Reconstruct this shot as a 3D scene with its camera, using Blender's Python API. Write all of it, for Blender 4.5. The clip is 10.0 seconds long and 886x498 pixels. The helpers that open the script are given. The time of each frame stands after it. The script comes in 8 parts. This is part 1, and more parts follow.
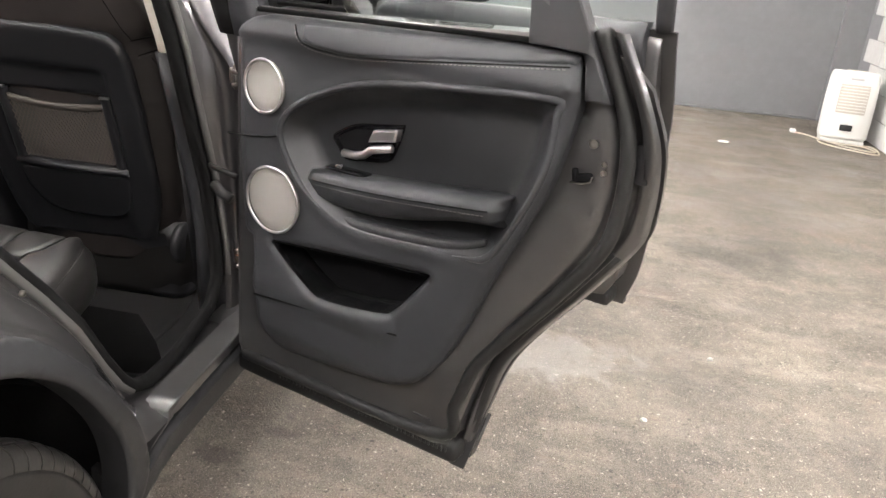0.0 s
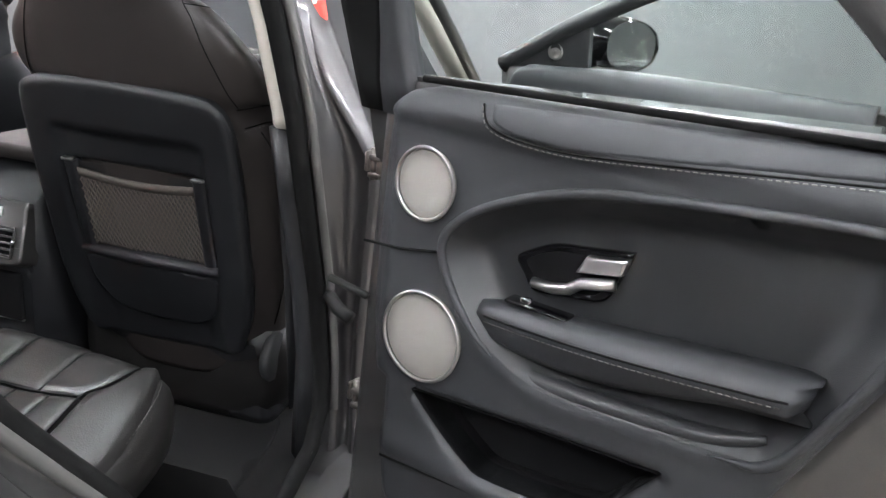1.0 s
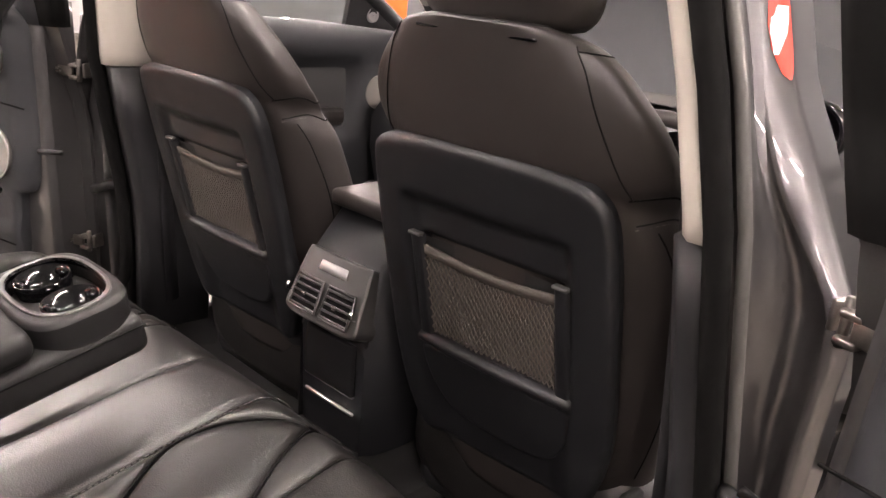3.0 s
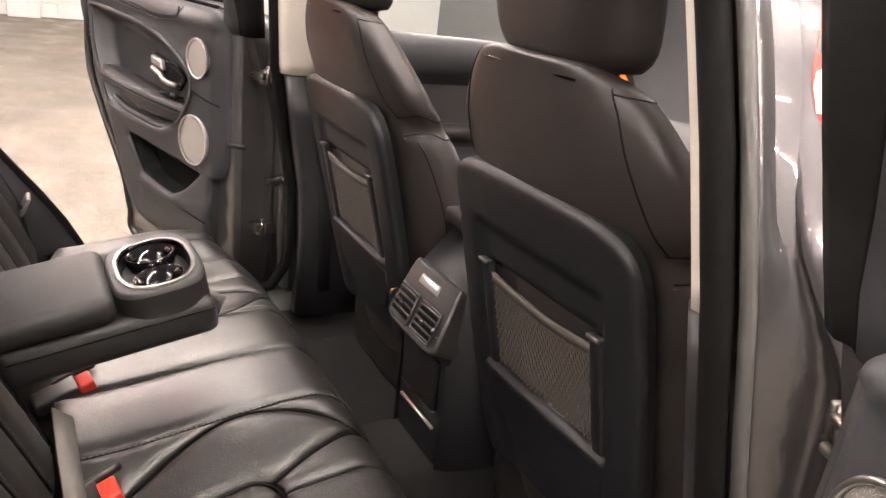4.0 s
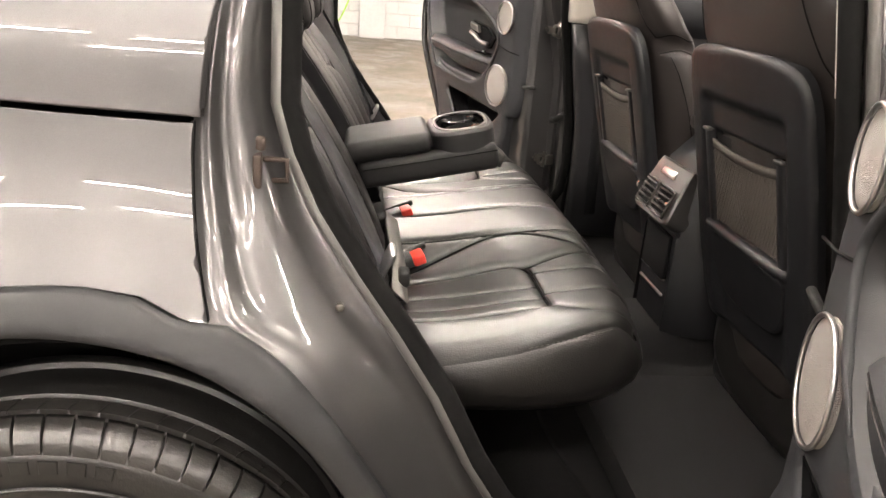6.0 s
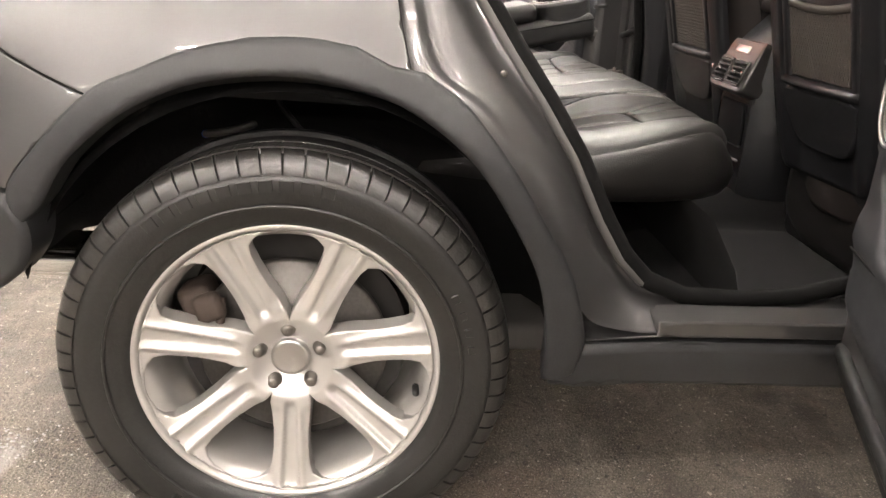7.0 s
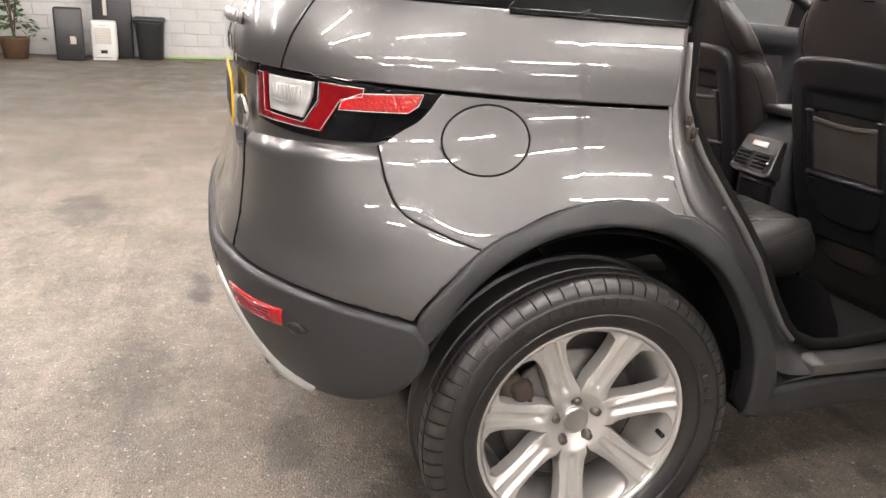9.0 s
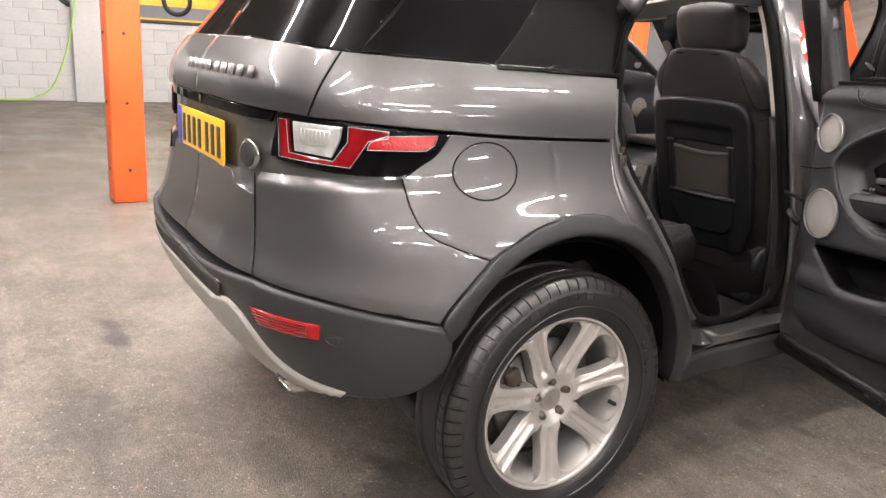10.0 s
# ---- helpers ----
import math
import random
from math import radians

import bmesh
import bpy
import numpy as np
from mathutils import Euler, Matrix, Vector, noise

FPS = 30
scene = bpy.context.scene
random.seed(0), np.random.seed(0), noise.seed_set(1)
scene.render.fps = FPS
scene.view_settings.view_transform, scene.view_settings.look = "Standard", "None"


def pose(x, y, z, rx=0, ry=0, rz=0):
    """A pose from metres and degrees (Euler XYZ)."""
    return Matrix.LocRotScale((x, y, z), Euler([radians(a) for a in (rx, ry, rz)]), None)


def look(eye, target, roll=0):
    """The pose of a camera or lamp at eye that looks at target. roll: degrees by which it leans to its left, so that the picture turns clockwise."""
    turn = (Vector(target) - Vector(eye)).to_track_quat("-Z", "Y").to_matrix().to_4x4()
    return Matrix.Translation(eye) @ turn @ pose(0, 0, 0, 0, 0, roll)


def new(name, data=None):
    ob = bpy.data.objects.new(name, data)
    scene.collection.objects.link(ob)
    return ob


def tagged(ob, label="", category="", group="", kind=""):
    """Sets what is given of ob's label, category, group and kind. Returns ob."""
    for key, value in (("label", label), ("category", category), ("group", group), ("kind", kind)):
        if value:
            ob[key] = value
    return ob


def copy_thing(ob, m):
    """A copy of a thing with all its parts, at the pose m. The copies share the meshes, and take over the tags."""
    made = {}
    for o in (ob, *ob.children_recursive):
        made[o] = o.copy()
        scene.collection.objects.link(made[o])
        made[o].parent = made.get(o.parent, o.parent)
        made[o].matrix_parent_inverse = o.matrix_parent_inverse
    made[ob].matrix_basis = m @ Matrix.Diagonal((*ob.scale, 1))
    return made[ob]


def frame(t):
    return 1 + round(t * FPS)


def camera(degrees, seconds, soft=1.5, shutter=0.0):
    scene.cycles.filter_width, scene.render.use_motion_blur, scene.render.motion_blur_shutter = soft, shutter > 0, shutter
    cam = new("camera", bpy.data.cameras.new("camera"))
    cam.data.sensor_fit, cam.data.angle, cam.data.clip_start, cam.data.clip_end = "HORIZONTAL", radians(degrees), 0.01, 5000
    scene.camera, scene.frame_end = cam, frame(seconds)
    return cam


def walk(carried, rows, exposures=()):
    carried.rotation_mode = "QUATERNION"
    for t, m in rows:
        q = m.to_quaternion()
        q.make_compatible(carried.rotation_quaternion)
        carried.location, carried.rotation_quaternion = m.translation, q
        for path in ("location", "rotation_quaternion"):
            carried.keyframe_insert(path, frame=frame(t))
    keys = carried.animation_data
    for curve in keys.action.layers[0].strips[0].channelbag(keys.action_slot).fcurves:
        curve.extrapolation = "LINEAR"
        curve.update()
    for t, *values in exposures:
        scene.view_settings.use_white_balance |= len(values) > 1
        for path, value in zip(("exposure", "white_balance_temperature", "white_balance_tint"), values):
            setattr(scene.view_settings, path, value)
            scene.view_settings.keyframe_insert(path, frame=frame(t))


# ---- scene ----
cam = camera(60.4, 10.0)
PATH = [
    (0, (1.65, -0.615, 1.41), (1.366, 1.218, 0.66), 4.9),
    (0.5, (1.473, -0.422, 1.39), (1.184, 1.419, 0.665), 5.3),
    (1, (1.302, -0.203, 1.369), (0.887, 1.651, 0.743), 6.4),
    (1.5, (1.178, 0.054, 1.386), (0.547, 1.84, 0.744), 5.8),
    (2, (1.098, 0.166, 1.376), (0.265, 1.868, 0.737), 5.9),
    (2.5, (1.058, 0.182, 1.37), (0.036, 1.777, 0.727), 6.0),
    (3, (1.05, 0.194, 1.373), (-0.185, 1.625, 0.718), 5.7),
    (3.2, (1.06, 0.207, 1.385), (-0.239, 1.577, 0.727), 5.5),
    (4.3, (1.268, 0.456, 1.423), (-0.441, 1.236, 0.735), 7.8),
    (4.5, (1.29, 0.467, 1.417), (-0.459, 1.15, 0.729), 7.8),
    (5, (1.366, 0.482, 1.411), (-0.446, 0.933, 0.695), 7.4),
    (5.2, (1.421, 0.473, 1.387), (-0.408, 0.857, 0.674), 7.3),
    (6.5, (1.897, 0.246, 1.131), (0.027, 0.43, 0.445), 3.5),
    (7, (2.045, 0.156, 0.997), (0.175, 0.306, 0.302), 3.3),
    (7.5, (2.159, 0.002, 0.962), (0.291, 0.148, 0.264), 3.2),
    (8, (2.13, -0.194, 1.035), (0.263, 0.014, 0.349), 3.1),
    (8.5, (2.107, -0.441, 1.178), (0.251, -0.087, 0.523), 3.3),
    (9, (2.26, -0.772, 1.263), (0.446, -0.206, 0.64), 3.2),
    (9.5, (2.283, -1.031, 1.253), (0.543, -0.228, 0.68), 3.3),
    (10, (2.352, -1.316, 1.287), (0.718, -0.282, 0.775), 3.4),
]
# seconds, stops, kelvin, tint: the film camera drifts a little warmer inside the cabin
EXPOSURES = [(0.0, 1.96, 6500, 10), (0.5, 1.88, 6350, 10), (1.0, 2.02, 5950, 7), (1.5, 2.05, 6200, 10), (2.0, 2.01, 6700, 15), (3.0, 2.08, 7050, 20), (5.0, 2.19, 7200, 14), (7.0, 2.06, 7000, 12), (8.5, 1.77, 6650, 11), (10.0, 1.57, 6650, 13)]
walk(cam, [(t, look(eye, target, roll)) for t, eye, target, roll in PATH], EXPOSURES)

# ---- world and exposure ----
world = bpy.data.worlds.new("world")
scene.world = world
world.use_nodes = True
world.node_tree.nodes["Background"].inputs[0].default_value = (0.55, 0.58, 0.62, 1)
world.node_tree.nodes["Background"].inputs[1].default_value = 0.02
TUBE_WATTS = 128.0


# ---- materials ----
def material(name, color, rough=0.5, metal=0.0, coat=0.0, spec=0.5, grain=0.0, grain_size=300.0, spots=0.0, spot_size=6.0, bump=0.0,
             bump_size=400.0, kind="noise", trans=0.0, emit=0.0, sheen=0.0, dark=(0.6, 0.6, 0.6), rough_var=0.0):
    """A principled surface with variation at two scales (spots, grain) and a fine relief."""
    m = bpy.data.materials.new(name)
    m.use_nodes = True
    nt = m.node_tree
    n, link = nt.nodes, nt.links.new
    p = n["Principled BSDF"]
    p.inputs["Roughness"].default_value = rough
    p.inputs["Metallic"].default_value = metal
    p.inputs["Coat Weight"].default_value = coat
    p.inputs["Coat Roughness"].default_value = 0.015
    p.inputs["Specular IOR Level"].default_value = spec
    p.inputs["Transmission Weight"].default_value = trans
    p.inputs["Sheen Weight"].default_value = sheen
    p.inputs["Base Color"].default_value = (*color, 1)
    if emit:
        p.inputs["Emission Color"].default_value = (*color, 1)
        p.inputs["Emission Strength"].default_value = emit
    co = n.new("ShaderNodeTexCoord").outputs["Object"]

    def noise_fac(size, detail=4.0, rough_=0.6):
        t = n.new("ShaderNodeTexNoise")
        t.inputs["Scale"].default_value, t.inputs["Detail"].default_value, t.inputs["Roughness"].default_value = size, detail, rough_
        link(co, t.inputs["Vector"])
        return t.outputs["Fac"]

    def blend(fac, amount, below, col):
        """Mix a colour into col by a noise, with the given strength."""
        ramp = n.new("ShaderNodeMapRange")
        ramp.inputs["From Min"].default_value, ramp.inputs["From Max"].default_value = 0.35, 0.7
        ramp.inputs["To Max"].default_value = amount
        link(fac, ramp.inputs["Value"])
        mix = n.new("ShaderNodeMix")
        mix.data_type = "RGBA"
        link(ramp.outputs[0], mix.inputs["Factor"])
        if isinstance(col, tuple):
            mix.inputs["A"].default_value = (*col, 1)
        else:
            link(col, mix.inputs["A"])
        mix.inputs["B"].default_value = (*below, 1)
        return mix.outputs["Result"]

    col = color
    if spots:
        col = blend(noise_fac(spot_size), spots, tuple(c * d for c, d in zip(color, dark)), col)
    if grain:
        col = blend(noise_fac(grain_size, 2.0), grain, tuple(min(c * 1.5 + 0.01, 1) for c in color), col)
    if not isinstance(col, tuple):
        link(col, p.inputs["Base Color"])
    if rough_var:
        r = n.new("ShaderNodeMapRange")
        r.inputs["To Min"].default_value, r.inputs["To Max"].default_value = max(rough - rough_var, 0.02), min(rough + rough_var, 1)
        link(noise_fac(spot_size * 2.5, 6.0), r.inputs["Value"])
        link(r.outputs[0], p.inputs["Roughness"])
    if bump:
        b = n.new("ShaderNodeBump")
        b.inputs["Strength"].default_value, b.inputs["Distance"].default_value = bump, 0.002
        if kind == "voronoi":
            v = n.new("ShaderNodeTexVoronoi")
            v.inputs["Scale"].default_value = bump_size
            link(co, v.inputs["Vector"])
            link(v.outputs["Distance"], b.inputs["Height"])
        else:
            link(noise_fac(bump_size, 3.0), b.inputs["Height"])
        link(b.outputs[0], p.inputs["Normal"])
    return m


PAINT = material("grey_metallic_paint", (0.0930, 0.0908, 0.0915), 0.41, 0.78, 1.0, grain=0.3, grain_size=1100, spots=0.12, spot_size=3)
# the body paint again, darkened for the shade inside the door openings
PAINT_SHADED = material("grey_paint_shaded", (0.0800, 0.0785, 0.0790), 0.36, 0.65, 1.0, grain=0.2, grain_size=900, spots=0.25, spot_size=8)
CLAD = material("grey_textured_plastic", (0.0203, 0.0207, 0.0221), 0.46, spec=0.33, spots=0.25, spot_size=9, bump=0.12, bump_size=700, grain=0.2, rough_var=0.06)
TRIM = material("black_soft_trim", (0.0264, 0.0276, 0.0304), 0.48, spec=0.32, bump=0.25, bump_size=1400, kind="voronoi", spots=0.2, spot_size=10, rough_var=0.06)
SHELL = material("black_seat_shell", (0.0094, 0.0098, 0.0112), 0.42, spec=0.32, bump=0.2, bump_size=1200, spots=0.3, spot_size=12, rough_var=0.08)
# body paint on the pillar, its shade put into a darker base colour
PILLAR = material("grey_pillar_paint_shaded", (0.0860, 0.0825, 0.0850), 0.33, 0.74, 1.0, grain=0.2, grain_size=900, spots=0.25, spot_size=8)
VENT_GREY = material("dark_silver_plastic", (0.040, 0.039, 0.038), 0.36, 0.3, spots=0.2, spot_size=20)
GUNMETAL = material("gunmetal_plastic", (0.15, 0.148, 0.145), 0.28, 0.7, spots=0.2, spot_size=20)
TRIM_HARD = material("black_hard_trim", (0.0215, 0.0218, 0.0237), 0.42, spec=0.45, bump=0.2, bump_size=1200, spots=0.3, spot_size=12, rough_var=0.08)
ARMREST = material("black_armrest_vinyl", (0.0120, 0.0118, 0.0122), 0.55, spec=0.3, bump=0.2, bump_size=1100, kind="voronoi", spots=0.2, spot_size=9, rough_var=0.06)
INSERT = material("black_insert", (0.0170, 0.0177, 0.0194), 0.42, spec=0.45, bump=0.15, bump_size=900, kind="voronoi", spots=0.2, spot_size=8, rough_var=0.05)
LEATHER = material("black_leather", (0.0125, 0.0118, 0.0115), 0.37, spec=0.44, bump=0.16, bump_size=420, kind="voronoi", spots=0.2, spot_size=5, rough_var=0.07)
LEATHER_SOFT = material("black_leatherette", (0.0205, 0.0172, 0.0162), 0.44, spec=0.5, bump=0.16, bump_size=900, kind="voronoi", spots=0.25, spot_size=6, rough_var=0.08)
STITCH = material("grey_thread", (0.1000, 0.0950, 0.0900), 0.8)
GRIT = material("pale_grit", (0.42, 0.41, 0.40), 0.7, spots=0.5, spot_size=60)
PAINT_MARK = material("blue_paint_mark", (0.02, 0.10, 0.42), 0.5, spots=0.2, spot_size=40)
CARPET = material("black_carpet", (0.0095, 0.0094, 0.0098), 0.95, spec=0.1, bump=0.9, bump_size=600, sheen=0.02, spots=0.5, spot_size=7, grain=0.4)
RUBBER = material("black_rubber", (0.014, 0.014, 0.014), 0.5, spec=0.3, bump=0.1, bump_size=300, spots=0.3, spot_size=12, rough_var=0.1)
SEAL_GREY = material("grey_rubber", (0.085, 0.083, 0.08), 0.45, spots=0.2, spot_size=15, rough_var=0.1)
SEAL = material("rubber_seal", (0.0045, 0.0045, 0.0045), 0.85, spec=0.12, spots=0.3, spot_size=15, rough_var=0.1)
TYRE = material("tyre_rubber", (0.0110, 0.0108, 0.0105), 0.38, spec=0.5, bump=0.2, bump_size=250, spots=0.6, spot_size=9, grain=0.25, grain_size=120, rough_var=0.14)
ALLOY = material("silver_alloy", (0.52, 0.505, 0.485), 0.30, 0.55, 0.3, spots=0.15, spot_size=8, rough_var=0.05)
STEEL = material("worn_steel", (0.24, 0.225, 0.21), 0.36, 1.0, spots=0.5, spot_size=14, grain=0.3, grain_size=150, rough_var=0.12)
RUST = material("rusty_iron", (0.062, 0.045, 0.037), 0.75, 0.3, spots=0.6, spot_size=25, bump=0.5, bump_size=120)
CHROME = material("chrome", (0.72, 0.72, 0.72), 0.09, 1.0)
SATIN = material("satin_silver", (0.55, 0.55, 0.55), 0.28, 1.0)
MESH_METAL = material("speaker_mesh", (0.30, 0.285, 0.265), 0.45, 0.6, bump=0.9, bump_size=900, kind="voronoi", spots=0.12, spot_size=18)
GLOSS = material("gloss_black", (0.003, 0.003, 0.0035), 0.03, spec=0.3)
SKID = material("silver_plastic", (0.36, 0.35, 0.33), 0.42, 0.35, spots=0.25, spot_size=10, rough_var=0.06)
WELL = material("wheel_well_liner", (0.0064, 0.0064, 0.0064), 0.85, spec=0.1, bump=0.6, bump_size=80, spots=0.5, spot_size=10)
UNDER = material("underbody", (0.05, 0.047, 0.044), 0.8, spots=0.4, bump=0.4, bump_size=40)
LAMP_RED = material("red_lens", (0.150, 0.0015, 0.004), 0.05, spec=0.5, coat=0.5, spots=0.4, spot_size=30)
LAMP_RED2 = material("bright_red_lens", (0.30, 0.003, 0.005), 0.10, spec=0.4, coat=0.4, bump=0.4, bump_size=180, kind="voronoi", spots=0.4, spot_size=40)
LAMP_WHITE = material("clear_lens", (0.62, 0.62, 0.61), 0.14, 0.45, 0.6, bump=0.25, bump_size=120, kind="voronoi", spots=0.45, spot_size=25, dark=(0.5, 0.5, 0.52))
TREAD = material("tread_rubber", (0.0170, 0.0162, 0.0150), 0.34, spec=0.6, bump=0.25, bump_size=220, spots=0.5, spot_size=30, grain=0.3, grain_size=150, rough_var=0.12)
DISC_IRON = material("brake_iron", (0.10, 0.094, 0.088), 0.48, 0.8, spots=0.5, spot_size=14, grain=0.3, grain_size=150, rough_var=0.12)
WEB_PALE = material("pale_webbing", (0.17, 0.163, 0.15), 0.6, bump=0.5, bump_size=500, spots=0.2, spot_size=20)
WALL_DARK = material("dark_wall_paint", (0.055, 0.055, 0.058), 0.7, spots=0.3, spot_size=1.2, bump=0.25, bump_size=25)
# near-black that puts the shade of pockets, vents and recesses into the colour
DEEP = material("hollow_shade_black", (0.004, 0.004, 0.0045), 0.95, spec=0.1, spots=0.3, spot_size=14)
PLATE = material("yellow_plate", (0.80, 0.45, 0.02), 0.4, spots=0.1, spot_size=15)
BLUE = material("blue_band", (0.02, 0.06, 0.42), 0.4)
BLACK = material("black_paint", (0.012, 0.012, 0.012), 0.5)
ORANGE = material("orange_paint", (0.82, 0.115, 0.02), 0.5, spots=0.35, spot_size=4, bump=0.15, bump_size=30, grain=0.1, grain_size=60, rough_var=0.1)
WHITE_PLASTIC = material("white_plastic", (0.72, 0.72, 0.69), 0.45, spots=0.12, spot_size=8)
BEIGE = material("beige_lining", (0.52, 0.49, 0.43), 0.85, bump=0.3, bump_size=500, spots=0.12, spot_size=8)
BUCKLE_RED = material("red_button", (0.75, 0.05, 0.03), 0.4, spots=0.15, spot_size=40)
NET = material("elastic_net", (0.050, 0.043, 0.036), 0.8, grain=0.3)
WEB = material("grey_webbing", (0.055, 0.053, 0.05), 0.7, bump=0.6, bump_size=500, spots=0.2, spot_size=20)
WALL_GREY = material("grey_wall_paint", (0.170, 0.174, 0.182), 0.6, spots=0.22, spot_size=1.6, bump=0.25, bump_size=25, grain=0.12, grain_size=14, rough_var=0.1)
BLOCK = material("painted_block", (0.50, 0.50, 0.49), 0.65, spots=0.25, spot_size=2.2, bump=0.5, bump_size=60, grain=0.15, grain_size=30)
CEIL = material("ceiling_paint", (0.34, 0.34, 0.33), 0.8, spots=0.3, spot_size=1.5)
TUBE = material("fluorescent_tube", (1.0, 0.945, 0.915), 0.5, emit=TUBE_WATTS)
YELLOW = material("yellow_plastic", (0.80, 0.55, 0.02), 0.4, spots=0.2, spot_size=12)
GREEN = material("green_hose", (0.35, 0.62, 0.08), 0.5, spots=0.2)
LEAF = material("leaf", (0.045, 0.10, 0.025), 0.5, spots=0.5, spot_size=30)
POT = material("terracotta", (0.40, 0.11, 0.04), 0.7, spots=0.3, spot_size=14)
WOOD = material("dark_wood", (0.11, 0.06, 0.035), 0.55, spots=0.5, spot_size=12)
CABLE = material("cream_cable", (0.62, 0.57, 0.46), 0.5)


def glass(name, color, rough=0.0):
    m = bpy.data.materials.new(name)
    m.use_nodes = True
    n, link = m.node_tree.nodes, m.node_tree.links.new
    n.clear()
    out, mix = n.new("ShaderNodeOutputMaterial"), n.new("ShaderNodeMixShader")
    clear, shine, fres = n.new("ShaderNodeBsdfTransparent"), n.new("ShaderNodeBsdfGlossy"), n.new("ShaderNodeFresnel")
    fres.inputs[0].default_value = 1.5
    clear.inputs[0].default_value = (*color, 1)
    shine.inputs["Roughness"].default_value = rough
    link(fres.outputs[0], mix.inputs[0])
    link(clear.outputs[0], mix.inputs[1])
    link(shine.outputs[0], mix.inputs[2])
    link(mix.outputs[0], out.inputs[0])
    return m


GLASS = glass("clear_glass", (0.90, 0.955, 0.93))
GLASS_DARK = glass("privacy_glass", (0.10, 0.11, 0.12))
GLASS_TINT = glass("tinted_glass", (0.40, 0.42, 0.42))


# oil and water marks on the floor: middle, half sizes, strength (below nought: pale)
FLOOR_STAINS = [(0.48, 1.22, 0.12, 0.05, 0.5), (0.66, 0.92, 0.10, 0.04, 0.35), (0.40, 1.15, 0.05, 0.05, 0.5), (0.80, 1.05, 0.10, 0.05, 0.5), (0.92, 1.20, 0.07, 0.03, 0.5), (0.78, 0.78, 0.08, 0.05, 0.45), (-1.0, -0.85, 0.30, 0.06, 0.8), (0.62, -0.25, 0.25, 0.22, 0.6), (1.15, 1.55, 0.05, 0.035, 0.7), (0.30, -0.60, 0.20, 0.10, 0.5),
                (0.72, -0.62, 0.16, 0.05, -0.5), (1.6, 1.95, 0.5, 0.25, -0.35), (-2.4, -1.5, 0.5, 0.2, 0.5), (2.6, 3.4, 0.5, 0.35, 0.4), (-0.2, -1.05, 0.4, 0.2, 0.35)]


def floor_material():
    m = bpy.data.materials.new("worn_concrete")
    m.use_nodes = True
    nt = m.node_tree
    n, link = nt.nodes, nt.links.new
    p = n["Principled BSDF"]
    co = n.new("ShaderNodeTexCoord").outputs["Object"]

    def fac(size, detail, lo, hi, w=0.0, stretch=None):
        t = n.new("ShaderNodeTexNoise")
        t.noise_dimensions = "4D"
        t.inputs["Scale"].default_value, t.inputs["Detail"].default_value, t.inputs["W"].default_value = size, detail, w
        t.inputs["Roughness"].default_value = 0.62
        if stretch:
            mp = n.new("ShaderNodeMapping")
            mp.inputs["Scale"].default_value = stretch
            link(co, mp.inputs["Vector"])
            link(mp.outputs[0], t.inputs["Vector"])
        else:
            link(co, t.inputs["Vector"])
        r = n.new("ShaderNodeMapRange")
        r.inputs["From Min"].default_value, r.inputs["From Max"].default_value = lo, hi
        link(t.outputs["Fac"], r.inputs["Value"])
        return r.outputs[0]

    def mix(f, a, b, amount=1.0):
        x = n.new("ShaderNodeMix")
        x.data_type = "RGBA"
        s = n.new("ShaderNodeMath")
        s.operation = "MULTIPLY"
        s.inputs[1].default_value = amount
        link(f, s.inputs[0])
        link(s.outputs[0], x.inputs["Factor"])
        if isinstance(a, tuple):
            x.inputs["A"].default_value = (*a, 1)
        else:
            link(a, x.inputs["A"])
        x.inputs["B"].default_value = (*b, 1)
        return x.outputs["Result"]

    c = mix(fac(0.9, 6, 0.38, 0.62), (0.180, 0.154, 0.124), (0.110, 0.096, 0.080))
    c = mix(fac(2.6, 8, 0.45, 0.70, 3.0), c, (0.285, 0.248, 0.205), 0.75)
    c = mix(fac(3.4, 9, 0.48, 0.68, 8.0), c, (0.060, 0.054, 0.048), 0.72)
    c = mix(fac(2.3, 8, 0.56, 0.70, 12.0), c, (0.205, 0.130, 0.098), 0.55)
    c = mix(fac(3.2, 9, 0.50, 0.64, 5.0, (0.45, 1.6, 1)), c, (0.055, 0.049, 0.043), 0.62)
    c = mix(fac(2.6, 9, 0.54, 0.68, 31.0, (0.5, 1.8, 1)), c, (0.350, 0.308, 0.252), 0.65)
    c = mix(fac(7.0, 9, 0.52, 0.66, 63.0), c, (0.070, 0.060, 0.050), 0.50)
    c = mix(fac(9.0, 8, 0.58, 0.70, 66.0), c, (0.240, 0.165, 0.125), 0.45)
    c = mix(fac(14.0, 8, 0.45, 0.66, 15.0), c, (0.092, 0.083, 0.073), 0.50)
    c = mix(fac(22.0, 6, 0.50, 0.68, 17.0), c, (0.350, 0.305, 0.250), 0.42)
    c = mix(fac(90.0, 3, 0.54, 0.68, 1.0), c, (0.42, 0.375, 0.31), 0.3)
    c = mix(fac(110.0, 2, 0.58, 0.66, 2.0), c, (0.030, 0.027, 0.024), 0.75)
    c = mix(fac(180.0, 3, 0.46, 0.62, 41.0), c, (0.038, 0.033, 0.028), 0.55)
    c = mix(fac(260.0, 2, 0.55, 0.64, 43.0), c, (0.52, 0.46, 0.38), 0.55)
    c = mix(fac(48.0, 3, 0.60, 0.65, 51.0), c, (0.040, 0.035, 0.030), 0.80)
    c = mix(fac(34.0, 5, 0.65, 0.68, 55.0), c, (0.60, 0.54, 0.46), 0.75)
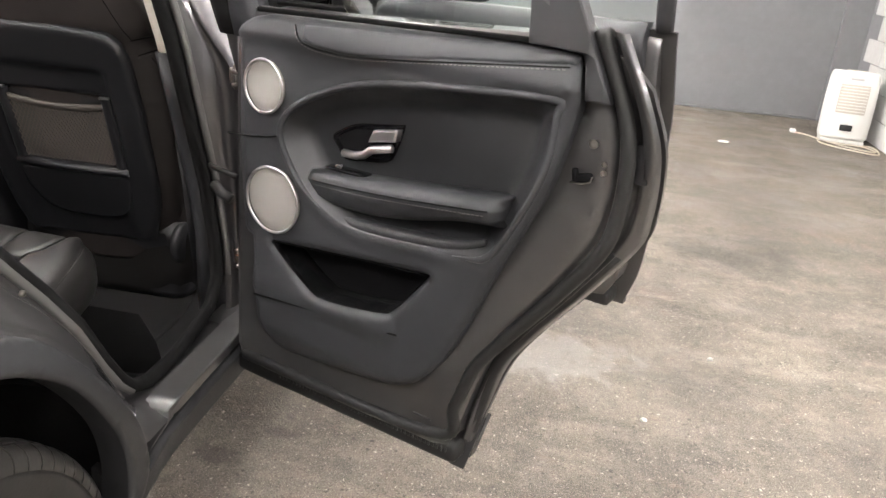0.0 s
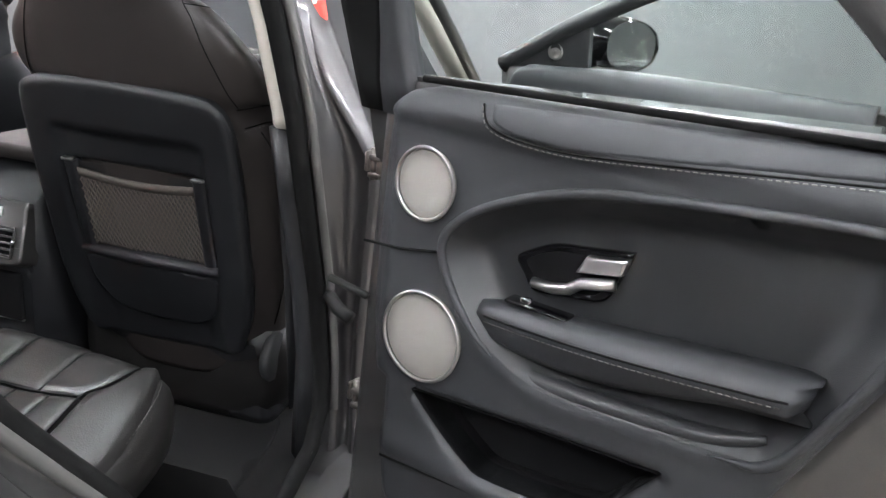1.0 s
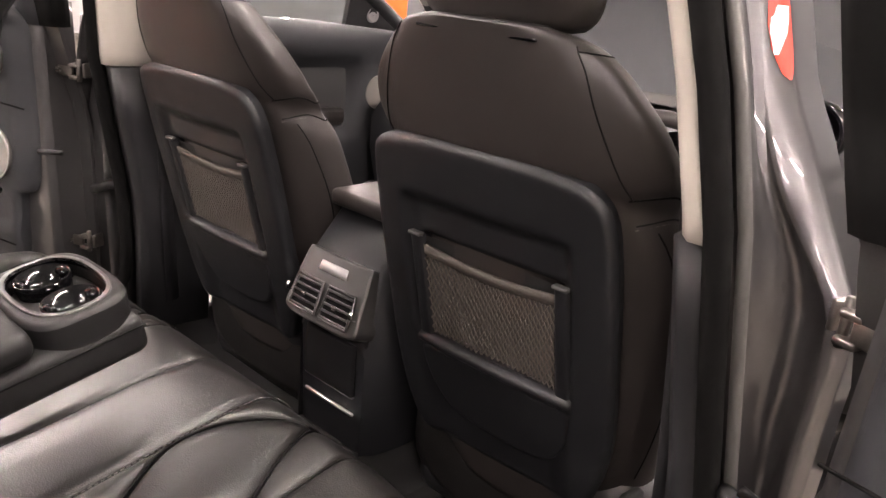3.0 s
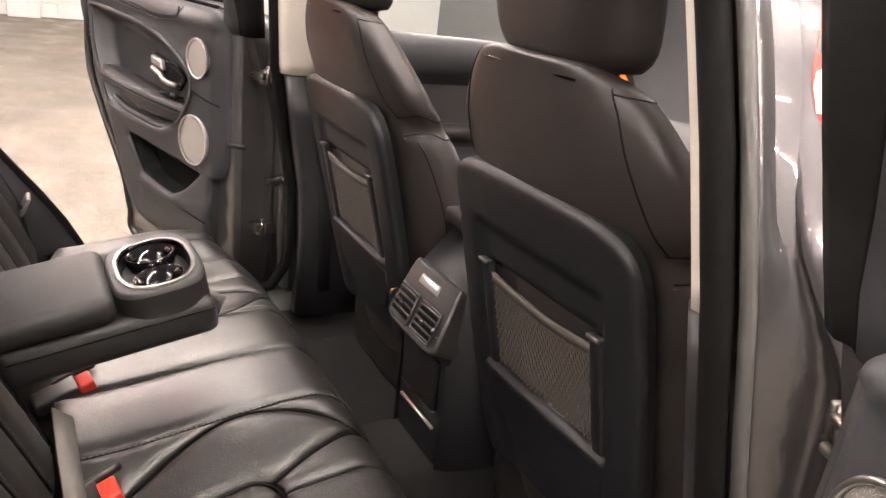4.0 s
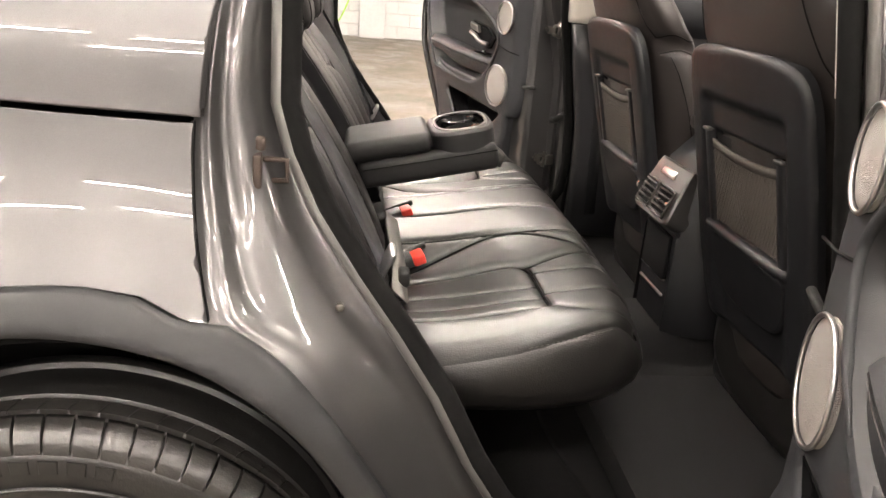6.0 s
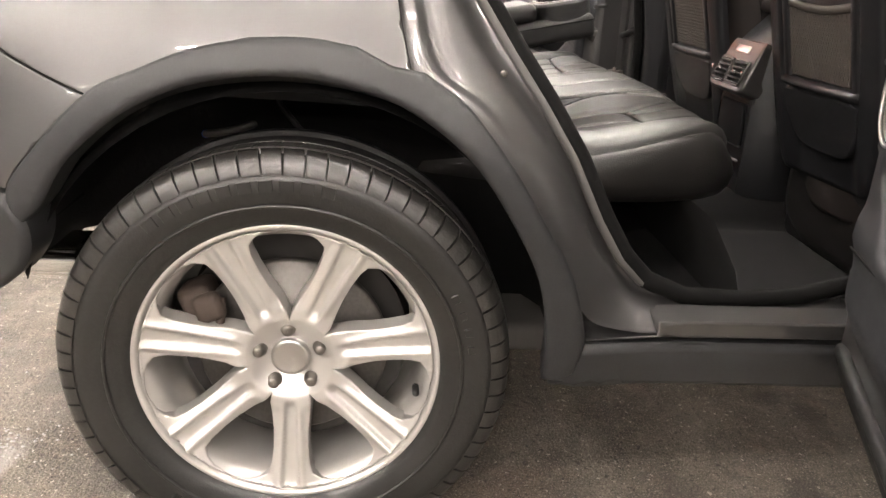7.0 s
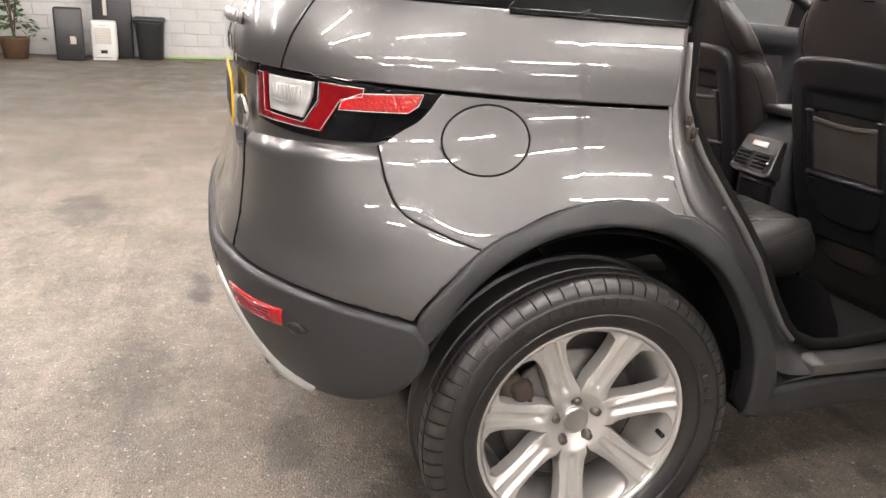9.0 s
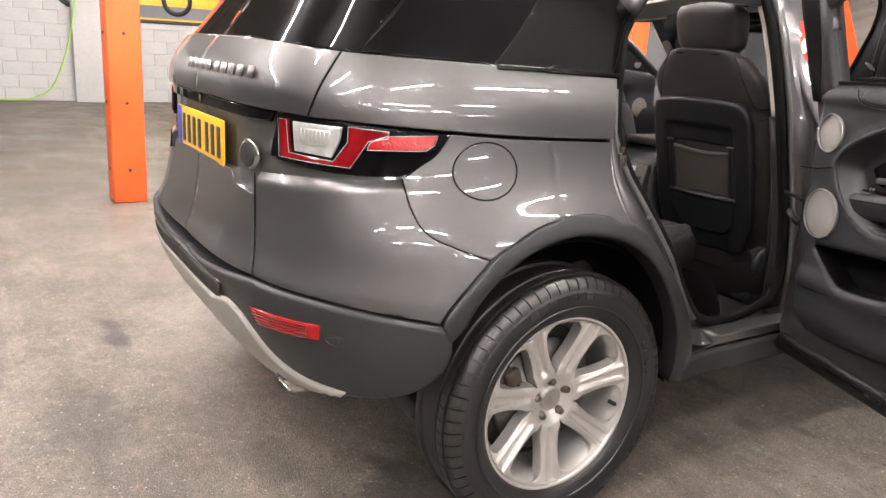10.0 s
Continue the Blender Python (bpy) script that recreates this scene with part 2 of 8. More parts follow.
    c = mix(fac(75.0, 2, 0.63, 0.67, 57.0), c, (0.66, 0.60, 0.52), 0.6)
    ragged = fac(9.0, 6, 0.2, 0.8, 21.0)
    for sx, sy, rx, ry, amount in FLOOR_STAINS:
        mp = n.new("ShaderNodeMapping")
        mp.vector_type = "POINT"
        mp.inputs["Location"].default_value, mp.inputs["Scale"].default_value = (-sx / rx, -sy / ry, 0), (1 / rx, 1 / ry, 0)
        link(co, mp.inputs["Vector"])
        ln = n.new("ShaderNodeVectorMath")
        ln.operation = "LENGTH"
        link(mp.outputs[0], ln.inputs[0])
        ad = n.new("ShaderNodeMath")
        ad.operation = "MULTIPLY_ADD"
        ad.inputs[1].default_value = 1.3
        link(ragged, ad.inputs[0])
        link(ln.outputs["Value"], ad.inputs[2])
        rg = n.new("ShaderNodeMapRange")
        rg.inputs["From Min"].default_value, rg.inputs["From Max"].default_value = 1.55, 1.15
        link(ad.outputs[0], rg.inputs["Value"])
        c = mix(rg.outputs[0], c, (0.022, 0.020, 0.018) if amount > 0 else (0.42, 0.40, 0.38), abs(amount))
    link(c, p.inputs["Base Color"])
    r = n.new("ShaderNodeMapRange")
    r.inputs["To Min"].default_value, r.inputs["To Max"].default_value = 0.28, 0.80
    link(fac(2.2, 6, 0.3, 0.7, 7.0), r.inputs["Value"])
    link(r.outputs[0], p.inputs["Roughness"])
    b = n.new("ShaderNodeBump")
    b.inputs["Strength"].default_value, b.inputs["Distance"].default_value = 0.8, 0.006
    link(fac(130.0, 4, 0.2, 0.8, 4.0), b.inputs["Height"])
    link(b.outputs[0], p.inputs["Normal"])
    return m


CONCRETE = floor_material()


# ---- building helpers ----
def part(name, bm, mat, parent=None, label="", smooth=True):
    """Link a bmesh as one mesh object, under a thing or a part where one is given."""
    me = bpy.data.meshes.new(name)
    bmesh.ops.recalc_face_normals(bm, faces=bm.faces)
    bm.to_mesh(me)
    bm.free()
    me.materials.append(mat)
    if smooth:
        me.polygons.foreach_set("use_smooth", [True] * len(me.polygons))
    true = me.attributes.get("true_normal")
    if true is not None:
        # shade by the surface that the sheet was laid on, not by its triangles
        wanted = [Vector(a.vector) for a in true.data]
        plain = [Vector(v.normal) for v in me.vertices]
        me.attributes.remove(true)
        me.normals_split_custom_set_from_vertices([w if w.dot(p) >= 0 else -w for w, p in zip(wanted, plain)])
    ob = new(name, me)
    ob.parent = parent
    if label:
        tagged(ob, label)
    return ob


def thing(name, label, category, group="", kind="", at=None):
    ob = new(name)
    ob.empty_display_size = 0.1
    if at:
        ob.matrix_basis = at
    return tagged(ob, label, category, group, kind)


def spline(points, closed=True, sub=6):
    """A smooth line through points; one with a third value is a sharp corner."""
    pts = [np.array(p[:2], float) for p in points]
    sharp = [len(p) > 2 for p in points]
    n, out = len(pts), []
    for i in range(n if closed else n - 1):
        p1, p2 = pts[i], pts[(i + 1) % n]
        p0 = pts[i - 1] if closed or i else p1
        p3 = pts[(i + 2) % n] if closed or i + 2 < n else p2
        m1 = (p2 - p1) if sharp[i] else (p2 - p0) / 2
        m2 = (p2 - p1) if sharp[(i + 1) % n] else (p3 - p1) / 2
        for k in range(sub):
            t = k / sub
            out.append(p1 * (2 * t**3 - 3 * t**2 + 1) + m1 * (t**3 - 2 * t**2 + t) + p2 * (3 * t**2 - 2 * t**3) + m2 * (t**3 - t**2))
    if not closed:
        out.append(pts[-1])
    return [tuple(p) for p in out]


def resample(loop, step, closed=True):
    out = []
    for i, a in enumerate(loop if closed else loop[:-1]):
        b = loop[(i + 1) % len(loop)]
        k = max(1, int(math.ceil(math.dist(a, b) / step)))
        out += [tuple(a[c] + (b[c] - a[c]) * j / k for c in range(len(a))) for j in range(k)]
    return out if closed else out + [tuple(loop[-1])]


def inside(px, py, loop):
    hit = np.zeros(len(px), bool)
    for (x0, y0), (x1, y1) in zip(loop, loop[1:] + loop[:1]):
        if y0 != y1:
            hit ^= ((y0 > py) != (y1 > py)) & (px < (x1 - x0) * (py - y0) / (y1 - y0) + x0)
    return hit


def on_middle(x):
    """Whether a place along the skin lies on the car's middle line, at the tail or the nose."""
    return x < -1.3499 or x > 3.6499


def edge_distance(px, py, loop):
    best = np.full(len(px), 1e9)
    for (x0, y0), (x1, y1) in zip(loop, loop[1:] + loop[:1]):
        if on_middle(x0) and on_middle(x1):
            continue
        dx, dy = x1 - x0, y1 - y0
        t = np.clip(((px - x0) * dx + (py - y0) * dy) / (dx * dx + dy * dy + 1e-12), 0, 1)
        best = np.minimum(best, np.hypot(px - x0 - t * dx, py - y0 - t * dy))
    return best


def sheet(outline, fn, holes=(), step=0.04, roll=0.006, rim=0.012, puff=0.0, fine=None, relief=None, flip=False):
    """A panel with this outline, laid on the surface fn(u, v): its edge rolls under with the radius roll and turns in by rim; puff
    swells it like a cushion; relief(u, v) adds height. Returns a bmesh."""
    from mathutils.geometry import delaunay_2d_cdt
    loops = [resample([tuple(p[:2]) for p in outline], step)] + [resample([tuple(p[:2]) for p in h], fine or step) for h in holes]
    verts, edges, nb = [], [], 0
    for loop in loops:
        k = len(loop)
        edges += [(nb + i, nb + (i + 1) % k) for i in range(k)]
        verts += loop
        nb += k
    xs, ys = [v[0] for v in loops[0]], [v[1] for v in loops[0]]
    gx, gy = np.meshgrid(np.arange(min(xs), max(xs), fine or step), np.arange(min(ys), max(ys), fine or step))
    gx, gy = gx.ravel() + 0.0007, gy.ravel() + 0.0011
    gx[(np.round((gy - min(ys)) / (fine or step)).astype(int) % 2) == 1] += (fine or step) / 2
    cand = [np.stack([gx, gy], 1)]
    if roll:
        for f in (0.3, 1.0):
            for loop in loops:
                a = np.array(loop)
                tan = np.roll(a, -1, 0) - np.roll(a, 1, 0)
                nrm = np.stack([-tan[:, 1], tan[:, 0]], 1) / (np.linalg.norm(tan, axis=1, keepdims=True) + 1e-9)
                cand += [a + nrm * roll * f, a - nrm * roll * f]
    ok = []
    for j, c in enumerate(cand):
        keep = inside(c[:, 0], c[:, 1], loops[0])
        d = edge_distance(c[:, 0], c[:, 1], loops[0])
        for h in loops[1:]:
            keep &= ~inside(c[:, 0], c[:, 1], h)
            d = np.minimum(d, edge_distance(c[:, 0], c[:, 1], h))
        need = max(roll * 1.25, (fine or step) * 0.4) if j == 0 else roll * (0.29 if j <= 2 * len(loops) else 0.97)
        ok.append(c[keep & (d > need)])
    pts = np.concatenate([np.array(verts)] + ok)
    v2, _, f2, *_ = delaunay_2d_cdt([Vector(p) for p in pts.tolist()], edges, [], 0, 1e-6)
    px, py = np.array([v.x for v in v2]), np.array([v.y for v in v2])
    cx, cy = np.array([px[list(f)].mean() for f in f2]), np.array([py[list(f)].mean() for f in f2])
    good = inside(cx, cy, loops[0])
    dist = edge_distance(px, py, loops[0])
    for h in loops[1:]:
        good &= ~inside(cx, cy, h)
        dist = np.minimum(dist, edge_distance(px, py, h))
    bm = bmesh.new()
    where, e = [], 1e-4
    for x, y, d in zip(px, py, dist):
        p = Vector(fn(x, y))
        nrm = (Vector(fn(x + e, y)) - p).cross(Vector(fn(x, y + e)) - p).normalized() * (-1 if flip else 1)
        h = 0.0
        if roll and d < roll:
            h -= roll - math.sqrt(max(roll * roll - (roll - d) ** 2, 0))
        if puff:
            s = min(d / (puff * 3.0), 1.0)
            h += puff * math.sin(s * math.pi / 2)
        if relief:
            h += relief(x, y)
        where.append((p, nrm, h))
    layer = None if relief or puff or (fine or step) > 0.05 else bm.verts.layers.float_vector.new("true_normal")
    made = [bm.verts.new(p + nrm * h) for p, nrm, h in where]
    if layer:
        e = 0.008
        for v, x, y, d in zip(made, px, py, dist):
            if d > roll * 0.9:
                v[layer] = (Vector(fn(x + e, y)) - Vector(fn(x - e, y))).cross(Vector(fn(x, y + e)) - Vector(fn(x, y - e))).normalized()
    for f, g in zip(f2, good):
        if g:
            try:
                bm.faces.new([made[i] for i in f])
            except ValueError:
                pass
    if rim:
        skirt = {}
        index_of = {v: i for i, v in enumerate(made)}
        for ed in [ed for ed in bm.edges if len(ed.link_faces) == 1]:
            if all(on_middle(px[index_of[v]]) for v in ed.verts):
                continue
            ring = []
            for v in ed.verts:
                if v not in skirt:
                    p, nrm, h = where[index_of[v]]
                    skirt[v] = (bm.verts.new(v.co), bm.verts.new(p + nrm * (h - rim)))
                ring.append(skirt[v])
            bm.faces.new([ring[0][0], ring[1][0], ring[1][1], ring[0][1]])
    loose = [v for v in bm.verts if not v.link_faces]
    bmesh.ops.delete(bm, geom=loose, context="VERTS")
    return bm


def turn_normal(bm, v):
    layer = bm.verts.layers.float_vector.get("true_normal")
    if layer:
        v[layer] = (-v[layer][0], v[layer][1], v[layer][2])


def mirrored(bm):
    """The same mesh with its mirror image across x = 0 joined to it."""
    geom = bmesh.ops.duplicate(bm, geom=bm.verts[:] + bm.edges[:] + bm.faces[:])["geom"]
    for v in geom:
        if isinstance(v, bmesh.types.BMVert):
            v.co.x = -v.co.x
            turn_normal(bm, v)
    bmesh.ops.remove_doubles(bm, verts=[v for v in bm.verts if abs(v.co.x) < 1e-4], dist=1e-4)
    return bm


def flip_x(bm):
    for v in bm.verts:
        v.co.x = -v.co.x
        turn_normal(bm, v)
    return bm


def tube(points, radius, sides=8, closed=False, flat=1.0, caps=True):
    """A round (or flattened) bar along points."""
    bm = bmesh.new()
    pts = [Vector(p) for p in points]
    n, rings = len(pts), []
    up = Vector((0, 0, 1))
    last = None
    for i, p in enumerate(pts):
        a = pts[(i - 1) % n] if closed or i else p
        b = pts[(i + 1) % n] if closed or i < n - 1 else p
        t = (b - a).normalized()
        side = last - t * last.dot(t) if last is not None else t.cross(up if abs(t.z) < 0.95 else Vector((1, 0, 0)))
        side.normalize()
        last = side
        other = t.cross(side)
        r = radius(i / max(n - 1, 1)) if callable(radius) else radius
        rings.append([bm.verts.new(p + (side * math.cos(k * math.tau / sides) + other * math.sin(k * math.tau / sides) * flat) * r) for k in range(sides)])
    for i in range(n if closed else n - 1):
        a, b = rings[i], rings[(i + 1) % n]
        for k in range(sides):
            bm.faces.new([a[k], a[(k + 1) % sides], b[(k + 1) % sides], b[k]])
    if caps and not closed:
        bm.faces.new(rings[0])
        bm.faces.new(rings[-1])
    return bm


def loft(rings, closed=True, caps=False):
    """A skin over rings of points."""
    bm = bmesh.new()
    made = [[bm.verts.new(p) for p in r] for r in rings]
    k = len(made[0])
    for a, b in zip(made, made[1:]):
        for i in range(k if closed else k - 1):
            bm.faces.new([a[i], a[(i + 1) % k], b[(i + 1) % k], b[i]])
    if caps:
        bm.faces.new(made[0])
        bm.faces.new(made[-1])
    return bm


def lathe(profile, sides=64, axis="x", center=(0, 0, 0)):
    """Turn a profile of (along, radius) round an axis."""
    rings = []
    for h, r in profile:
        ring = []
        for k in range(sides):
            c, s = math.cos(k * math.tau / sides) * r, math.sin(k * math.tau / sides) * r
            v = (h, c, s) if axis == "x" else (c, h, s) if axis == "y" else (c, s, h)
            ring.append(tuple(a + b for a, b in zip(v, center)))
        rings.append(ring)
    return loft(rings)


def block(size, at=(0, 0, 0), bevel=0.01, seg=2, turn=None):
    """A box with rounded edges, its middle at the given place."""
    bm = bmesh.new()
    bmesh.ops.create_cube(bm, size=1)
    bmesh.ops.scale(bm, vec=size, verts=bm.verts)
    if bevel:
        bmesh.ops.bevel(bm, geom=bm.edges[:], offset=min(bevel, min(size) * 0.49), segments=seg, profile=0.5, affect="EDGES")
    if turn:
        bmesh.ops.rotate(bm, cent=(0, 0, 0), matrix=Euler([radians(a) for a in turn]).to_matrix(), verts=bm.verts)
    bmesh.ops.translate(bm, vec=at, verts=bm.verts)
    return bm


def merge(*bms):
    out = bms[0]
    for b in bms[1:]:
        me = bpy.data.meshes.new("tmp")
        b.to_mesh(me)
        b.free()
        out.from_mesh(me)
        bpy.data.meshes.remove(me)
    return out


def disc(center, radius, normal_axis="x", sides=40, thick=0.004, dome=0.0):
    prof = [(-thick, radius), (0.0, radius), (thick * 0.6 + dome * 0.2, radius * 0.97), (dome * 0.7 + thick * 0.6, radius * 0.6), (dome + thick * 0.6, radius * 0.001)]
    return lathe(prof, sides, normal_axis, center)


def line_on(fn, pts, off=0.0):
    """Places on a surface, lifted off it."""
    out, e = [], 1e-4
    for x, y in pts:
        p = Vector(fn(x, y))
        nrm = (Vector(fn(x + e, y)) - p).cross(Vector(fn(x, y + e)) - p).normalized()
        out.append(p + nrm * off)
    return out



def stitches(points, long=0.0055, gap=0.0035, radius=0.0009):
    """A run of single threads along a line."""
    pts, out, d = [Vector(q) for q in points], bmesh.new(), 0.0
    run = [0.0]
    for a, b in zip(pts, pts[1:]):
        run.append(run[-1] + (b - a).length)

    def at(v):
        for i in range(len(pts) - 1):
            if v <= run[i + 1]:
                f = (v - run[i]) / max(run[i + 1] - run[i], 1e-9)
                return pts[i].lerp(pts[i + 1], f)
        return pts[-1]
    while d + long < run[-1]:
        a, b = at(d), at(d + long)
        t = (b - a).normalized()
        side = t.cross(Vector((0.3, 0.5, 0.8))).normalized() * radius
        up = t.cross(side)
        rings = [[out.verts.new(q + k) for k in (side, up, -side, -up)] for q in (a, b)]
        for k in range(4):
            out.faces.new([rings[0][k], rings[0][(k + 1) % 4], rings[1][(k + 1) % 4], rings[1][k]])
        d += long + gap
    return out


def turned(bm, pivot, rx):
    """Turn a mesh about a line along x through the pivot."""
    bmesh.ops.rotate(bm, cent=pivot, matrix=Matrix.Rotation(radians(rx), 3, "X"), verts=bm.verts)
    return bm


def crisp(profile, tight=0.0007):
    """Split every hard corner of a profile in two, so that its edge stays sharp when shaded smooth."""
    out = [profile[0]]
    for a, b, c in zip(profile, profile[1:], profile[2:]):
        p, q = (Vector(b) - Vector(a)), (Vector(c) - Vector(b))
        if p.length > 3 * tight and q.length > 3 * tight and p.angle(q, 0.0) > 0.6:
            out += [tuple(Vector(b) - p.normalized() * tight), tuple(Vector(b) + q.normalized() * tight)]
        else:
            out.append(b)
    return out + [profile[-1]]


# ---- the garage ----
X0, X1, Y0, Y1, HIGH = -12.6, 4.36, -7.0, 7.75, 3.3
EAST = 13.0


def wall_box(name, size, at, mat, label):
    return tagged(part(name, block(size, at, 0.0), mat, smooth=False), label, "wall", kind="structure")


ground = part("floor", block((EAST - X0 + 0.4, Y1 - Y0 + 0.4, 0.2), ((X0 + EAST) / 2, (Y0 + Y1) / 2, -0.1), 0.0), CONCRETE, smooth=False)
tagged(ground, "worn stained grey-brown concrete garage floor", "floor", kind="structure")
wall_box("wall_north", (EAST - X0 + 0.4, 0.2, HIGH), ((X0 + EAST) / 2, Y1 + 0.1, HIGH / 2), WALL_GREY, "grey painted smooth garage wall")
wall_south = wall_box("wall_south", (EAST - X0 + 0.4, 0.2, HIGH), ((X0 + EAST) / 2, Y0 - 0.1, HIGH / 2), WALL_DARK, "dark painted garage wall")
wall_west = wall_box("wall_west", (0.2, Y1 - Y0, HIGH), (X0 - 0.1, (Y0 + Y1) / 2, HIGH / 2), BLOCK, "pale grey painted block wall")
wall_east = wall_box("wall_east", (0.2, 2.6, HIGH), (X1 + 0.1, Y1 - 1.3, HIGH / 2), WALL_GREY, "short garage wall of pale grey painted blocks")
wall_box("wall_far_east", (0.2, Y1 - Y0, HIGH), (EAST + 0.1, (Y0 + Y1) / 2, HIGH / 2), WALL_GREY, "grey painted garage wall")
wall_box("wall_pilaster", (0.25, 0.05, HIGH), (X1 - 0.127, Y1 - 0.024, HIGH / 2), WALL_GREY, "grey painted flat pilaster in the wall's corner")
roof_slab = part("ceiling", block((EAST - X0 + 0.4, Y1 - Y0 + 0.4, 0.2), ((X0 + EAST) / 2, (Y0 + Y1) / 2, HIGH + 0.1), 0.0), CEIL, smooth=False)
tagged(roof_slab, "grey painted garage ceiling", "ceiling", kind="structure")


def ceiling_light(at, turn):
    lamp = thing("ceiling_light", "white fluorescent batten light on the ceiling", "ceiling light", "ceiling lights", at=pose(*at, 0, 0, turn))
    part("housing", block((0.09, 1.56, 0.05), (0, 0, 0.0), 0.008), WHITE_PLASTIC, lamp)
    part("tube", tube([(0, -0.74, -0.045), (0, 0.74, -0.045)], 0.0135, 10), TUBE, lamp, "glowing white tube")
    return lamp


first = ceiling_light((2.4, -2.7, HIGH - 0.03), 0)
for gx in (2.4, 1.2, -0.2, -2.6, -6.2, -10.0):
    for gy in (-4.2, -1.6, 1.0, 3.6, 6.2):
        if (gx, gy) != (2.4, -1.6) and not (gx > 2 and gy > 6) and not (gx < -5 and gy in (-1.6, 3.6)) and (gx, gy) not in ((-0.2, -4.2), (1.2, -4.2), (2.4, 3.6), (2.4, 1.0)):
            copy_thing(first, pose(gx, gy - (1.1 if gy == -1.6 and gx == 1.2 else 0), HIGH - 0.03))
# the first four are unseen extras, added to brighten the left side and cabin
for gx, gy in ((-4.4, 1.0), (-4.4, 3.6), (-2.6, -0.3), (-2.6, -2.9), (3.05, -0.6), (3.3, 2.1), (6.0, -5.0), (6.0, -2.4), (6.4, -0.6), (6.0, 2.4), (8.7, -4.4), (8.7, -1.7), (8.7, 1.2), (10.5, 4.5)):
    copy_thing(first, pose(gx, gy, HIGH - 0.03))


def steel_post(at):
    post = thing("steel_post", "orange painted steel box column on the floor", "post", "orange posts", at=pose(*at))
    part("column", block((0.24, 0.24, HIGH), (0, 0, HIGH / 2), 0.012), ORANGE, post)
    for k in range(6):
        for sx, sy, ax in ((0.122, 0.0, "x"), (0.0, -0.122, "y")):
            part("bolt", disc((sx, sy, 0.25 + 0.5 * k), 0.012, ax, 10, 0.004), BLACK, post)
    return post


orange_post = steel_post((-3.87, -0.30, 0))
copy_thing(orange_post, pose(-3.6, 4.6, 0))


# blocks of the two masonry walls
def block_wall(wall, x, face, y_from, y_to, courses, drop=0):
    """Courses of painted blocks on a wall face, two half-sizes at the ends."""
    me = part("block", block((0.02, 0.436, 0.211), (0, 0, 0), 0.006, 1), BLOCK, wall, smooth=False)
    first_used = False
    for c in range(courses):
        y = y_from + (0.22 if c % 2 else 0.0)
        while y < y_to:
            ob = me if not first_used else new("block", me.data)
            ob.parent = wall
            ob.location = (x + face * random.uniform(0.001, 0.004), y + 0.22, 0.108 + 0.2155 * c)
            first_used = True
            y += 0.441


block_wall(wall_west, X0 + 0.004, 1, -5.6, 5.2, 11)
block_wall(wall_east, X1 - 0.004, -1, 5.16, 7.25, 12)
# buttress on the far wall
tagged(part("pier", block((0.22, 0.45, HIGH), (X0 + 0.11, 0.55, HIGH / 2), 0.01), BLOCK), "pale grey painted masonry pier", "pier", kind="structure")
tagged(part("baseboard", block((4.0, 0.03, 0.02), (2.4, Y1 - 0.015, 0.01), 0.004), WALL_GREY), "narrow grey wall foot", "baseboard", kind="structure")


# ---- the car: its outer shape ----
def smooth(a, b, v):
    t = min(max((v - a) / (b - a), 0.0), 1.0)
    return t * t * (3 - 2 * t)


def interp(table, v):
    """Smooth (monotone cubic) interpolation of a table of (key, value)."""
    if v <= table[0][0]:
        return table[0][1]
    if v >= table[-1][0]:
        return table[-1][1]
    i = 0
    while table[i + 1][0] < v:
        i += 1
    (x0, y0), (x1, y1) = table[i], table[i + 1]
    slope = (y1 - y0) / (x1 - x0)

    def tangent(j):
        if j <= 0 or j >= len(table) - 1:
            return slope
        a = (table[j][1] - table[j - 1][1]) / (table[j][0] - table[j - 1][0])
        b = (table[j + 1][1] - table[j][1]) / (table[j + 1][0] - table[j][0])
        return 0.0 if a * b <= 0 else 2 * a * b / (a + b)

    h, t = x1 - x0, (v - x0) / (x1 - x0)
    m0, m1 = tangent(i) * h, tangent(i + 1) * h
    return y0 * (2 * t**3 - 3 * t**2 + 1) + m0 * (t**3 - 2 * t**2 + t) + y1 * (3 * t**2 - 2 * t**3) + m1 * (t**3 - t**2)


# The car's outer skin: half width, tail and nose by height. The car points along +y, its rear axle stands at y = 0.
HALF = [(0.20, 0.86), (0.35, 0.900), (0.50, 0.920), (0.65, 0.925), (0.80, 0.915), (0.88, 0.895), (0.95, 0.865), (1.07, 0.838),
        (1.15, 0.828), (1.20, 0.811), (1.25, 0.788), (1.35, 0.739), (1.45, 0.686), (1.56, 0.620), (1.64, 0.52)]
TAIL = [(0.20, -0.45), (0.32, -0.57), (0.45, -0.685), (0.55, -0.742), (0.63, -0.768), (0.69, -0.775), (0.76, -0.745), (0.92, -0.722), (1.08, -0.722),
        (1.16, -0.725), (1.24, -0.69), (1.32, -0.625), (1.58, -0.45), (1.64, -0.42)]
NOSE = [(0.20, 3.30), (0.40, 3.48), (0.60, 3.53), (0.80, 3.50), (0.95, 3.36), (1.02, 3.15), (1.08, 2.7), (1.64, 2.6)]
Y_TAIL, Y_NOSE, WRAP = -0.05, 2.35, 1.3
WHEELBASE, WHEEL_Z = 2.66, 0.362


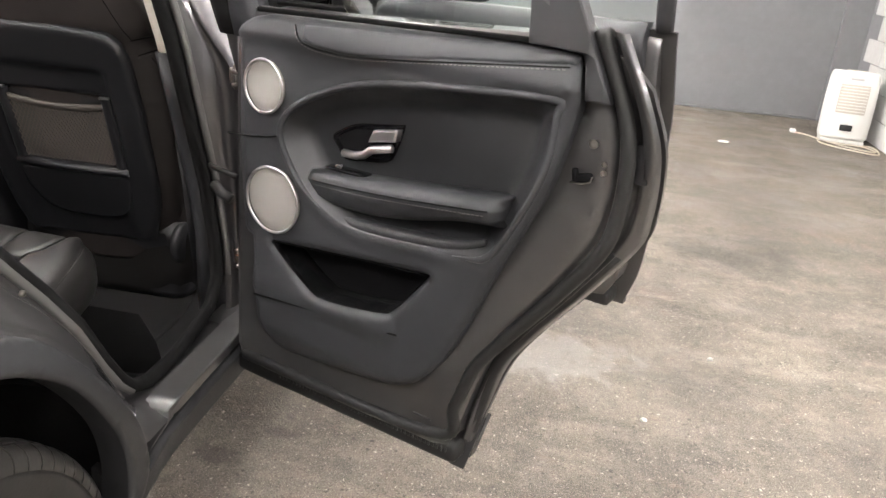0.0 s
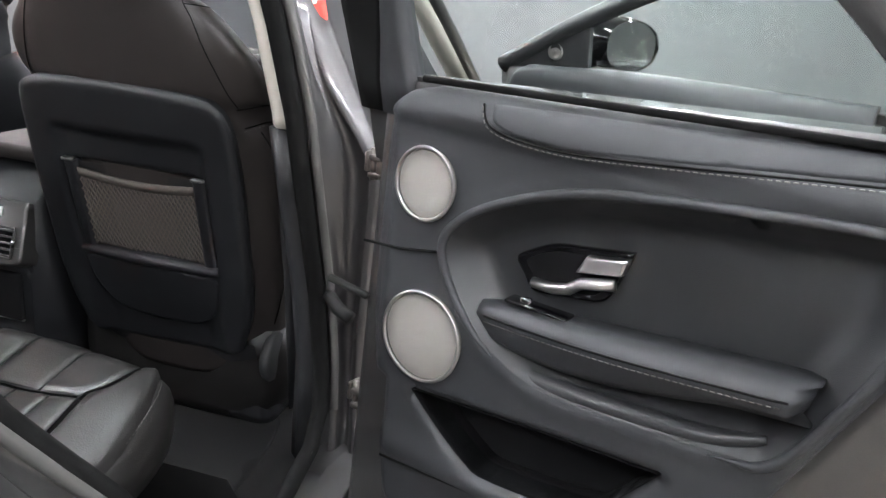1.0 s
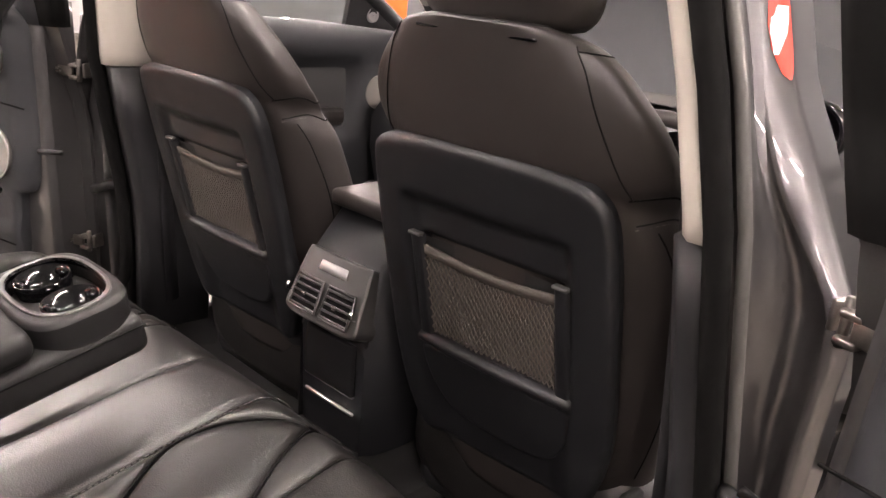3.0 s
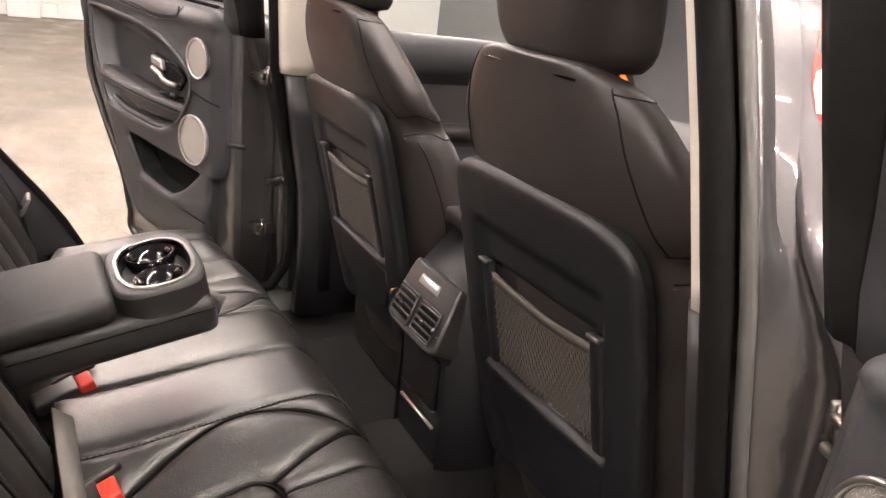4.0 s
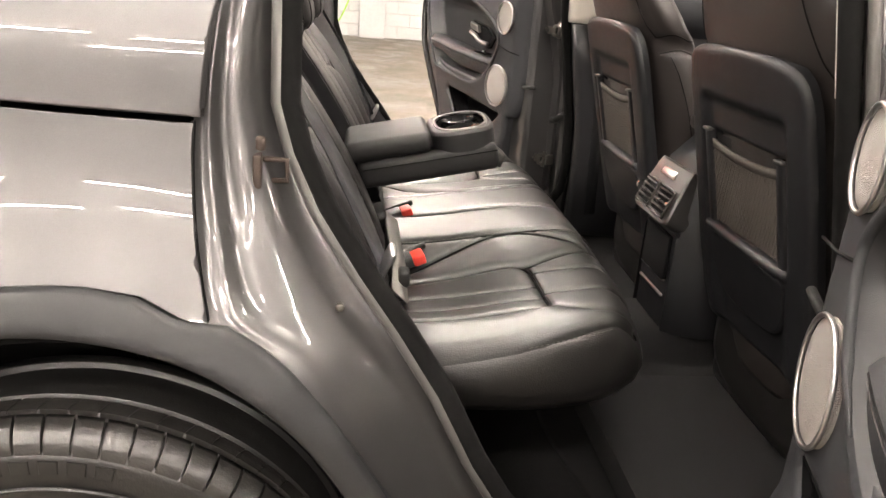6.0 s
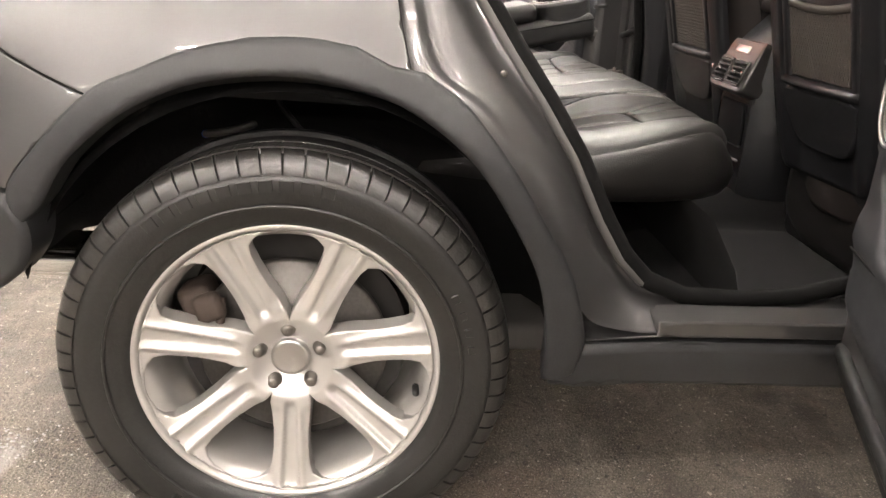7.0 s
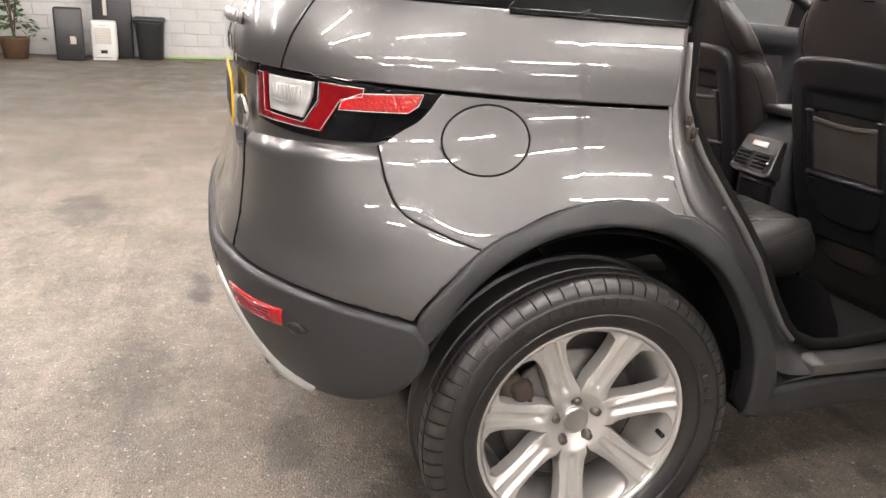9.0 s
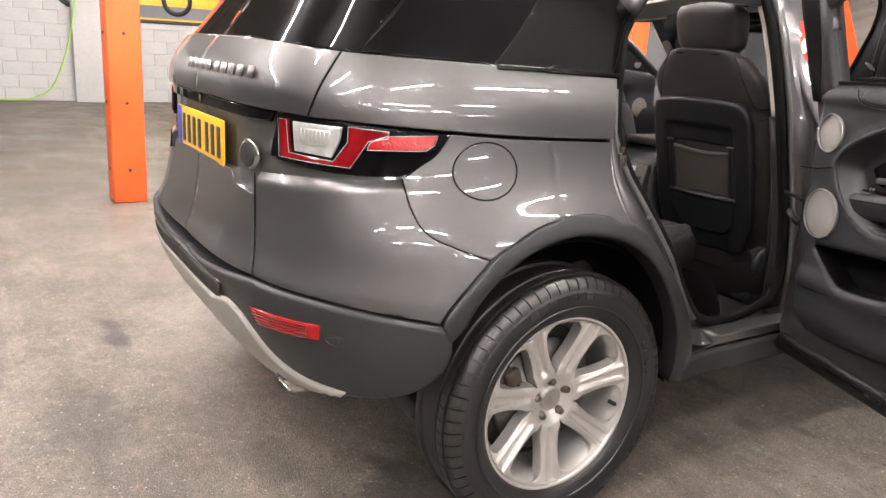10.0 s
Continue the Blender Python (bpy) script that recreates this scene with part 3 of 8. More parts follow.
def eased(table, sigma=0.022):
    """A table evened out, so that light runs over the panels without kinks: returns a function."""
    zs = np.arange(0.10, 1.75, 0.005)
    raw = np.array([interp(table, v) for v in zs])
    w = np.exp(-(np.arange(-20, 21) * 0.005 / sigma) ** 2 / 2)
    soft = np.convolve(np.pad(raw, 20, mode="edge"), w / w.sum(), "valid")
    return lambda v: float(np.interp(v, zs, soft))


half_width, tail_end, nose_end = eased(HALF), eased(TAIL), eased(NOSE)


def skin(u, z):
    """A point of the right-hand skin. u: y along the side; past its ends it wraps round the tail (down to the middle at -1.35) or the nose (3.65)."""
    a = half_width(z)
    if u < Y_TAIL or u > Y_NOSE:
        tail = u < Y_TAIL
        phi = min((Y_TAIL - u if tail else u - Y_NOSE) / WRAP, 1.0) * math.pi / 2
        b = Y_TAIL - tail_end(z) if tail else nose_end(z) - Y_NOSE
        n = 3.6 if tail else 2.7
        c, s = max(math.cos(phi), 0.0), math.sin(phi)
        r = ((c / a) ** n + (s / b) ** n) ** (-1 / n)
        x, y = r * c, (Y_TAIL - r * s if tail else Y_NOSE + r * s)
    else:
        x, y = a, u
        x -= 0.030 * math.exp(-(((u - 1.25) / 0.75) ** 2)) * min(max((z - 0.3) / 0.4, 0), 1)
    for wy in (0.0, WHEELBASE):
        d = math.hypot(y - wy, z - WHEEL_Z)
        x += 0.022 * math.exp(-(((d - 0.47) / 0.10) ** 2)) * (x > 0.6)
    return x, y, z


def off_skin(d):
    """The skin, moved outwards by d."""
    def fn(u, z):
        e = 1e-3
        p = Vector(skin(u, z))
        nrm = (Vector(skin(u + e, z)) - p).cross(Vector(skin(u, z + e)) - p).normalized()
        return p + nrm * d
    return fn


car = thing("car", "grey metallic compact luxury SUV with its doors standing open", "car")


def both_sides(name, bm, mat, label="", parent=car):
    """A part on the right-hand side and its twin on the left."""
    right = part(name, bm, mat, parent, label)
    me = right.data.copy()
    if "custom_normal" in me.attributes:
        me.attributes.remove(me.attributes["custom_normal"])
    for v in me.vertices:
        v.co.x = -v.co.x
    me.flip_normals()
    left = new(name, me)
    left.parent = parent
    if label:
        tagged(left, label)
    return right


# quarter panels, shoulders, tailgate
QUARTER = spline([(-0.333, 1.088, 1), (-0.182, 1.078), (0.0, 1.070), (0.160, 1.065, 1), (0.159, 1.02), (0.165, 0.94), (0.186, 0.848, 1), (0.155, 0.858, 1), (0.110, 0.880, 1), (0.035, 0.889), (-0.045, 0.886, 1), (-0.12, 0.868), (-0.18, 0.841), (-0.252, 0.800, 1),
                  (-0.32, 0.828), (-0.380, 0.860), (-0.414, 0.905), (-0.440, 0.983, 1), (-0.40, 1.015), (-0.366, 1.04)], sub=5)
FLAP = [(-0.244 + 0.086 * math.cos(k * math.tau / 36), 1.002 + 0.069 * math.sin(k * math.tau / 36)) for k in range(36)]
both_sides("quarter_panel", sheet(QUARTER, skin, [FLAP], 0.02, 0.0015, fine=0.014), PAINT)
part("flap_gap", tube(line_on(skin, [(-0.244 + 0.0848 * math.cos(k * math.tau / 48), 1.002 + 0.068 * math.sin(k * math.tau / 48)) for k in range(48)], -0.0005), 0.0022, 6, True), SEAL, car)
part("fuel_flap", sheet([(x * 0.972 - 0.244 * 0.028, y * 0.972 + 1.002 * 0.028) for x, y in FLAP], skin, (), 0.02, 0.0015), PAINT, car, "round grey fuel filler flap")
SHOULDER = spline([(-0.655, 1.113, 1), (-0.508, 1.106), (-0.333, 1.095), (-0.182, 1.085), (0.0, 1.077), (0.168, 1.072, 1), (0.178, 1.16), (0.196, 1.238, 1), (-0.05, 1.245),
                   (-0.212, 1.250), (-0.40, 1.256), (-0.592, 1.262, 1), (-0.625, 1.19)], sub=6)
both_sides("shoulder_panel", sheet(SHOULDER, off_skin(0.004), (), 0.02, 0.003, 0.03, fine=0.014), PAINT)
TAIL_TOP = spline([(-1.35, 1.118, 1), (-1.0, 1.121), (-0.660, 1.113, 1), (-0.630, 1.19), (-0.597, 1.262, 1), (-0.9, 1.278), (-1.35, 1.282, 1)])
part("tailgate_top", mirrored(sheet(TAIL_TOP, off_skin(0.005), (), 0.025, 0.002, 0.03, fine=0.018)), PAINT, car)
TAIL_MID = spline([(-1.35, 0.86, 1), (-0.83, 0.86, 1), (-0.80, 1.0), (-0.765, 1.112, 1), (-1.0, 1.116), (-1.35, 1.116, 1)])
part("tailgate_plate_panel", mirrored(sheet(TAIL_MID, off_skin(-0.018), (), 0.04, 0.0, 0.02)), PAINT, car)
TAIL_LOW = spline([(-1.35, 0.700, 1), (-1.1, 0.697), (-0.796, 0.703, 1), (-0.818, 0.80), (-0.836, 0.893, 1), (-0.955, 0.905, 1), (-0.985, 0.938, 1), (-1.35, 0.940, 1)])
part("tailgate_lower", mirrored(sheet(TAIL_LOW, off_skin(0.004), (), 0.03, 0.002, 0.03)), PAINT, car)
CORNER = spline([(-0.793, 0.703, 1), (-0.606, 0.697), (-0.467, 0.676), (-0.362, 0.655, 1), (-0.335, 0.70), (-0.254, 0.798, 1), (-0.321, 0.8255), (-0.3825, 0.8575), (-0.4168, 0.905),
                 (-0.444, 0.986, 1), (-0.63, 0.976), (-0.838, 0.956, 1), (-0.8195, 0.82)], sub=6)


def corner_fold(u, z):
    """The panel's top edge folds in to the ledge below the lamp."""
    top = 0.986 - 0.030 * (-0.444 - u) / 0.386
    t = min(max((z - top + 0.035) / 0.035, 0.0), 1.0)
    return -0.020 * t * t




def folded(u, z):
    e = 1e-3
    p = Vector(skin(u, z))
    return p + (Vector(skin(u + e, z)) - p).cross(Vector(skin(u, z + e)) - p).normalized() * (0.0015 + corner_fold(u, z))


both_sides("bumper_corner", sheet(CORNER, folded, (), 0.02, 0.002, 0.04, fine=0.012), PAINT)
SEAM_RUN = spline([(-0.442, 0.985), (-0.4155, 0.905), (-0.3815, 0.8588), (-0.3205, 0.8268), (-0.253, 0.799)], False, 8)
both_sides("panel_gap", tube(line_on(skin, SEAM_RUN, -0.0005), 0.0020, 6), SEAL)
both_sides("tailgate_gap", tube(line_on(skin, spline([(-0.7945, 0.705), (-0.8185, 0.81), (-0.8345, 0.893), (-0.838, 0.95)], False, 8), 0.0015), 0.0026, 6), SEAL)
both_sides("tailgate_top_gap", tube(line_on(skin, spline([(-0.658, 1.113), (-0.629, 1.19), (-0.596, 1.262)], False, 8), 0.0005), 0.0030, 6), SEAL)
LEDGE = spline([(-0.84, 0.94, 1), (-0.63, 0.955), (-0.44, 0.965, 1), (-0.43, 1.0, 1), (-0.63, 1.0), (-0.80, 1.0, 1)])
both_sides("lamp_ledge", sheet(LEDGE, off_skin(-0.016), (), 0.04, 0.0, 0.0), PAINT)
CLAD_LOW = spline([(-1.35, 0.655, 1), (-1.1, 0.665), (-0.79, 0.697, 1), (-0.606, 0.691), (-0.467, 0.670), (-0.357, 0.648, 1), (-0.335, 0.60), (-0.35, 0.535), (-0.42, 0.475),
                   (-0.53, 0.445), (-0.65, 0.435), (-0.90, 0.45), (-1.35, 0.46, 1)], sub=6)
REFLECTOR = [(-0.783, 0.632), (-0.590, 0.640), (-0.592, 0.602), (-0.762, 0.588)]
part("rear_bumper", mirrored(sheet(CLAD_LOW, off_skin(0.018), (), 0.035, 0.012, 0.08)), CLAD, car, "dark grey textured plastic rear bumper")
bpy_reflector = both_sides("reflector", sheet(spline([(*p, 1) for p in REFLECTOR], sub=2), off_skin(0.023), (), 0.02, 0.004, 0.02), LAMP_RED2, "red ribbed rear reflector")
for k in range(5):
    f = (k + 0.7) / 5.6
    a, b = [tuple(p + (q - p) * f for p, q in zip(e0, e1)) for e0, e1 in ((REFLECTOR[0], REFLECTOR[3]), (REFLECTOR[1], REFLECTOR[2]))]
    run = [(a[0] + (b[0] - a[0]) * (0.06 + 0.80 * j / 8), a[1] + (b[1] - a[1]) * (0.06 + 0.80 * j / 8)) for j in range(9)]
    both_sides("reflector_rib", tube(line_on(off_skin(0.0232), run, 0.0), 0.0022, 5), LAMP_RED, parent=bpy_reflector)
both_sides("parking_sensor", sheet([(-0.560 + 0.013 * math.cos(k * math.tau / 20), 0.606 + 0.009 * math.sin(k * math.tau / 20)) for k in range(20)], off_skin(0.021), (), 0.006, 0.002, 0.01), TRIM_HARD)
both_sides("sensor_ring", tube(line_on(off_skin(0.0195), [(-0.560 + 0.017 * math.cos(k * math.tau / 24), 0.606 + 0.012 * math.sin(k * math.tau / 24)) for k in range(24)], 0.0), 0.0022, 6, True), CLAD)
SKIDPLATE = spline([(-1.35, 0.600, 1), (-1.1, 0.595), (-1.015, 0.590), (-0.96, 0.602), (-0.89, 0.616), (-0.83, 0.600), (-0.785, 0.560), (-0.735, 0.51), (-0.66, 0.475), (-0.54, 0.462, 1),
                    (-0.55, 0.446, 1), (-0.68, 0.432), (-0.78, 0.428), (-0.86, 0.430), (-0.95, 0.438), (-1.35, 0.445, 1)], sub=6)
part("skid_plate", mirrored(sheet(SKIDPLATE, off_skin(0.031), (), 0.025, 0.008, 0.03)), SKID, car, "silver plastic skid plate under the bumper")
grille = part("bumper_grille", mirrored(sheet(spline([(-1.35, 0.598, 1), (-1.02, 0.592, 1), (-0.945, 0.612, 1), (-0.915, 0.650, 1), (-1.35, 0.656, 1)], sub=3), off_skin(0.021), (), 0.02, 0.003, 0.01)), BLACK, car, "black honeycomb grille in the bumper")
lattice = bmesh.new()
for k in range(38):
    for lean in (-1, 1):
        run = [(-1.34 + 0.0115 * k + lean * 0.026 * f, 0.599 + 0.051 * f) for f in (0.0, 0.25, 0.5, 0.75, 1.0)]
        run = [(u, z) for u, z in run if -1.345 < u < -0.925]
        if len(run) > 2:
            lattice = merge(lattice, tube(line_on(off_skin(0.0235), run, 0.0), 0.0016, 5))
part("honeycomb", mirrored(lattice), VENT_GREY, grille)

# wheel arch cladding, sills
ARCH = spline([(-0.345, 0.60, 1), (-0.352, 0.651), (-0.325, 0.70), (-0.247, 0.797), (-0.178, 0.836), (-0.120, 0.862), (-0.045, 0.881, 1), (0.035, 0.884), (0.106, 0.875, 1),
               (0.150, 0.853, 1), (0.205, 0.846, 1), (0.268, 0.803), (0.336, 0.724), (0.400, 0.627), (0.455, 0.535), (0.488, 0.428, 1), (0.468, 0.352, 1),
               (0.425, 0.352, 1), (0.424, 0.43), (0.401, 0.537), (0.354, 0.627), (0.287, 0.72), (0.205, 0.785), (0.123, 0.820), (0.006, 0.837), (-0.109, 0.823), (-0.20, 0.78), (-0.272, 0.71), (-0.312, 0.64)], sub=5)
ARCH = [(0.03 + (u - 0.03) * 1.009, 0.36 + (z - 0.36) * 1.009) if i < 80 else (u, z) for i, (u, z) in enumerate(ARCH)]


def arch_fold(u, z):
    """The arch trim steps down from a raised inner band to a thin outer flange."""
    d = math.hypot(u - 0.02, z - 0.36)
    return -0.009 * smooth(0.475, 0.500, d + 0.05 * max(u - 0.25, 0)) * smooth(0.10, 0.26, u)


both_sides("arch_cladding", sheet(ARCH, off_skin(0.014), (), 0.02, 0.008, 0.06, fine=0.014, relief=arch_fold), CLAD, "dark grey plastic wheel arch trim")
SILL = [(0.474, 0.424), (1.9, 0.424), (1.9, 0.455), (0.62, 0.455), (0.62, 0.428)]
both_sides("sill", sheet(spline([(*p, 1) for p in SILL], sub=3), skin, (), 0.05, 0.004, 0.06), PAINT_SHADED)
both_sides("sill_cladding", sheet(spline([(0.43, 0.418, 1), (2.15, 0.405, 1), (2.15, 0.31, 1), (0.44, 0.335, 1)], sub=8), off_skin(0.012), (), 0.05, 0.014, 0.08), CLAD, "dark grey plastic sill trim")

# tail lamps
LAMP = spline([(-0.757, 1.110, 1), (-0.658, 1.110), (-0.508, 1.101), (-0.329, 1.089, 1), (-0.366, 1.040), (-0.400, 1.010), (-0.446, 0.990, 1), (-0.527, 0.986), (-0.631, 0.988), (-0.762, 0.998, 1)], sub=5)
lamp_pts = dict(
    housing=(LAMP, -0.004, GLOSS),
    red_band=(spline([(-0.742, 1.099, 1), (-0.715, 1.099, 1), (-0.705, 1.022, 1), (-0.590, 1.014, 1), (-0.560, 1.060, 1), (-0.560, 1.096, 1), (-0.472, 1.090, 1), (-0.475, 1.074, 1), (-0.515, 1.066, 1),
                      (-0.552, 1.002, 1), (-0.735, 1.008, 1)], sub=3), 0.004, LAMP_RED),
    red_wing=(spline([(-0.512, 1.064, 1), (-0.478, 1.080, 1), (-0.366, 1.085, 1), (-0.374, 1.062, 1), (-0.392, 1.048, 1), (-0.518, 1.046, 1)], sub=3), 0.006, LAMP_RED2),
    clear_lens=(spline([(-0.700, 1.097, 1), (-0.575, 1.094, 1), (-0.580, 1.060), (-0.597, 1.022, 1), (-0.692, 1.027, 1)], sub=4), 0.004, LAMP_WHITE),
    reversing_lens=(spline([(-0.672, 1.085, 1), (-0.600, 1.083, 1), (-0.606, 1.050), (-0.655, 1.046), (-0.668, 1.056)], sub=4), 0.010, LAMP_WHITE),
)
for side in (1, -1):
    lamp = None
    for name, (loop, lift, mat) in lamp_pts.items():
        bm = sheet(loop, off_skin(lift), (), 0.02, 0.003, 0.02 if name == "housing" else 0.008)
        if side < 0:
            flip_x(bm)
        ob = part("tail_lamp" if lamp is None else name, bm, mat, lamp or car, "red and clear tail lamp in a black housing" if lamp is None else "")
        lamp = lamp or ob
    for loop in (lamp_pts["red_band"][0], lamp_pts["red_wing"][0]):
        bm = tube(line_on(off_skin(0.0055), loop, 0.0005), 0.0007, 5, True)
        part("edge_line", flip_x(bm) if side < 0 else bm, LAMP_WHITE, lamp)
    for k in range(7):
        bm = tube(line_on(off_skin(0.011), [(-0.668 + 0.0095 * k, 1.052), (-0.667 + 0.0095 * k, 1.083)], 0.001), 0.0016, 5)
        part("lens_rib", flip_x(bm) if side < 0 else bm, LAMP_WHITE, lamp)

# tailgate furniture: gloss strip, plate, badge, lettering
part("tailgate_strip", mirrored(sheet(spline([(-1.35, 1.080, 1), (-0.79, 1.084, 1), (-0.775, 1.112, 1), (-1.35, 1.116, 1)], sub=4), off_skin(-0.006), (), 0.03, 0.004, 0.02)), GLOSS, car, "gloss black tailgate strip")
plate_y = -0.722
plate = part("number_plate", block((0.52, 0.006, 0.128), (0, plate_y, 0.996), 0.003), PLATE, car, "yellow rear number plate with dark bars")
part("blue_band", block((0.045, 0.003, 0.122), (-0.232, plate_y - 0.0035, 0.996), 0.001), BLUE, plate)
for i in range(7):
    part("bar", block((0.034, 0.003, 0.088), (-0.175 + i * 0.062 + (0.02 if i > 3 else 0), plate_y - 0.0035, 0.994), 0.002), BLACK, plate)
badge = part("badge", lathe([(0.0, 0.040), (-0.008, 0.040), (-0.012, 0.034), (-0.010, 0.033), (-0.010, 0.001)], 32, "y", (0, 0, 0)), CHROME, car, "oval chrome badge with a dark centre")
badge.matrix_basis = pose(0.425, -0.700, 0.992, 0, 0, 8) @ Matrix.Diagonal((1.25, 1, 0.98, 1))
part("centre", lathe([(-0.011, 0.032), (-0.013, 0.028), (-0.013, 0.001)], 32, "y"), TRIM_HARD, badge)


# raised chrome marks in place of the lettering
for i in range(10):
    u = -1.35 + 0.49 - 0.062 * i - (0.04 if i > 4 else 0)
    s, uu = (1, u) if u > -1.35 else (-1, -2.70 - u)
    p = Vector(off_skin(0.011)(uu, 1.196))
    part("chrome_mark", block((0.034, 0.006, 0.030), (s * p.x, p.y, p.z), 0.003, 1, (-14, 0, s * 4)), SATIN, car)

# windows, roof, pillars
part("rear_window", mirrored(sheet(spline([(-1.35, 1.290, 1), (-0.9, 1.285), (-0.56, 1.270, 1), (-0.46, 1.40), (-0.36, 1.53, 1), (-0.8, 1.555), (-1.35, 1.56, 1)]), off_skin(-0.006), (), 0.05, 0.004, 0.004)), GLASS_DARK, car, "dark tinted rear window")
both_sides("rear_pillar", sheet(spline([(-0.553, 1.267, 1), (-0.40, 1.261), (-0.212, 1.254, 1), (-0.02, 1.425), (0.06, 1.52, 1), (-0.12, 1.53), (-0.352, 1.53, 1), (-0.44, 1.40)]), off_skin(0.0), (), 0.04, 0.002, 0.005), GLOSS, "gloss black tinted rear corner glass")
both_sides("quarter_window", sheet(spline([(-0.206, 1.254, 1), (0.0, 1.248), (0.190, 1.244, 1), (0.27, 1.36), (0.36, 1.47), (0.38, 1.52, 1), (0.07, 1.52, 1), (-0.012, 1.425)]), off_skin(0.001), (), 0.04, 0.002, 0.005), GLASS_TINT, "tinted quarter window")
both_sides("window_strip", sheet(spline([(-0.21, 1.240, 1), (0.0, 1.235), (0.196, 1.229, 1), (0.200, 1.242, 1), (0.0, 1.247), (-0.21, 1.252, 1)], sub=4), off_skin(0.010), (), 0.03, 0.003, 0.01), GLOSS)


def roof_fn(x, y):
    return (x, y, 1.635 - 0.10 * (x / 0.62) ** 2 - 0.06 * ((y - 0.9) / 1.4) ** 2)


ROOF_EDGE = spline([(-0.60, -0.42), (0.0, -0.52), (0.60, -0.42), (0.64, 0.3), (0.64, 1.2), (0.58, 1.75), (0.0, 1.95), (-0.58, 1.75), (-0.64, 1.2), (-0.64, 0.3)])
GLASS_EDGE = spline([(-0.50, -0.18), (0.0, -0.22), (0.50, -0.18), (0.53, 0.3), (0.53, 1.0), (0.48, 1.42), (0.0, 1.52), (-0.48, 1.42), (-0.53, 1.0), (-0.53, 0.3)])
LINING_EDGE = spline([(-0.56, -0.30), (0.0, -0.40), (0.56, -0.30), (0.60, 0.3), (0.60, 1.2), (0.54, 1.70), (0.0, 1.85), (-0.54, 1.70), (-0.60, 1.2), (-0.60, 0.3)])
part("roof", sheet(ROOF_EDGE, roof_fn, [GLASS_EDGE], 0.1, 0.02, 0.03), PAINT, car)
part("roof_glass", sheet([(x * 0.99, y) for x, y in GLASS_EDGE], roof_fn, (), 0.1, 0.01, 0.006), GLASS, car, "panoramic glass roof panel").visible_shadow = False
part("headliner", sheet(LINING_EDGE, lambda x, y: (x, y, roof_fn(x, y)[2] - 0.05), [[(x * 0.94, 0.6 + (y - 0.6) * 0.94) for x, y in GLASS_EDGE]], 0.1, 0.0, 0.01), BEIGE, car, "pale beige roof lining round the glass panel")


# ---- wheels ----
TR, RR = 0.372, 0.2545
HUB_X, HUB_Z = 0.862, 0.359


def spoke_poly():
    """Half angles of a spoke by radius: narrow at the middle, flaring to hub and rim."""
    return [(0.075, 0.45), (0.090, 0.40), (0.110, 0.300), (0.140, 0.215), (0.170, 0.178), (0.200, 0.165), (0.218, 0.178), (0.229, 0.235), (0.235, 0.30), (0.2385, 0.40)]


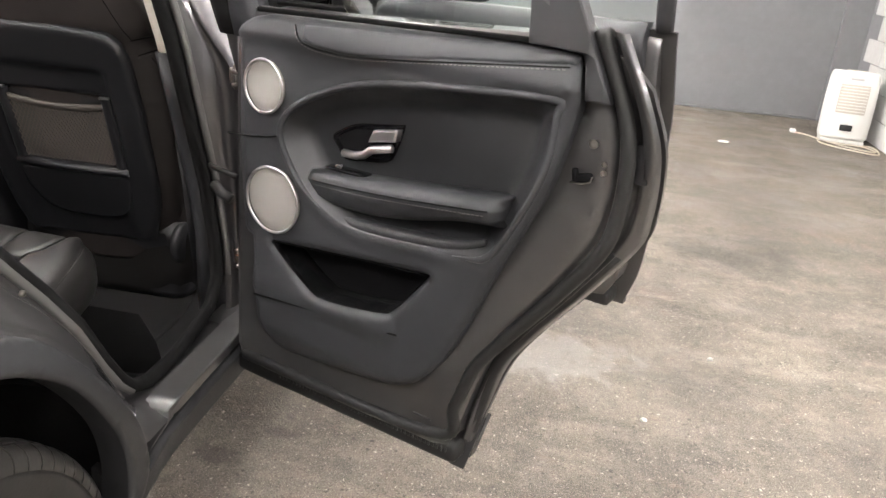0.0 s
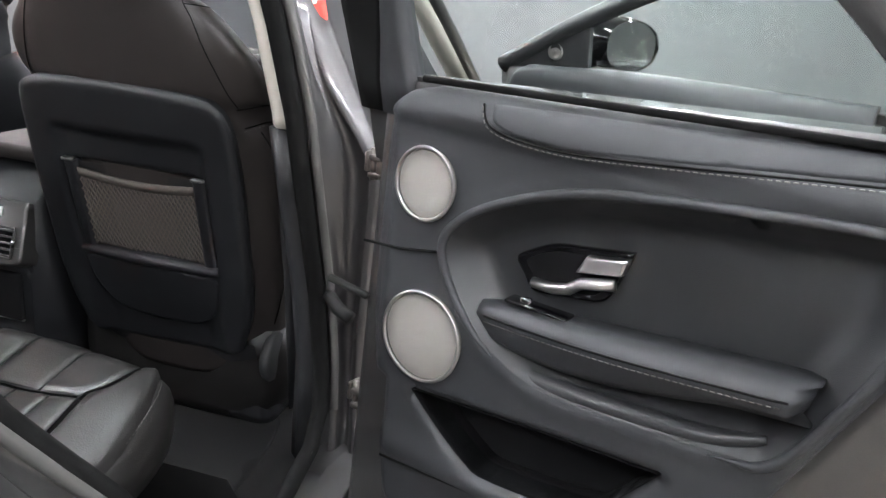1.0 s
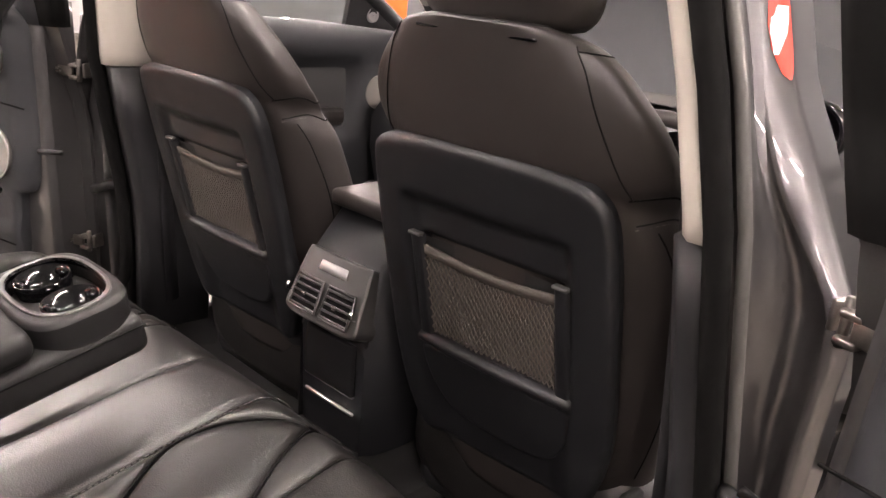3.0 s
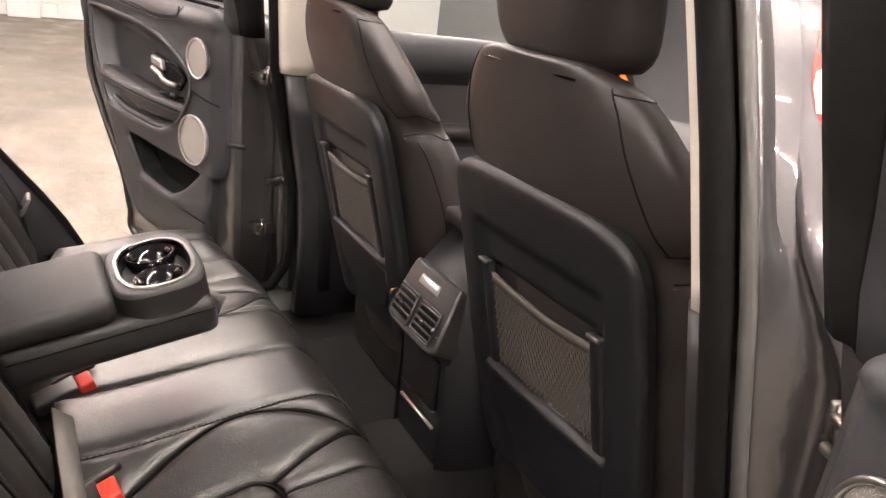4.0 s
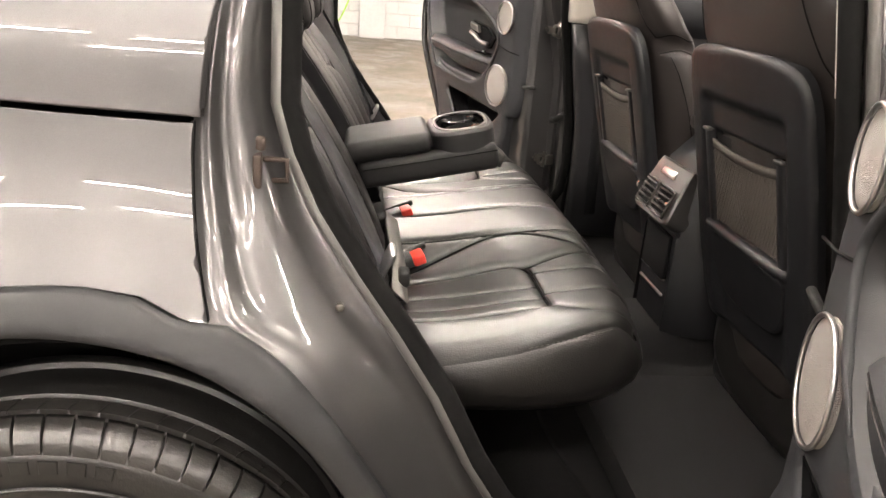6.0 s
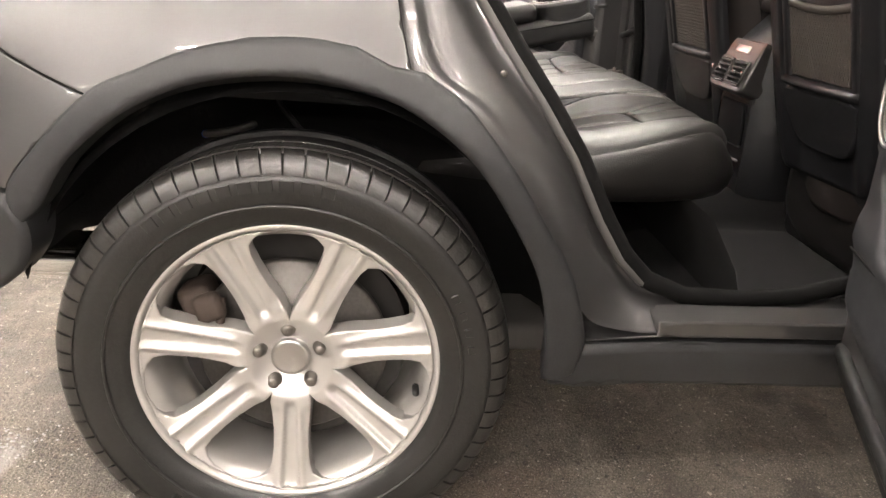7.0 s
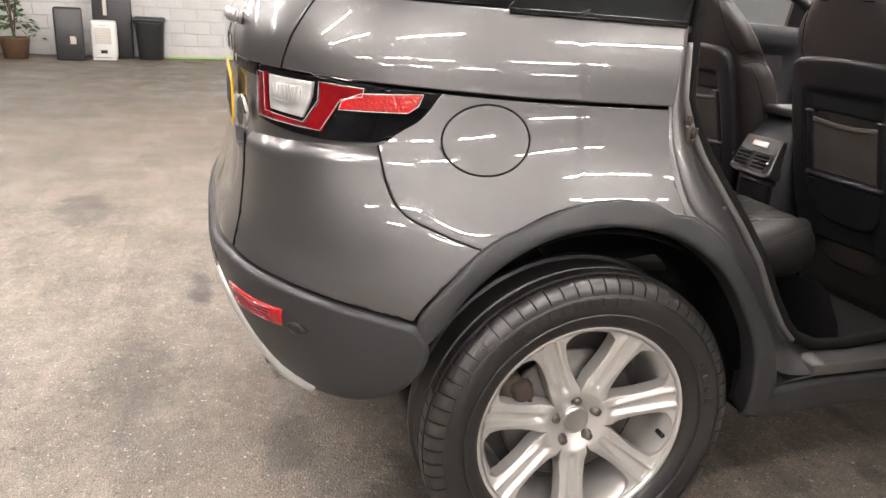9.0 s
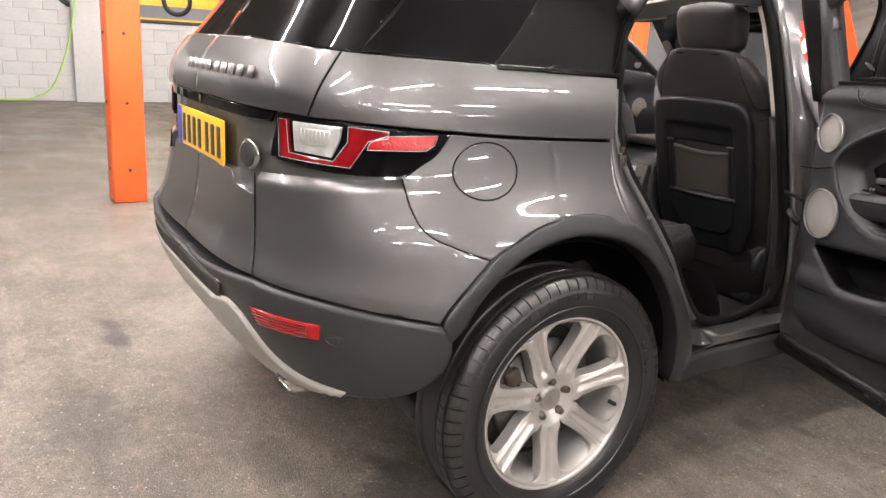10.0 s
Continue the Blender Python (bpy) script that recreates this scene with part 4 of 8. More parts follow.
def wheel(at, side, turn, name="wheel"):
    """side 1: the face points to +x."""
    m = pose(*at, turn, 0, 0) if side > 0 else pose(*at, turn, 0, 0) @ Matrix.Diagonal((-1, 1, 1, 1))
    prof = [(-0.14, 0.205), (-0.14, 0.238), (-0.10, 0.232), (-0.03, 0.222), (0.02, 0.224), (0.045, 0.236), (0.052, 0.244), (0.058, RR - 0.010), (0.062, RR - 0.003), (0.058, RR), (0.050, RR)]
    rim = part(name, lathe(prof, 96), ALLOY, car, "seven-spoke silver alloy wheel with a black tyre")
    rim.matrix_basis = m
    # spoked face: one closed piece cut by seven windows
    def face_fn(y, z):
        r = math.hypot(y, z)
        dish = 0.028 + 0.030 * min(max((r - 0.07) / 0.17, 0), 1) ** 1.3 - 0.020 * min(max((0.075 - r) / 0.04, 0), 1)
        return (dish, y, z)
    holes = []
    sp = spoke_poly()
    for k in range(7):
        mid = math.radians(-90) + (k + 0.5) * math.tau / 7
        left = [(r, -math.pi / 7 + h) for r, h in sp]
        right = [(r, math.pi / 7 - h) for r, h in reversed(sp)]
        loop = [(r * math.cos(mid + a), r * math.sin(mid + a)) for r, a in left + [(0.2395, 0.0)] + right]
        holes.append(resample(loop, 0.006))

    def step(a, b, v):
        t = min(max((v - a) / (b - a), 0.0), 1.0)
        return t * t * (3 - 2 * t)

    def ribs(y, z):
        """A flat channel down the middle of each spoke between two crowned ribs; the hub is dished."""
        r, a = math.hypot(y, z), math.atan2(z, y)
        d = (a + math.pi / 2 + math.pi / 7) % (math.tau / 7) - math.pi / 7
        off = abs(d) * r
        half = 0.0075 + 0.045 * max(r - 0.09, 0)
        chan = -0.0105 * (1 - step(half - 0.002, half + 0.003, off)) * step(0.078, 0.100, r) * (1 - 0.25 * step(0.22, 0.243, r))
        crown = -0.006 * step(half + 0.006, half + 0.018, off) * step(0.09, 0.11, r)
        return chan + crown + 0.004 * step(0.236, 0.241, r)
    outer = [((RR - 0.014) * math.cos(k * math.tau / 96), (RR - 0.014) * math.sin(k * math.tau / 96)) for k in range(96)]
    part("spokes", sheet(outer, face_fn, holes, 0.010, 0.0025, 0.034, fine=0.0042, relief=ribs), ALLOY, rim)
    for k in range(5):
        a = math.radians(94 - turn + 72 * k)
        c = (0.0, 0.054 * math.cos(a), 0.054 * math.sin(a))
        part("bolt", lathe([(0.010, 0.0135), (0.018, 0.0135), (0.021, 0.0100), (0.029, 0.0095), (0.031, 0.006), (0.031, 0.0005)], 12, "x", c), STEEL, rim)
    part("cap", lathe([(0.004, 0.033), (0.018, 0.033), (0.021, 0.029), (0.020, 0.026), (0.022, 0.001)], 36), SATIN, rim, "satin grey wheel centre cap")
    a = math.radians(-12)
    part("valve", lathe([(0.030, 0.006), (0.055, 0.006), (0.058, 0.003), (0.058, 0.0005)], 10, "x", (0, 0.219 * math.cos(a), 0.219 * math.sin(a))), RUBBER, rim)
    # tyre with rounded shoulders, a raised rim guard and tread grooves
    tp = [(0.050, RR - 0.006), (0.064, RR), (0.072, RR + 0.010), (0.079, 0.292), (0.083, 0.315), (0.0825, 0.328), (0.0795, 0.337), (0.0745, 0.341), (0.069, 0.3485), (0.061, 0.3560), (0.054, 0.3610)]
    tp += [(0.050, 0.362), (0.0485, 0.360), (0.0415, 0.360), (0.040, 0.3705), (0.018, TR), (0.0165, 0.363), (0.008, 0.363), (0.0065, TR)]
    prof = tp + [(-0.02 - h if h < 0.05 else -h, r) for h, r in reversed(tp[:-2])]
    prof = [(h - 0.035 * (h < 0), r) for h, r in prof]
    tyre = part("tyre", lathe(crisp(prof), 120), TYRE, rim, "black road tyre with dusty sipes")
    # shoulder blocks between the sipes
    bm = bmesh.new()
    rows = ((0.0812, 0.336), (0.0800, 0.345), (0.0755, 0.3555), (0.0675, 0.3640), (0.0560, 0.3695), (0.0500, 0.3708), (0.0500, 0.3630))
    sides = []
    for a in (0.0, 0.89 * math.tau / 68):
        sides.append([(h, r * math.cos(a + (0.084 - h) * 0.35), r * math.sin(a + (0.084 - h) * 0.35)) for h, r in rows])
    top = [[bm.verts.new(p) for p in q] for q in sides]
    for i in range(6):
        bm.faces.new([top[0][i], top[1][i], top[1][i + 1], top[0][i + 1]])
    for q in sides:
        bm.faces.new([bm.verts.new(p) for p in q])
    block_one = part("tread_block", bm, TREAD, rim)
    for k in range(1, 68):
        ob = new("tread_block", block_one.data)
        ob.parent = rim
        ob.matrix_basis = pose(0, 0, 0, 360 * k / 68, 0, 0)
    # blocks of the next rib, cut by slanting sipes
    bm = bmesh.new()
    rows = ((0.0410, 0.3630), (0.0404, 0.3715), (0.0300, 0.3730), (0.0186, 0.3734), (0.0180, 0.3650))
    sides = [[(h, r * math.cos(a + h * 1.1), r * math.sin(a + h * 1.1)) for h, r in rows] for a in (0.0, 0.90 * math.tau / 68)]
    top = [[bm.verts.new(p) for p in q] for q in sides]
    for i in range(4):
        bm.faces.new([top[0][i], top[1][i], top[1][i + 1], top[0][i + 1]])
    for q in sides:
        bm.faces.new([bm.verts.new(p) for p in q])
    rib_one = part("rib_block", bm, TREAD, rim, smooth=False)
    for k in range(1, 68):
        ob = new("rib_block", rib_one.data)
        ob.parent = rim
        ob.matrix_basis = pose(0, 0, 0, 360 * k / 68, 0, 0)
    # raised marks on the sidewall in place of the maker's lettering
    for k, (deg, long) in enumerate([(128 - 5.6 * i, 4.2) for i in range(10)] + [(232, 3.0), (240, 3.0), (247, 2.2), (28, 3), (22, 3), (16, 3), (10, 3)]):
        r0, r1 = (0.311, 0.329) if k < 10 else (0.300, 0.312)
        bm = bmesh.new()
        a0, a1 = radians(deg - long / 2), radians(deg + long / 2)
        lo = [bm.verts.new((0.0812, r * math.cos(a), r * math.sin(a))) for r, a in ((r0, a0), (r1, a0), (r1, a1), (r0, a1))]
        hi = [bm.verts.new((0.0842, (r * 0.99 + 0.0032) * math.cos(a), (r * 0.99 + 0.0032) * math.sin(a))) for r, a in ((r0, a0 + 0.006), (r1, a0 + 0.006), (r1, a1 - 0.006), (r0, a1 - 0.006))]
        bm.faces.new(hi)
        for q in range(4):
            bm.faces.new([lo[q], lo[(q + 1) % 4], hi[(q + 1) % 4], hi[q]])
        part("sidewall_mark", bm, TYRE, rim, smooth=False)
    part("rim_guard", lathe([(0.0795, 0.285), (0.0835, 0.2865), (0.0835, 0.290), (0.080, 0.2915)], 96), TYRE, rim)
    part("brake_disc", lathe([(-0.04, 0.09), (-0.03, 0.165), (-0.022, 0.165), (-0.018, 0.160), (-0.018, 0.085), (0.0, 0.080), (0.004, 0.055), (0.004, 0.001)], 64), DISC_IRON, rim, "worn steel brake disc")
    part("caliper", merge(block((0.07, 0.06, 0.13), (-0.03, -0.145, 0.055), 0.015, 2, (20, 0, 0)), block((0.03, 0.05, 0.05), (0.008, -0.135, 0.085), 0.012, 2, (20, 0, 0)), block((0.03, 0.045, 0.045), (0.008, -0.150, 0.025), 0.012, 2, (20, 0, 0)),
                         tube([(0.0, -0.115, 0.10), (0.012, -0.118, 0.05), (0.0, -0.128, 0.0)], 0.008, 8)), RUST, rim, "rusty brake caliper")
    part("shield", lathe([(-0.075, 0.05), (-0.065, 0.195), (-0.055, 0.20)], 40), UNDER, rim)
    return rim


wheel((HUB_X, 0, HUB_Z), 1, 0)
for wx, wy, side in ((-HUB_X, 0, -1), (HUB_X, WHEELBASE, 1), (-HUB_X, WHEELBASE, -1)):
    src = [o for o in car.children if o.name.startswith("wheel")][0]
    copy_thing(src, (pose(wx, wy, HUB_Z) if side > 0 else pose(wx, wy, HUB_Z, 0, 0, 180)))

# wheel wells
for sx in (1, -1):
    for wy in (0.0, WHEELBASE):
        rings = []
        for k in range(25):
            a = math.radians(-6 + 170 * k / 24)
            rings.append([(sx * h, wy + 0.01 + r * math.cos(a), 0.37 + r * math.sin(a)) for h, r in ((0.885, 0.440), (0.86, 0.455), (0.66, 0.46), (0.60, 0.43), (0.58, 0.0))])
        part("wheel_well", loft(rings, closed=False), WELL, car)
        if wy == 0.0:
            turns = [(sx * (0.565 + 0.055 * math.cos(k * math.tau / 14)), -0.145 + 0.055 * math.sin(k * math.tau / 14), 0.40 + 0.36 * k / 70) for k in range(71)]
            spring = part("coil_spring", tube(turns, 0.0075, 8), UNDER, car, "dark coil spring with blue paint marks")
            for k in (52, 66):
                part("paint_mark", tube(turns[k:k + 3], 0.0080, 8), PAINT_MARK, spring, "blue paint mark")
            part("brake_hose", tube([(sx * 0.60, 0.06, 0.55), (sx * 0.62, 0.02, 0.66), (sx * 0.60, -0.05, 0.74), (sx * 0.58, -0.06, 0.80)], 0.006, 8), RUBBER, car)
        part("well_end", block((0.24, 0.02, 0.07), (sx * 0.715, wy - 0.415, 0.595), 0.006, 2, (8, 0, 0)), WELL, car)


# ---- doors ----
def flat(w):
    return lambda u, z: (u, w, z)


D_TRIM = spline([(0.070, 1.10), (0.078, 1.19), (0.115, 1.232), (0.16, 1.246, 1), (0.49, 1.258), (0.755, 1.271, 1), (0.757, 1.262, 1), (0.815, 1.266), (0.834, 1.235), (0.842, 1.20, 1), (0.833, 1.13),
                 (0.807, 1.03), (0.758, 0.917), (0.715, 0.82), (0.655, 0.675), (0.605, 0.59), (0.53, 0.530), (0.40, 0.505), (0.20, 0.492), (0.160, 0.515), (0.133, 0.572), (0.126, 0.70), (0.124, 0.768, 1),
                 (0.086, 0.785), (0.068, 0.90)], sub=5)
D_RECESS = spline([(0.213, 1.014), (0.238, 1.066), (0.316, 1.114), (0.436, 1.153), (0.616, 1.175), (0.80, 1.186), (0.812, 1.16), (0.800, 1.06), (0.758, 0.958), (0.715, 0.885), (0.66, 0.868),
                   (0.519, 0.856), (0.400, 0.852), (0.32, 0.88), (0.255, 0.935)], sub=6)
D_POCKET = spline([(0.180, 0.768, 1), (0.229, 0.727), (0.295, 0.682), (0.340, 0.672), (0.478, 0.690), (0.516, 0.712), (0.590, 0.806, 1), (0.45, 0.795), (0.30, 0.780)], sub=5)


def door_relief(u, z):
    x, y = np.array([u]), np.array([z])
    h = 0.0
    d = edge_distance(x, y, D_RECESS)[0]
    if inside(x, y, D_RECESS)[0]:
        h += 0.006 * (1 - smooth(0.0, 0.006, d)) - 0.052 * smooth(0.0, 0.055, d)
    else:
        h += 0.006 * (1 - smooth(0.0, 0.02, d))
    h += 0.012 * smooth(1.19, 1.205, z) - 0.042 * smooth(1.198, 1.28, z)
    h -= 0.025 * (1 - smooth(0.07, 0.12, u)) + 0.02 * (1 - smooth(0.49, 0.56, z))
    h += 0.010 * (1 - smooth(0.0, 0.03, abs(z - 0.66) * 0.6 + max(u - 0.5, 0)))
    return h


def build_rear_door(matrix):
    """Closed, the rear door runs back from its hinges; u counts from them, w outwards."""
    shell_loop = spline([(0.03, 0.40, 1), (0.64, 0.40, 1), (0.672, 0.50), (0.700, 0.60), (0.740, 0.70), (0.81, 0.805), (0.888, 0.93), (0.908, 1.0), (0.912, 1.08), (0.902, 1.15), (0.875, 1.215), (0.84, 1.285, 1), (0.05, 1.245, 1)], sub=6)
    door = part("rear_door", sheet(shell_loop, flat(-0.052), [D_POCKET, D_RECESS], 0.05, 0.018, 0.09, relief=lambda u, z: -0.012 * math.exp(-(((edge_distance(np.array([u]), np.array([z]), shell_loop)[0] - 0.055) / 0.012) ** 2))),
                PAINT_SHADED, car, "open rear door, grey paint outside and black trim inside")
    door.matrix_basis = matrix
    skin_loop = spline([(0.005, 0.36, 1), (0.665, 0.350, 1), (0.690, 0.47), (0.730, 0.60), (0.79, 0.70), (0.87, 0.807), (0.955, 0.932), (0.972, 1.0), (0.977, 1.08), (0.971, 1.14), (0.945, 1.215, 1), (0.90, 1.262, 1), (0.005, 1.25, 1)], sub=6)

    def bulge(u, z):
        return (u, 0.035 - 0.09 * smooth(0.9, 1.28, z) + 0.02 * smooth(0.3, 0.6, z) - 0.01, z)
    part("outer_skin", sheet(skin_loop, lambda u, z: bulge(u, z), (), 0.05, 0.0, 0.012), PAINT, door, "grey metallic outer door skin")
    part("outer_cladding", sheet(spline([(0.0, 0.355, 1), (0.662, 0.338, 1), (0.688, 0.45, 1), (0.60, 0.44, 1), (0.0, 0.43, 1)], sub=4), lambda u, z: (u, bulge(u, z)[1] + 0.012, z), (), 0.05, 0.0, 0.025), CLAD, door)
    scuff = part("lower_flange", block((0.64, 0.09, 0.05), (0.345, 0.0, 0.392), 0.012), RUBBER, door, "black ribbed rubber scuff strip")
    for k in range(46):
        part("rib", block((0.004, 0.004, 0.012), (0.17 + 0.0105 * k, -0.046, 0.400), 0.001, 1), RUBBER, scuff)
    part("corner_fin", sheet(spline([(0.640, 0.345, 1), (0.668, 0.330, 1), (0.694, 0.45, 1), (0.705, 0.53, 1), (0.684, 0.50, 1)], sub=3), lambda u, z: (u, 0.020 - 0.6 * (0.70 - u), z), (), 0.03, 0.002, 0.006), CLAD, door)
    part("weather_seal", tube([(u, -0.048, z) for u, z in spline([(0.06, 0.425), (0.60, 0.43), (0.655, 0.52), (0.69, 0.62), (0.75, 0.71), (0.825, 0.81), (0.905, 0.93), (0.925, 1.0), (0.928, 1.08), (0.918, 1.15), (0.89, 1.22), (0.85, 1.30)], False)], 0.014, 8), RUBBER, door)
    inner_edge = spline([(0.655, 0.44), (0.685, 0.60), (0.745, 0.71), (0.82, 0.815), (0.90, 0.935), (0.922, 1.0), (0.925, 1.08), (0.915, 1.15), (0.885, 1.225), (0.845, 1.30)], False, 5)
    outer_edge = spline([(0.680, 0.41), (0.728, 0.60), (0.788, 0.70), (0.868, 0.807), (0.953, 0.932), (0.970, 1.0), (0.975, 1.08), (0.969, 1.14), (0.943, 1.215), (0.90, 1.30)], False, 5)
    part("edge_flange", loft([[(a[0] * (1 - f) + b[0] * f, w + f * (bulge(0, a[1] * (1 - f) + b[1] * f)[1] - 0.047), a[1] * (1 - f) + b[1] * f) for f, w in ((0.0, -0.030), (0.10, -0.014), (0.18, 0.004), (0.28, 0.007), (0.42, -0.004), (0.58, -0.006), (0.70, 0.002), (0.84, 0.004), (0.92, 0.014), (1.0, 0.030))] for a, b in zip(inner_edge, outer_edge)], closed=False), PAINT_SHADED, door)
    part("flange_recess", block((0.024, 0.006, 0.070), (0.945, -0.026, 1.095), 0.005, 2, (0, -4, 0)), TRIM_HARD, door)
    part("edge_seal", tube([(u, 0.008, z) for u, z in spline([(0.672, 0.44), (0.708, 0.60), (0.770, 0.71), (0.845, 0.812), (0.92, 0.92)], False)], 0.016, 8), RUBBER, door)
    trim = part("trim_panel", sheet(D_TRIM, flat(-0.088), [D_POCKET], 0.03, 0.014, 0.055, fine=0.014, relief=door_relief), TRIM, door, "black soft-touch door trim panel")
    ring = np.array(D_RECESS)
    tan = np.roll(ring, -1, 0) - np.roll(ring, 1, 0)
    side = np.stack([tan[:, 1], -tan[:, 0]], 1) / np.linalg.norm(tan, axis=1, keepdims=True)
    insert = [tuple(p) for p in (ring + side * 0.006).tolist()]
    part("door_insert", sheet(insert, flat(-0.0912), (), 0.03, 0.0, 0.0, fine=0.014, relief=door_relief), INSERT, door, "smooth black door insert")
    lip = [p for p in D_RECESS if not (p[1] < 0.90 and p[0] > 0.33 and p[0] < 0.64)]
    at = max(range(len(lip)), key=lambda i: math.dist(lip[i], lip[i - 1]))
    lip = lip[at:] + lip[:at]
    part("recess_lip", tube([(u, -0.0905, z) for u, z in lip], lambda f: 0.0075 * min(1.0, 12 * f + 0.2, 12 * (1 - f) + 0.2), 10), TRIM, door)
    # the pocket's inner shade is coloured on its floor and walls
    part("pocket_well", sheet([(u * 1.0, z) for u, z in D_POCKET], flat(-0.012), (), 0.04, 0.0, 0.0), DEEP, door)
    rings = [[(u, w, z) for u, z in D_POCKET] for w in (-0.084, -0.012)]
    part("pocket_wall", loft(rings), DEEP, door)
    # upper pad with stitches, armrest, seams
    pad = spline([(0.266, 1.240, 1), (0.271, 1.219), (0.288, 1.208), (0.322, 1.201), (0.40, 1.199), (0.52, 1.210), (0.64, 1.223), (0.826, 1.242, 1), (0.828, 1.256, 1), (0.755, 1.262), (0.50, 1.250)], sub=6)
    part("upper_pad", sheet(pad, flat(-0.097), (), 0.03, 0.008, 0.012, relief=lambda u, z: 0.004 - 0.036 * smooth(1.198, 1.28, z)), TRIM, door)
    stitch_run = spline([(0.262, 1.236), (0.268, 1.214), (0.285, 1.203), (0.322, 1.196), (0.40, 1.194), (0.52, 1.205), (0.64, 1.218), (0.826, 1.238)], False, 12)
    part("stitching", stitches([(u, -0.1035, z) for u, z in stitch_run]), STITCH, door)
    part("pad_seam", tube([(u, -0.1005, z + 0.004) for u, z in stitch_run], 0.0016, 5), SEAL, door)
    arm = []
    for k in range(19):
        s = k / 18
        u = 0.268 + 0.475 * s
        zt = 0.944 + 0.050 * s
        out_w = -0.058 - 0.055 * math.sin(min(s * 1.25 + 0.18, 1) * math.pi / 2)
        drop = 0.022 + 0.030 * math.sin(math.pi * min(s + 0.2, 1) * 0.9)
        f = 1.0 if s < 0.93 else math.sqrt(max(1 - ((s - 0.93) / 0.072) ** 2, 0.02))
        arm.append([(u, -0.030, zt + 0.004), (u, out_w * 0.7 - 0.01, zt + 0.006), (u, out_w * 0.93 * f - 0.03 * (1 - f), zt), (u, (out_w - 0.004) * f - 0.03 * (1 - f), zt - 0.012), (u, (out_w - 0.002) * f - 0.03 * (1 - f), zt - 0.02),
                    (u, out_w * 0.98 * f - 0.03 * (1 - f), zt - drop), (u, out_w * 0.82, zt - drop - 0.014), (u, -0.030, zt - drop - 0.012)])
    part("armrest", loft(arm, caps=True), TRIM, door, "padded black leatherette armrest")
    part("armrest_stitching", stitches([(r[4][0], r[4][1] - 0.0008, r[4][2] - 0.002) for r in arm[1:-1]]), STITCH, door)
    part("armrest_seam", tube([(r[3][0], r[3][1] + 0.0006, r[3][2] - 0.001) for r in arm[1:-1]], 0.0018, 5), SEAL, door)
    part("lower_roll", tube([(u, -0.073, z) for u, z in spline([(0.34, 0.872), (0.40, 0.862), (0.519, 0.868), (0.63, 0.880), (0.70, 0.905)], False)], lambda s: 0.016 * math.sin(math.pi * (0.12 + 0.76 * s)), 10), TRIM_HARD, door)
    for loop in ([(0.066, 0.992), (0.14, 0.998), (0.212, 1.012)], [(0.136, 0.629), (0.336, 0.646), (0.53, 0.659)]):
        part("seam", tube([(u, -0.0935, z) for u, z in loop], 0.0022, 5), SEAL, door)
    for (cu_, cz, ru, rz) in ((0.175, 1.108, 0.050, 0.053), (0.196, 0.870, 0.070, 0.071)):
        ring_pts = [(cu_ + ru * math.cos(k * math.tau / 48), -0.094, cz + rz * math.sin(k * math.tau / 48)) for k in range(48)]
        sp = part("speaker", sheet([(p[0], p[2]) for p in ring_pts], flat(-0.094), (), 0.02, 0.003, 0.012, puff=0.003), MESH_METAL, door, "round metal mesh speaker grille")
        part("speaker_ring", tube([(cu_ + (ru + 0.001) * math.cos(k * math.tau / 48), -0.098, cz + (rz + 0.001) * math.sin(k * math.tau / 48)) for k in range(48)], 0.0030, 8, True), SATIN, sp, "satin silver ring")
    bezel = spline([(0.316, 1.024), (0.333, 1.040), (0.373, 1.060), (0.430, 1.069), (0.487, 1.078, 1), (0.483, 1.059), (0.466, 1.013), (0.448, 0.996), (0.400, 0.988), (0.352, 0.982), (0.332, 1.002)], sub=5)
    bz = part("handle_bezel", sheet(bezel, flat(-0.050), (), 0.010, 0.005, 0.02), GLOSS, door, "gloss black door handle surround")
    # dark sheet paints the shade of the handle's hollow
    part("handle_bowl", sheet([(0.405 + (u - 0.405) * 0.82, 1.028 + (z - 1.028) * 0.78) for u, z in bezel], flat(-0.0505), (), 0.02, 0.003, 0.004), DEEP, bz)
    part("door_handle", sheet(spline([(0.416, 1.034, 1), (0.428, 1.060, 1), (0.485, 1.070, 1), (0.480, 1.046, 1)], sub=3), flat(-0.066), (), 0.01, 0.004, 0.016), SATIN, bz, "polished silver door handle lever")
    part("handle_bar", tube([(0.352, -0.055, 0.998), (0.385, -0.062, 1.001), (0.410, -0.065, 1.008), (0.428, -0.066, 1.022), (0.474, -0.064, 1.033)], 0.0085, 8), SATIN, bz)
    part("switch", block((0.10, 0.03, 0.006), (0.37, -0.062, 0.966), 0.003), GLOSS, door)
    part("switch_rocker", block((0.018, 0.012, 0.012), (0.352, -0.068, 0.972), 0.004), CHROME, door)
    # latch side
    # solid dark blocks stand for the shade in the latch opening
    latch = part("latch", merge(block((0.034, 0.010, 0.016), (0.858, -0.055, 1.060), 0.004, 2, (0, -12, 0)), block((0.012, 0.010, 0.024), (0.844, -0.055, 1.062), 0.004, 2, (0, -12, 0))), DEEP, door, "dark door latch opening with a bright steel edge")
    part("latch_edge", tube([(0.838, -0.061, 1.050), (0.858, -0.061, 1.050), (0.874, -0.061, 1.056), (0.876, -0.061, 1.066)], 0.0014, 6), STEEL, latch)
    part("plug", disc((0.868, -0.055, 1.120), 0.008, "y", 12, 0.003), STEEL, door)
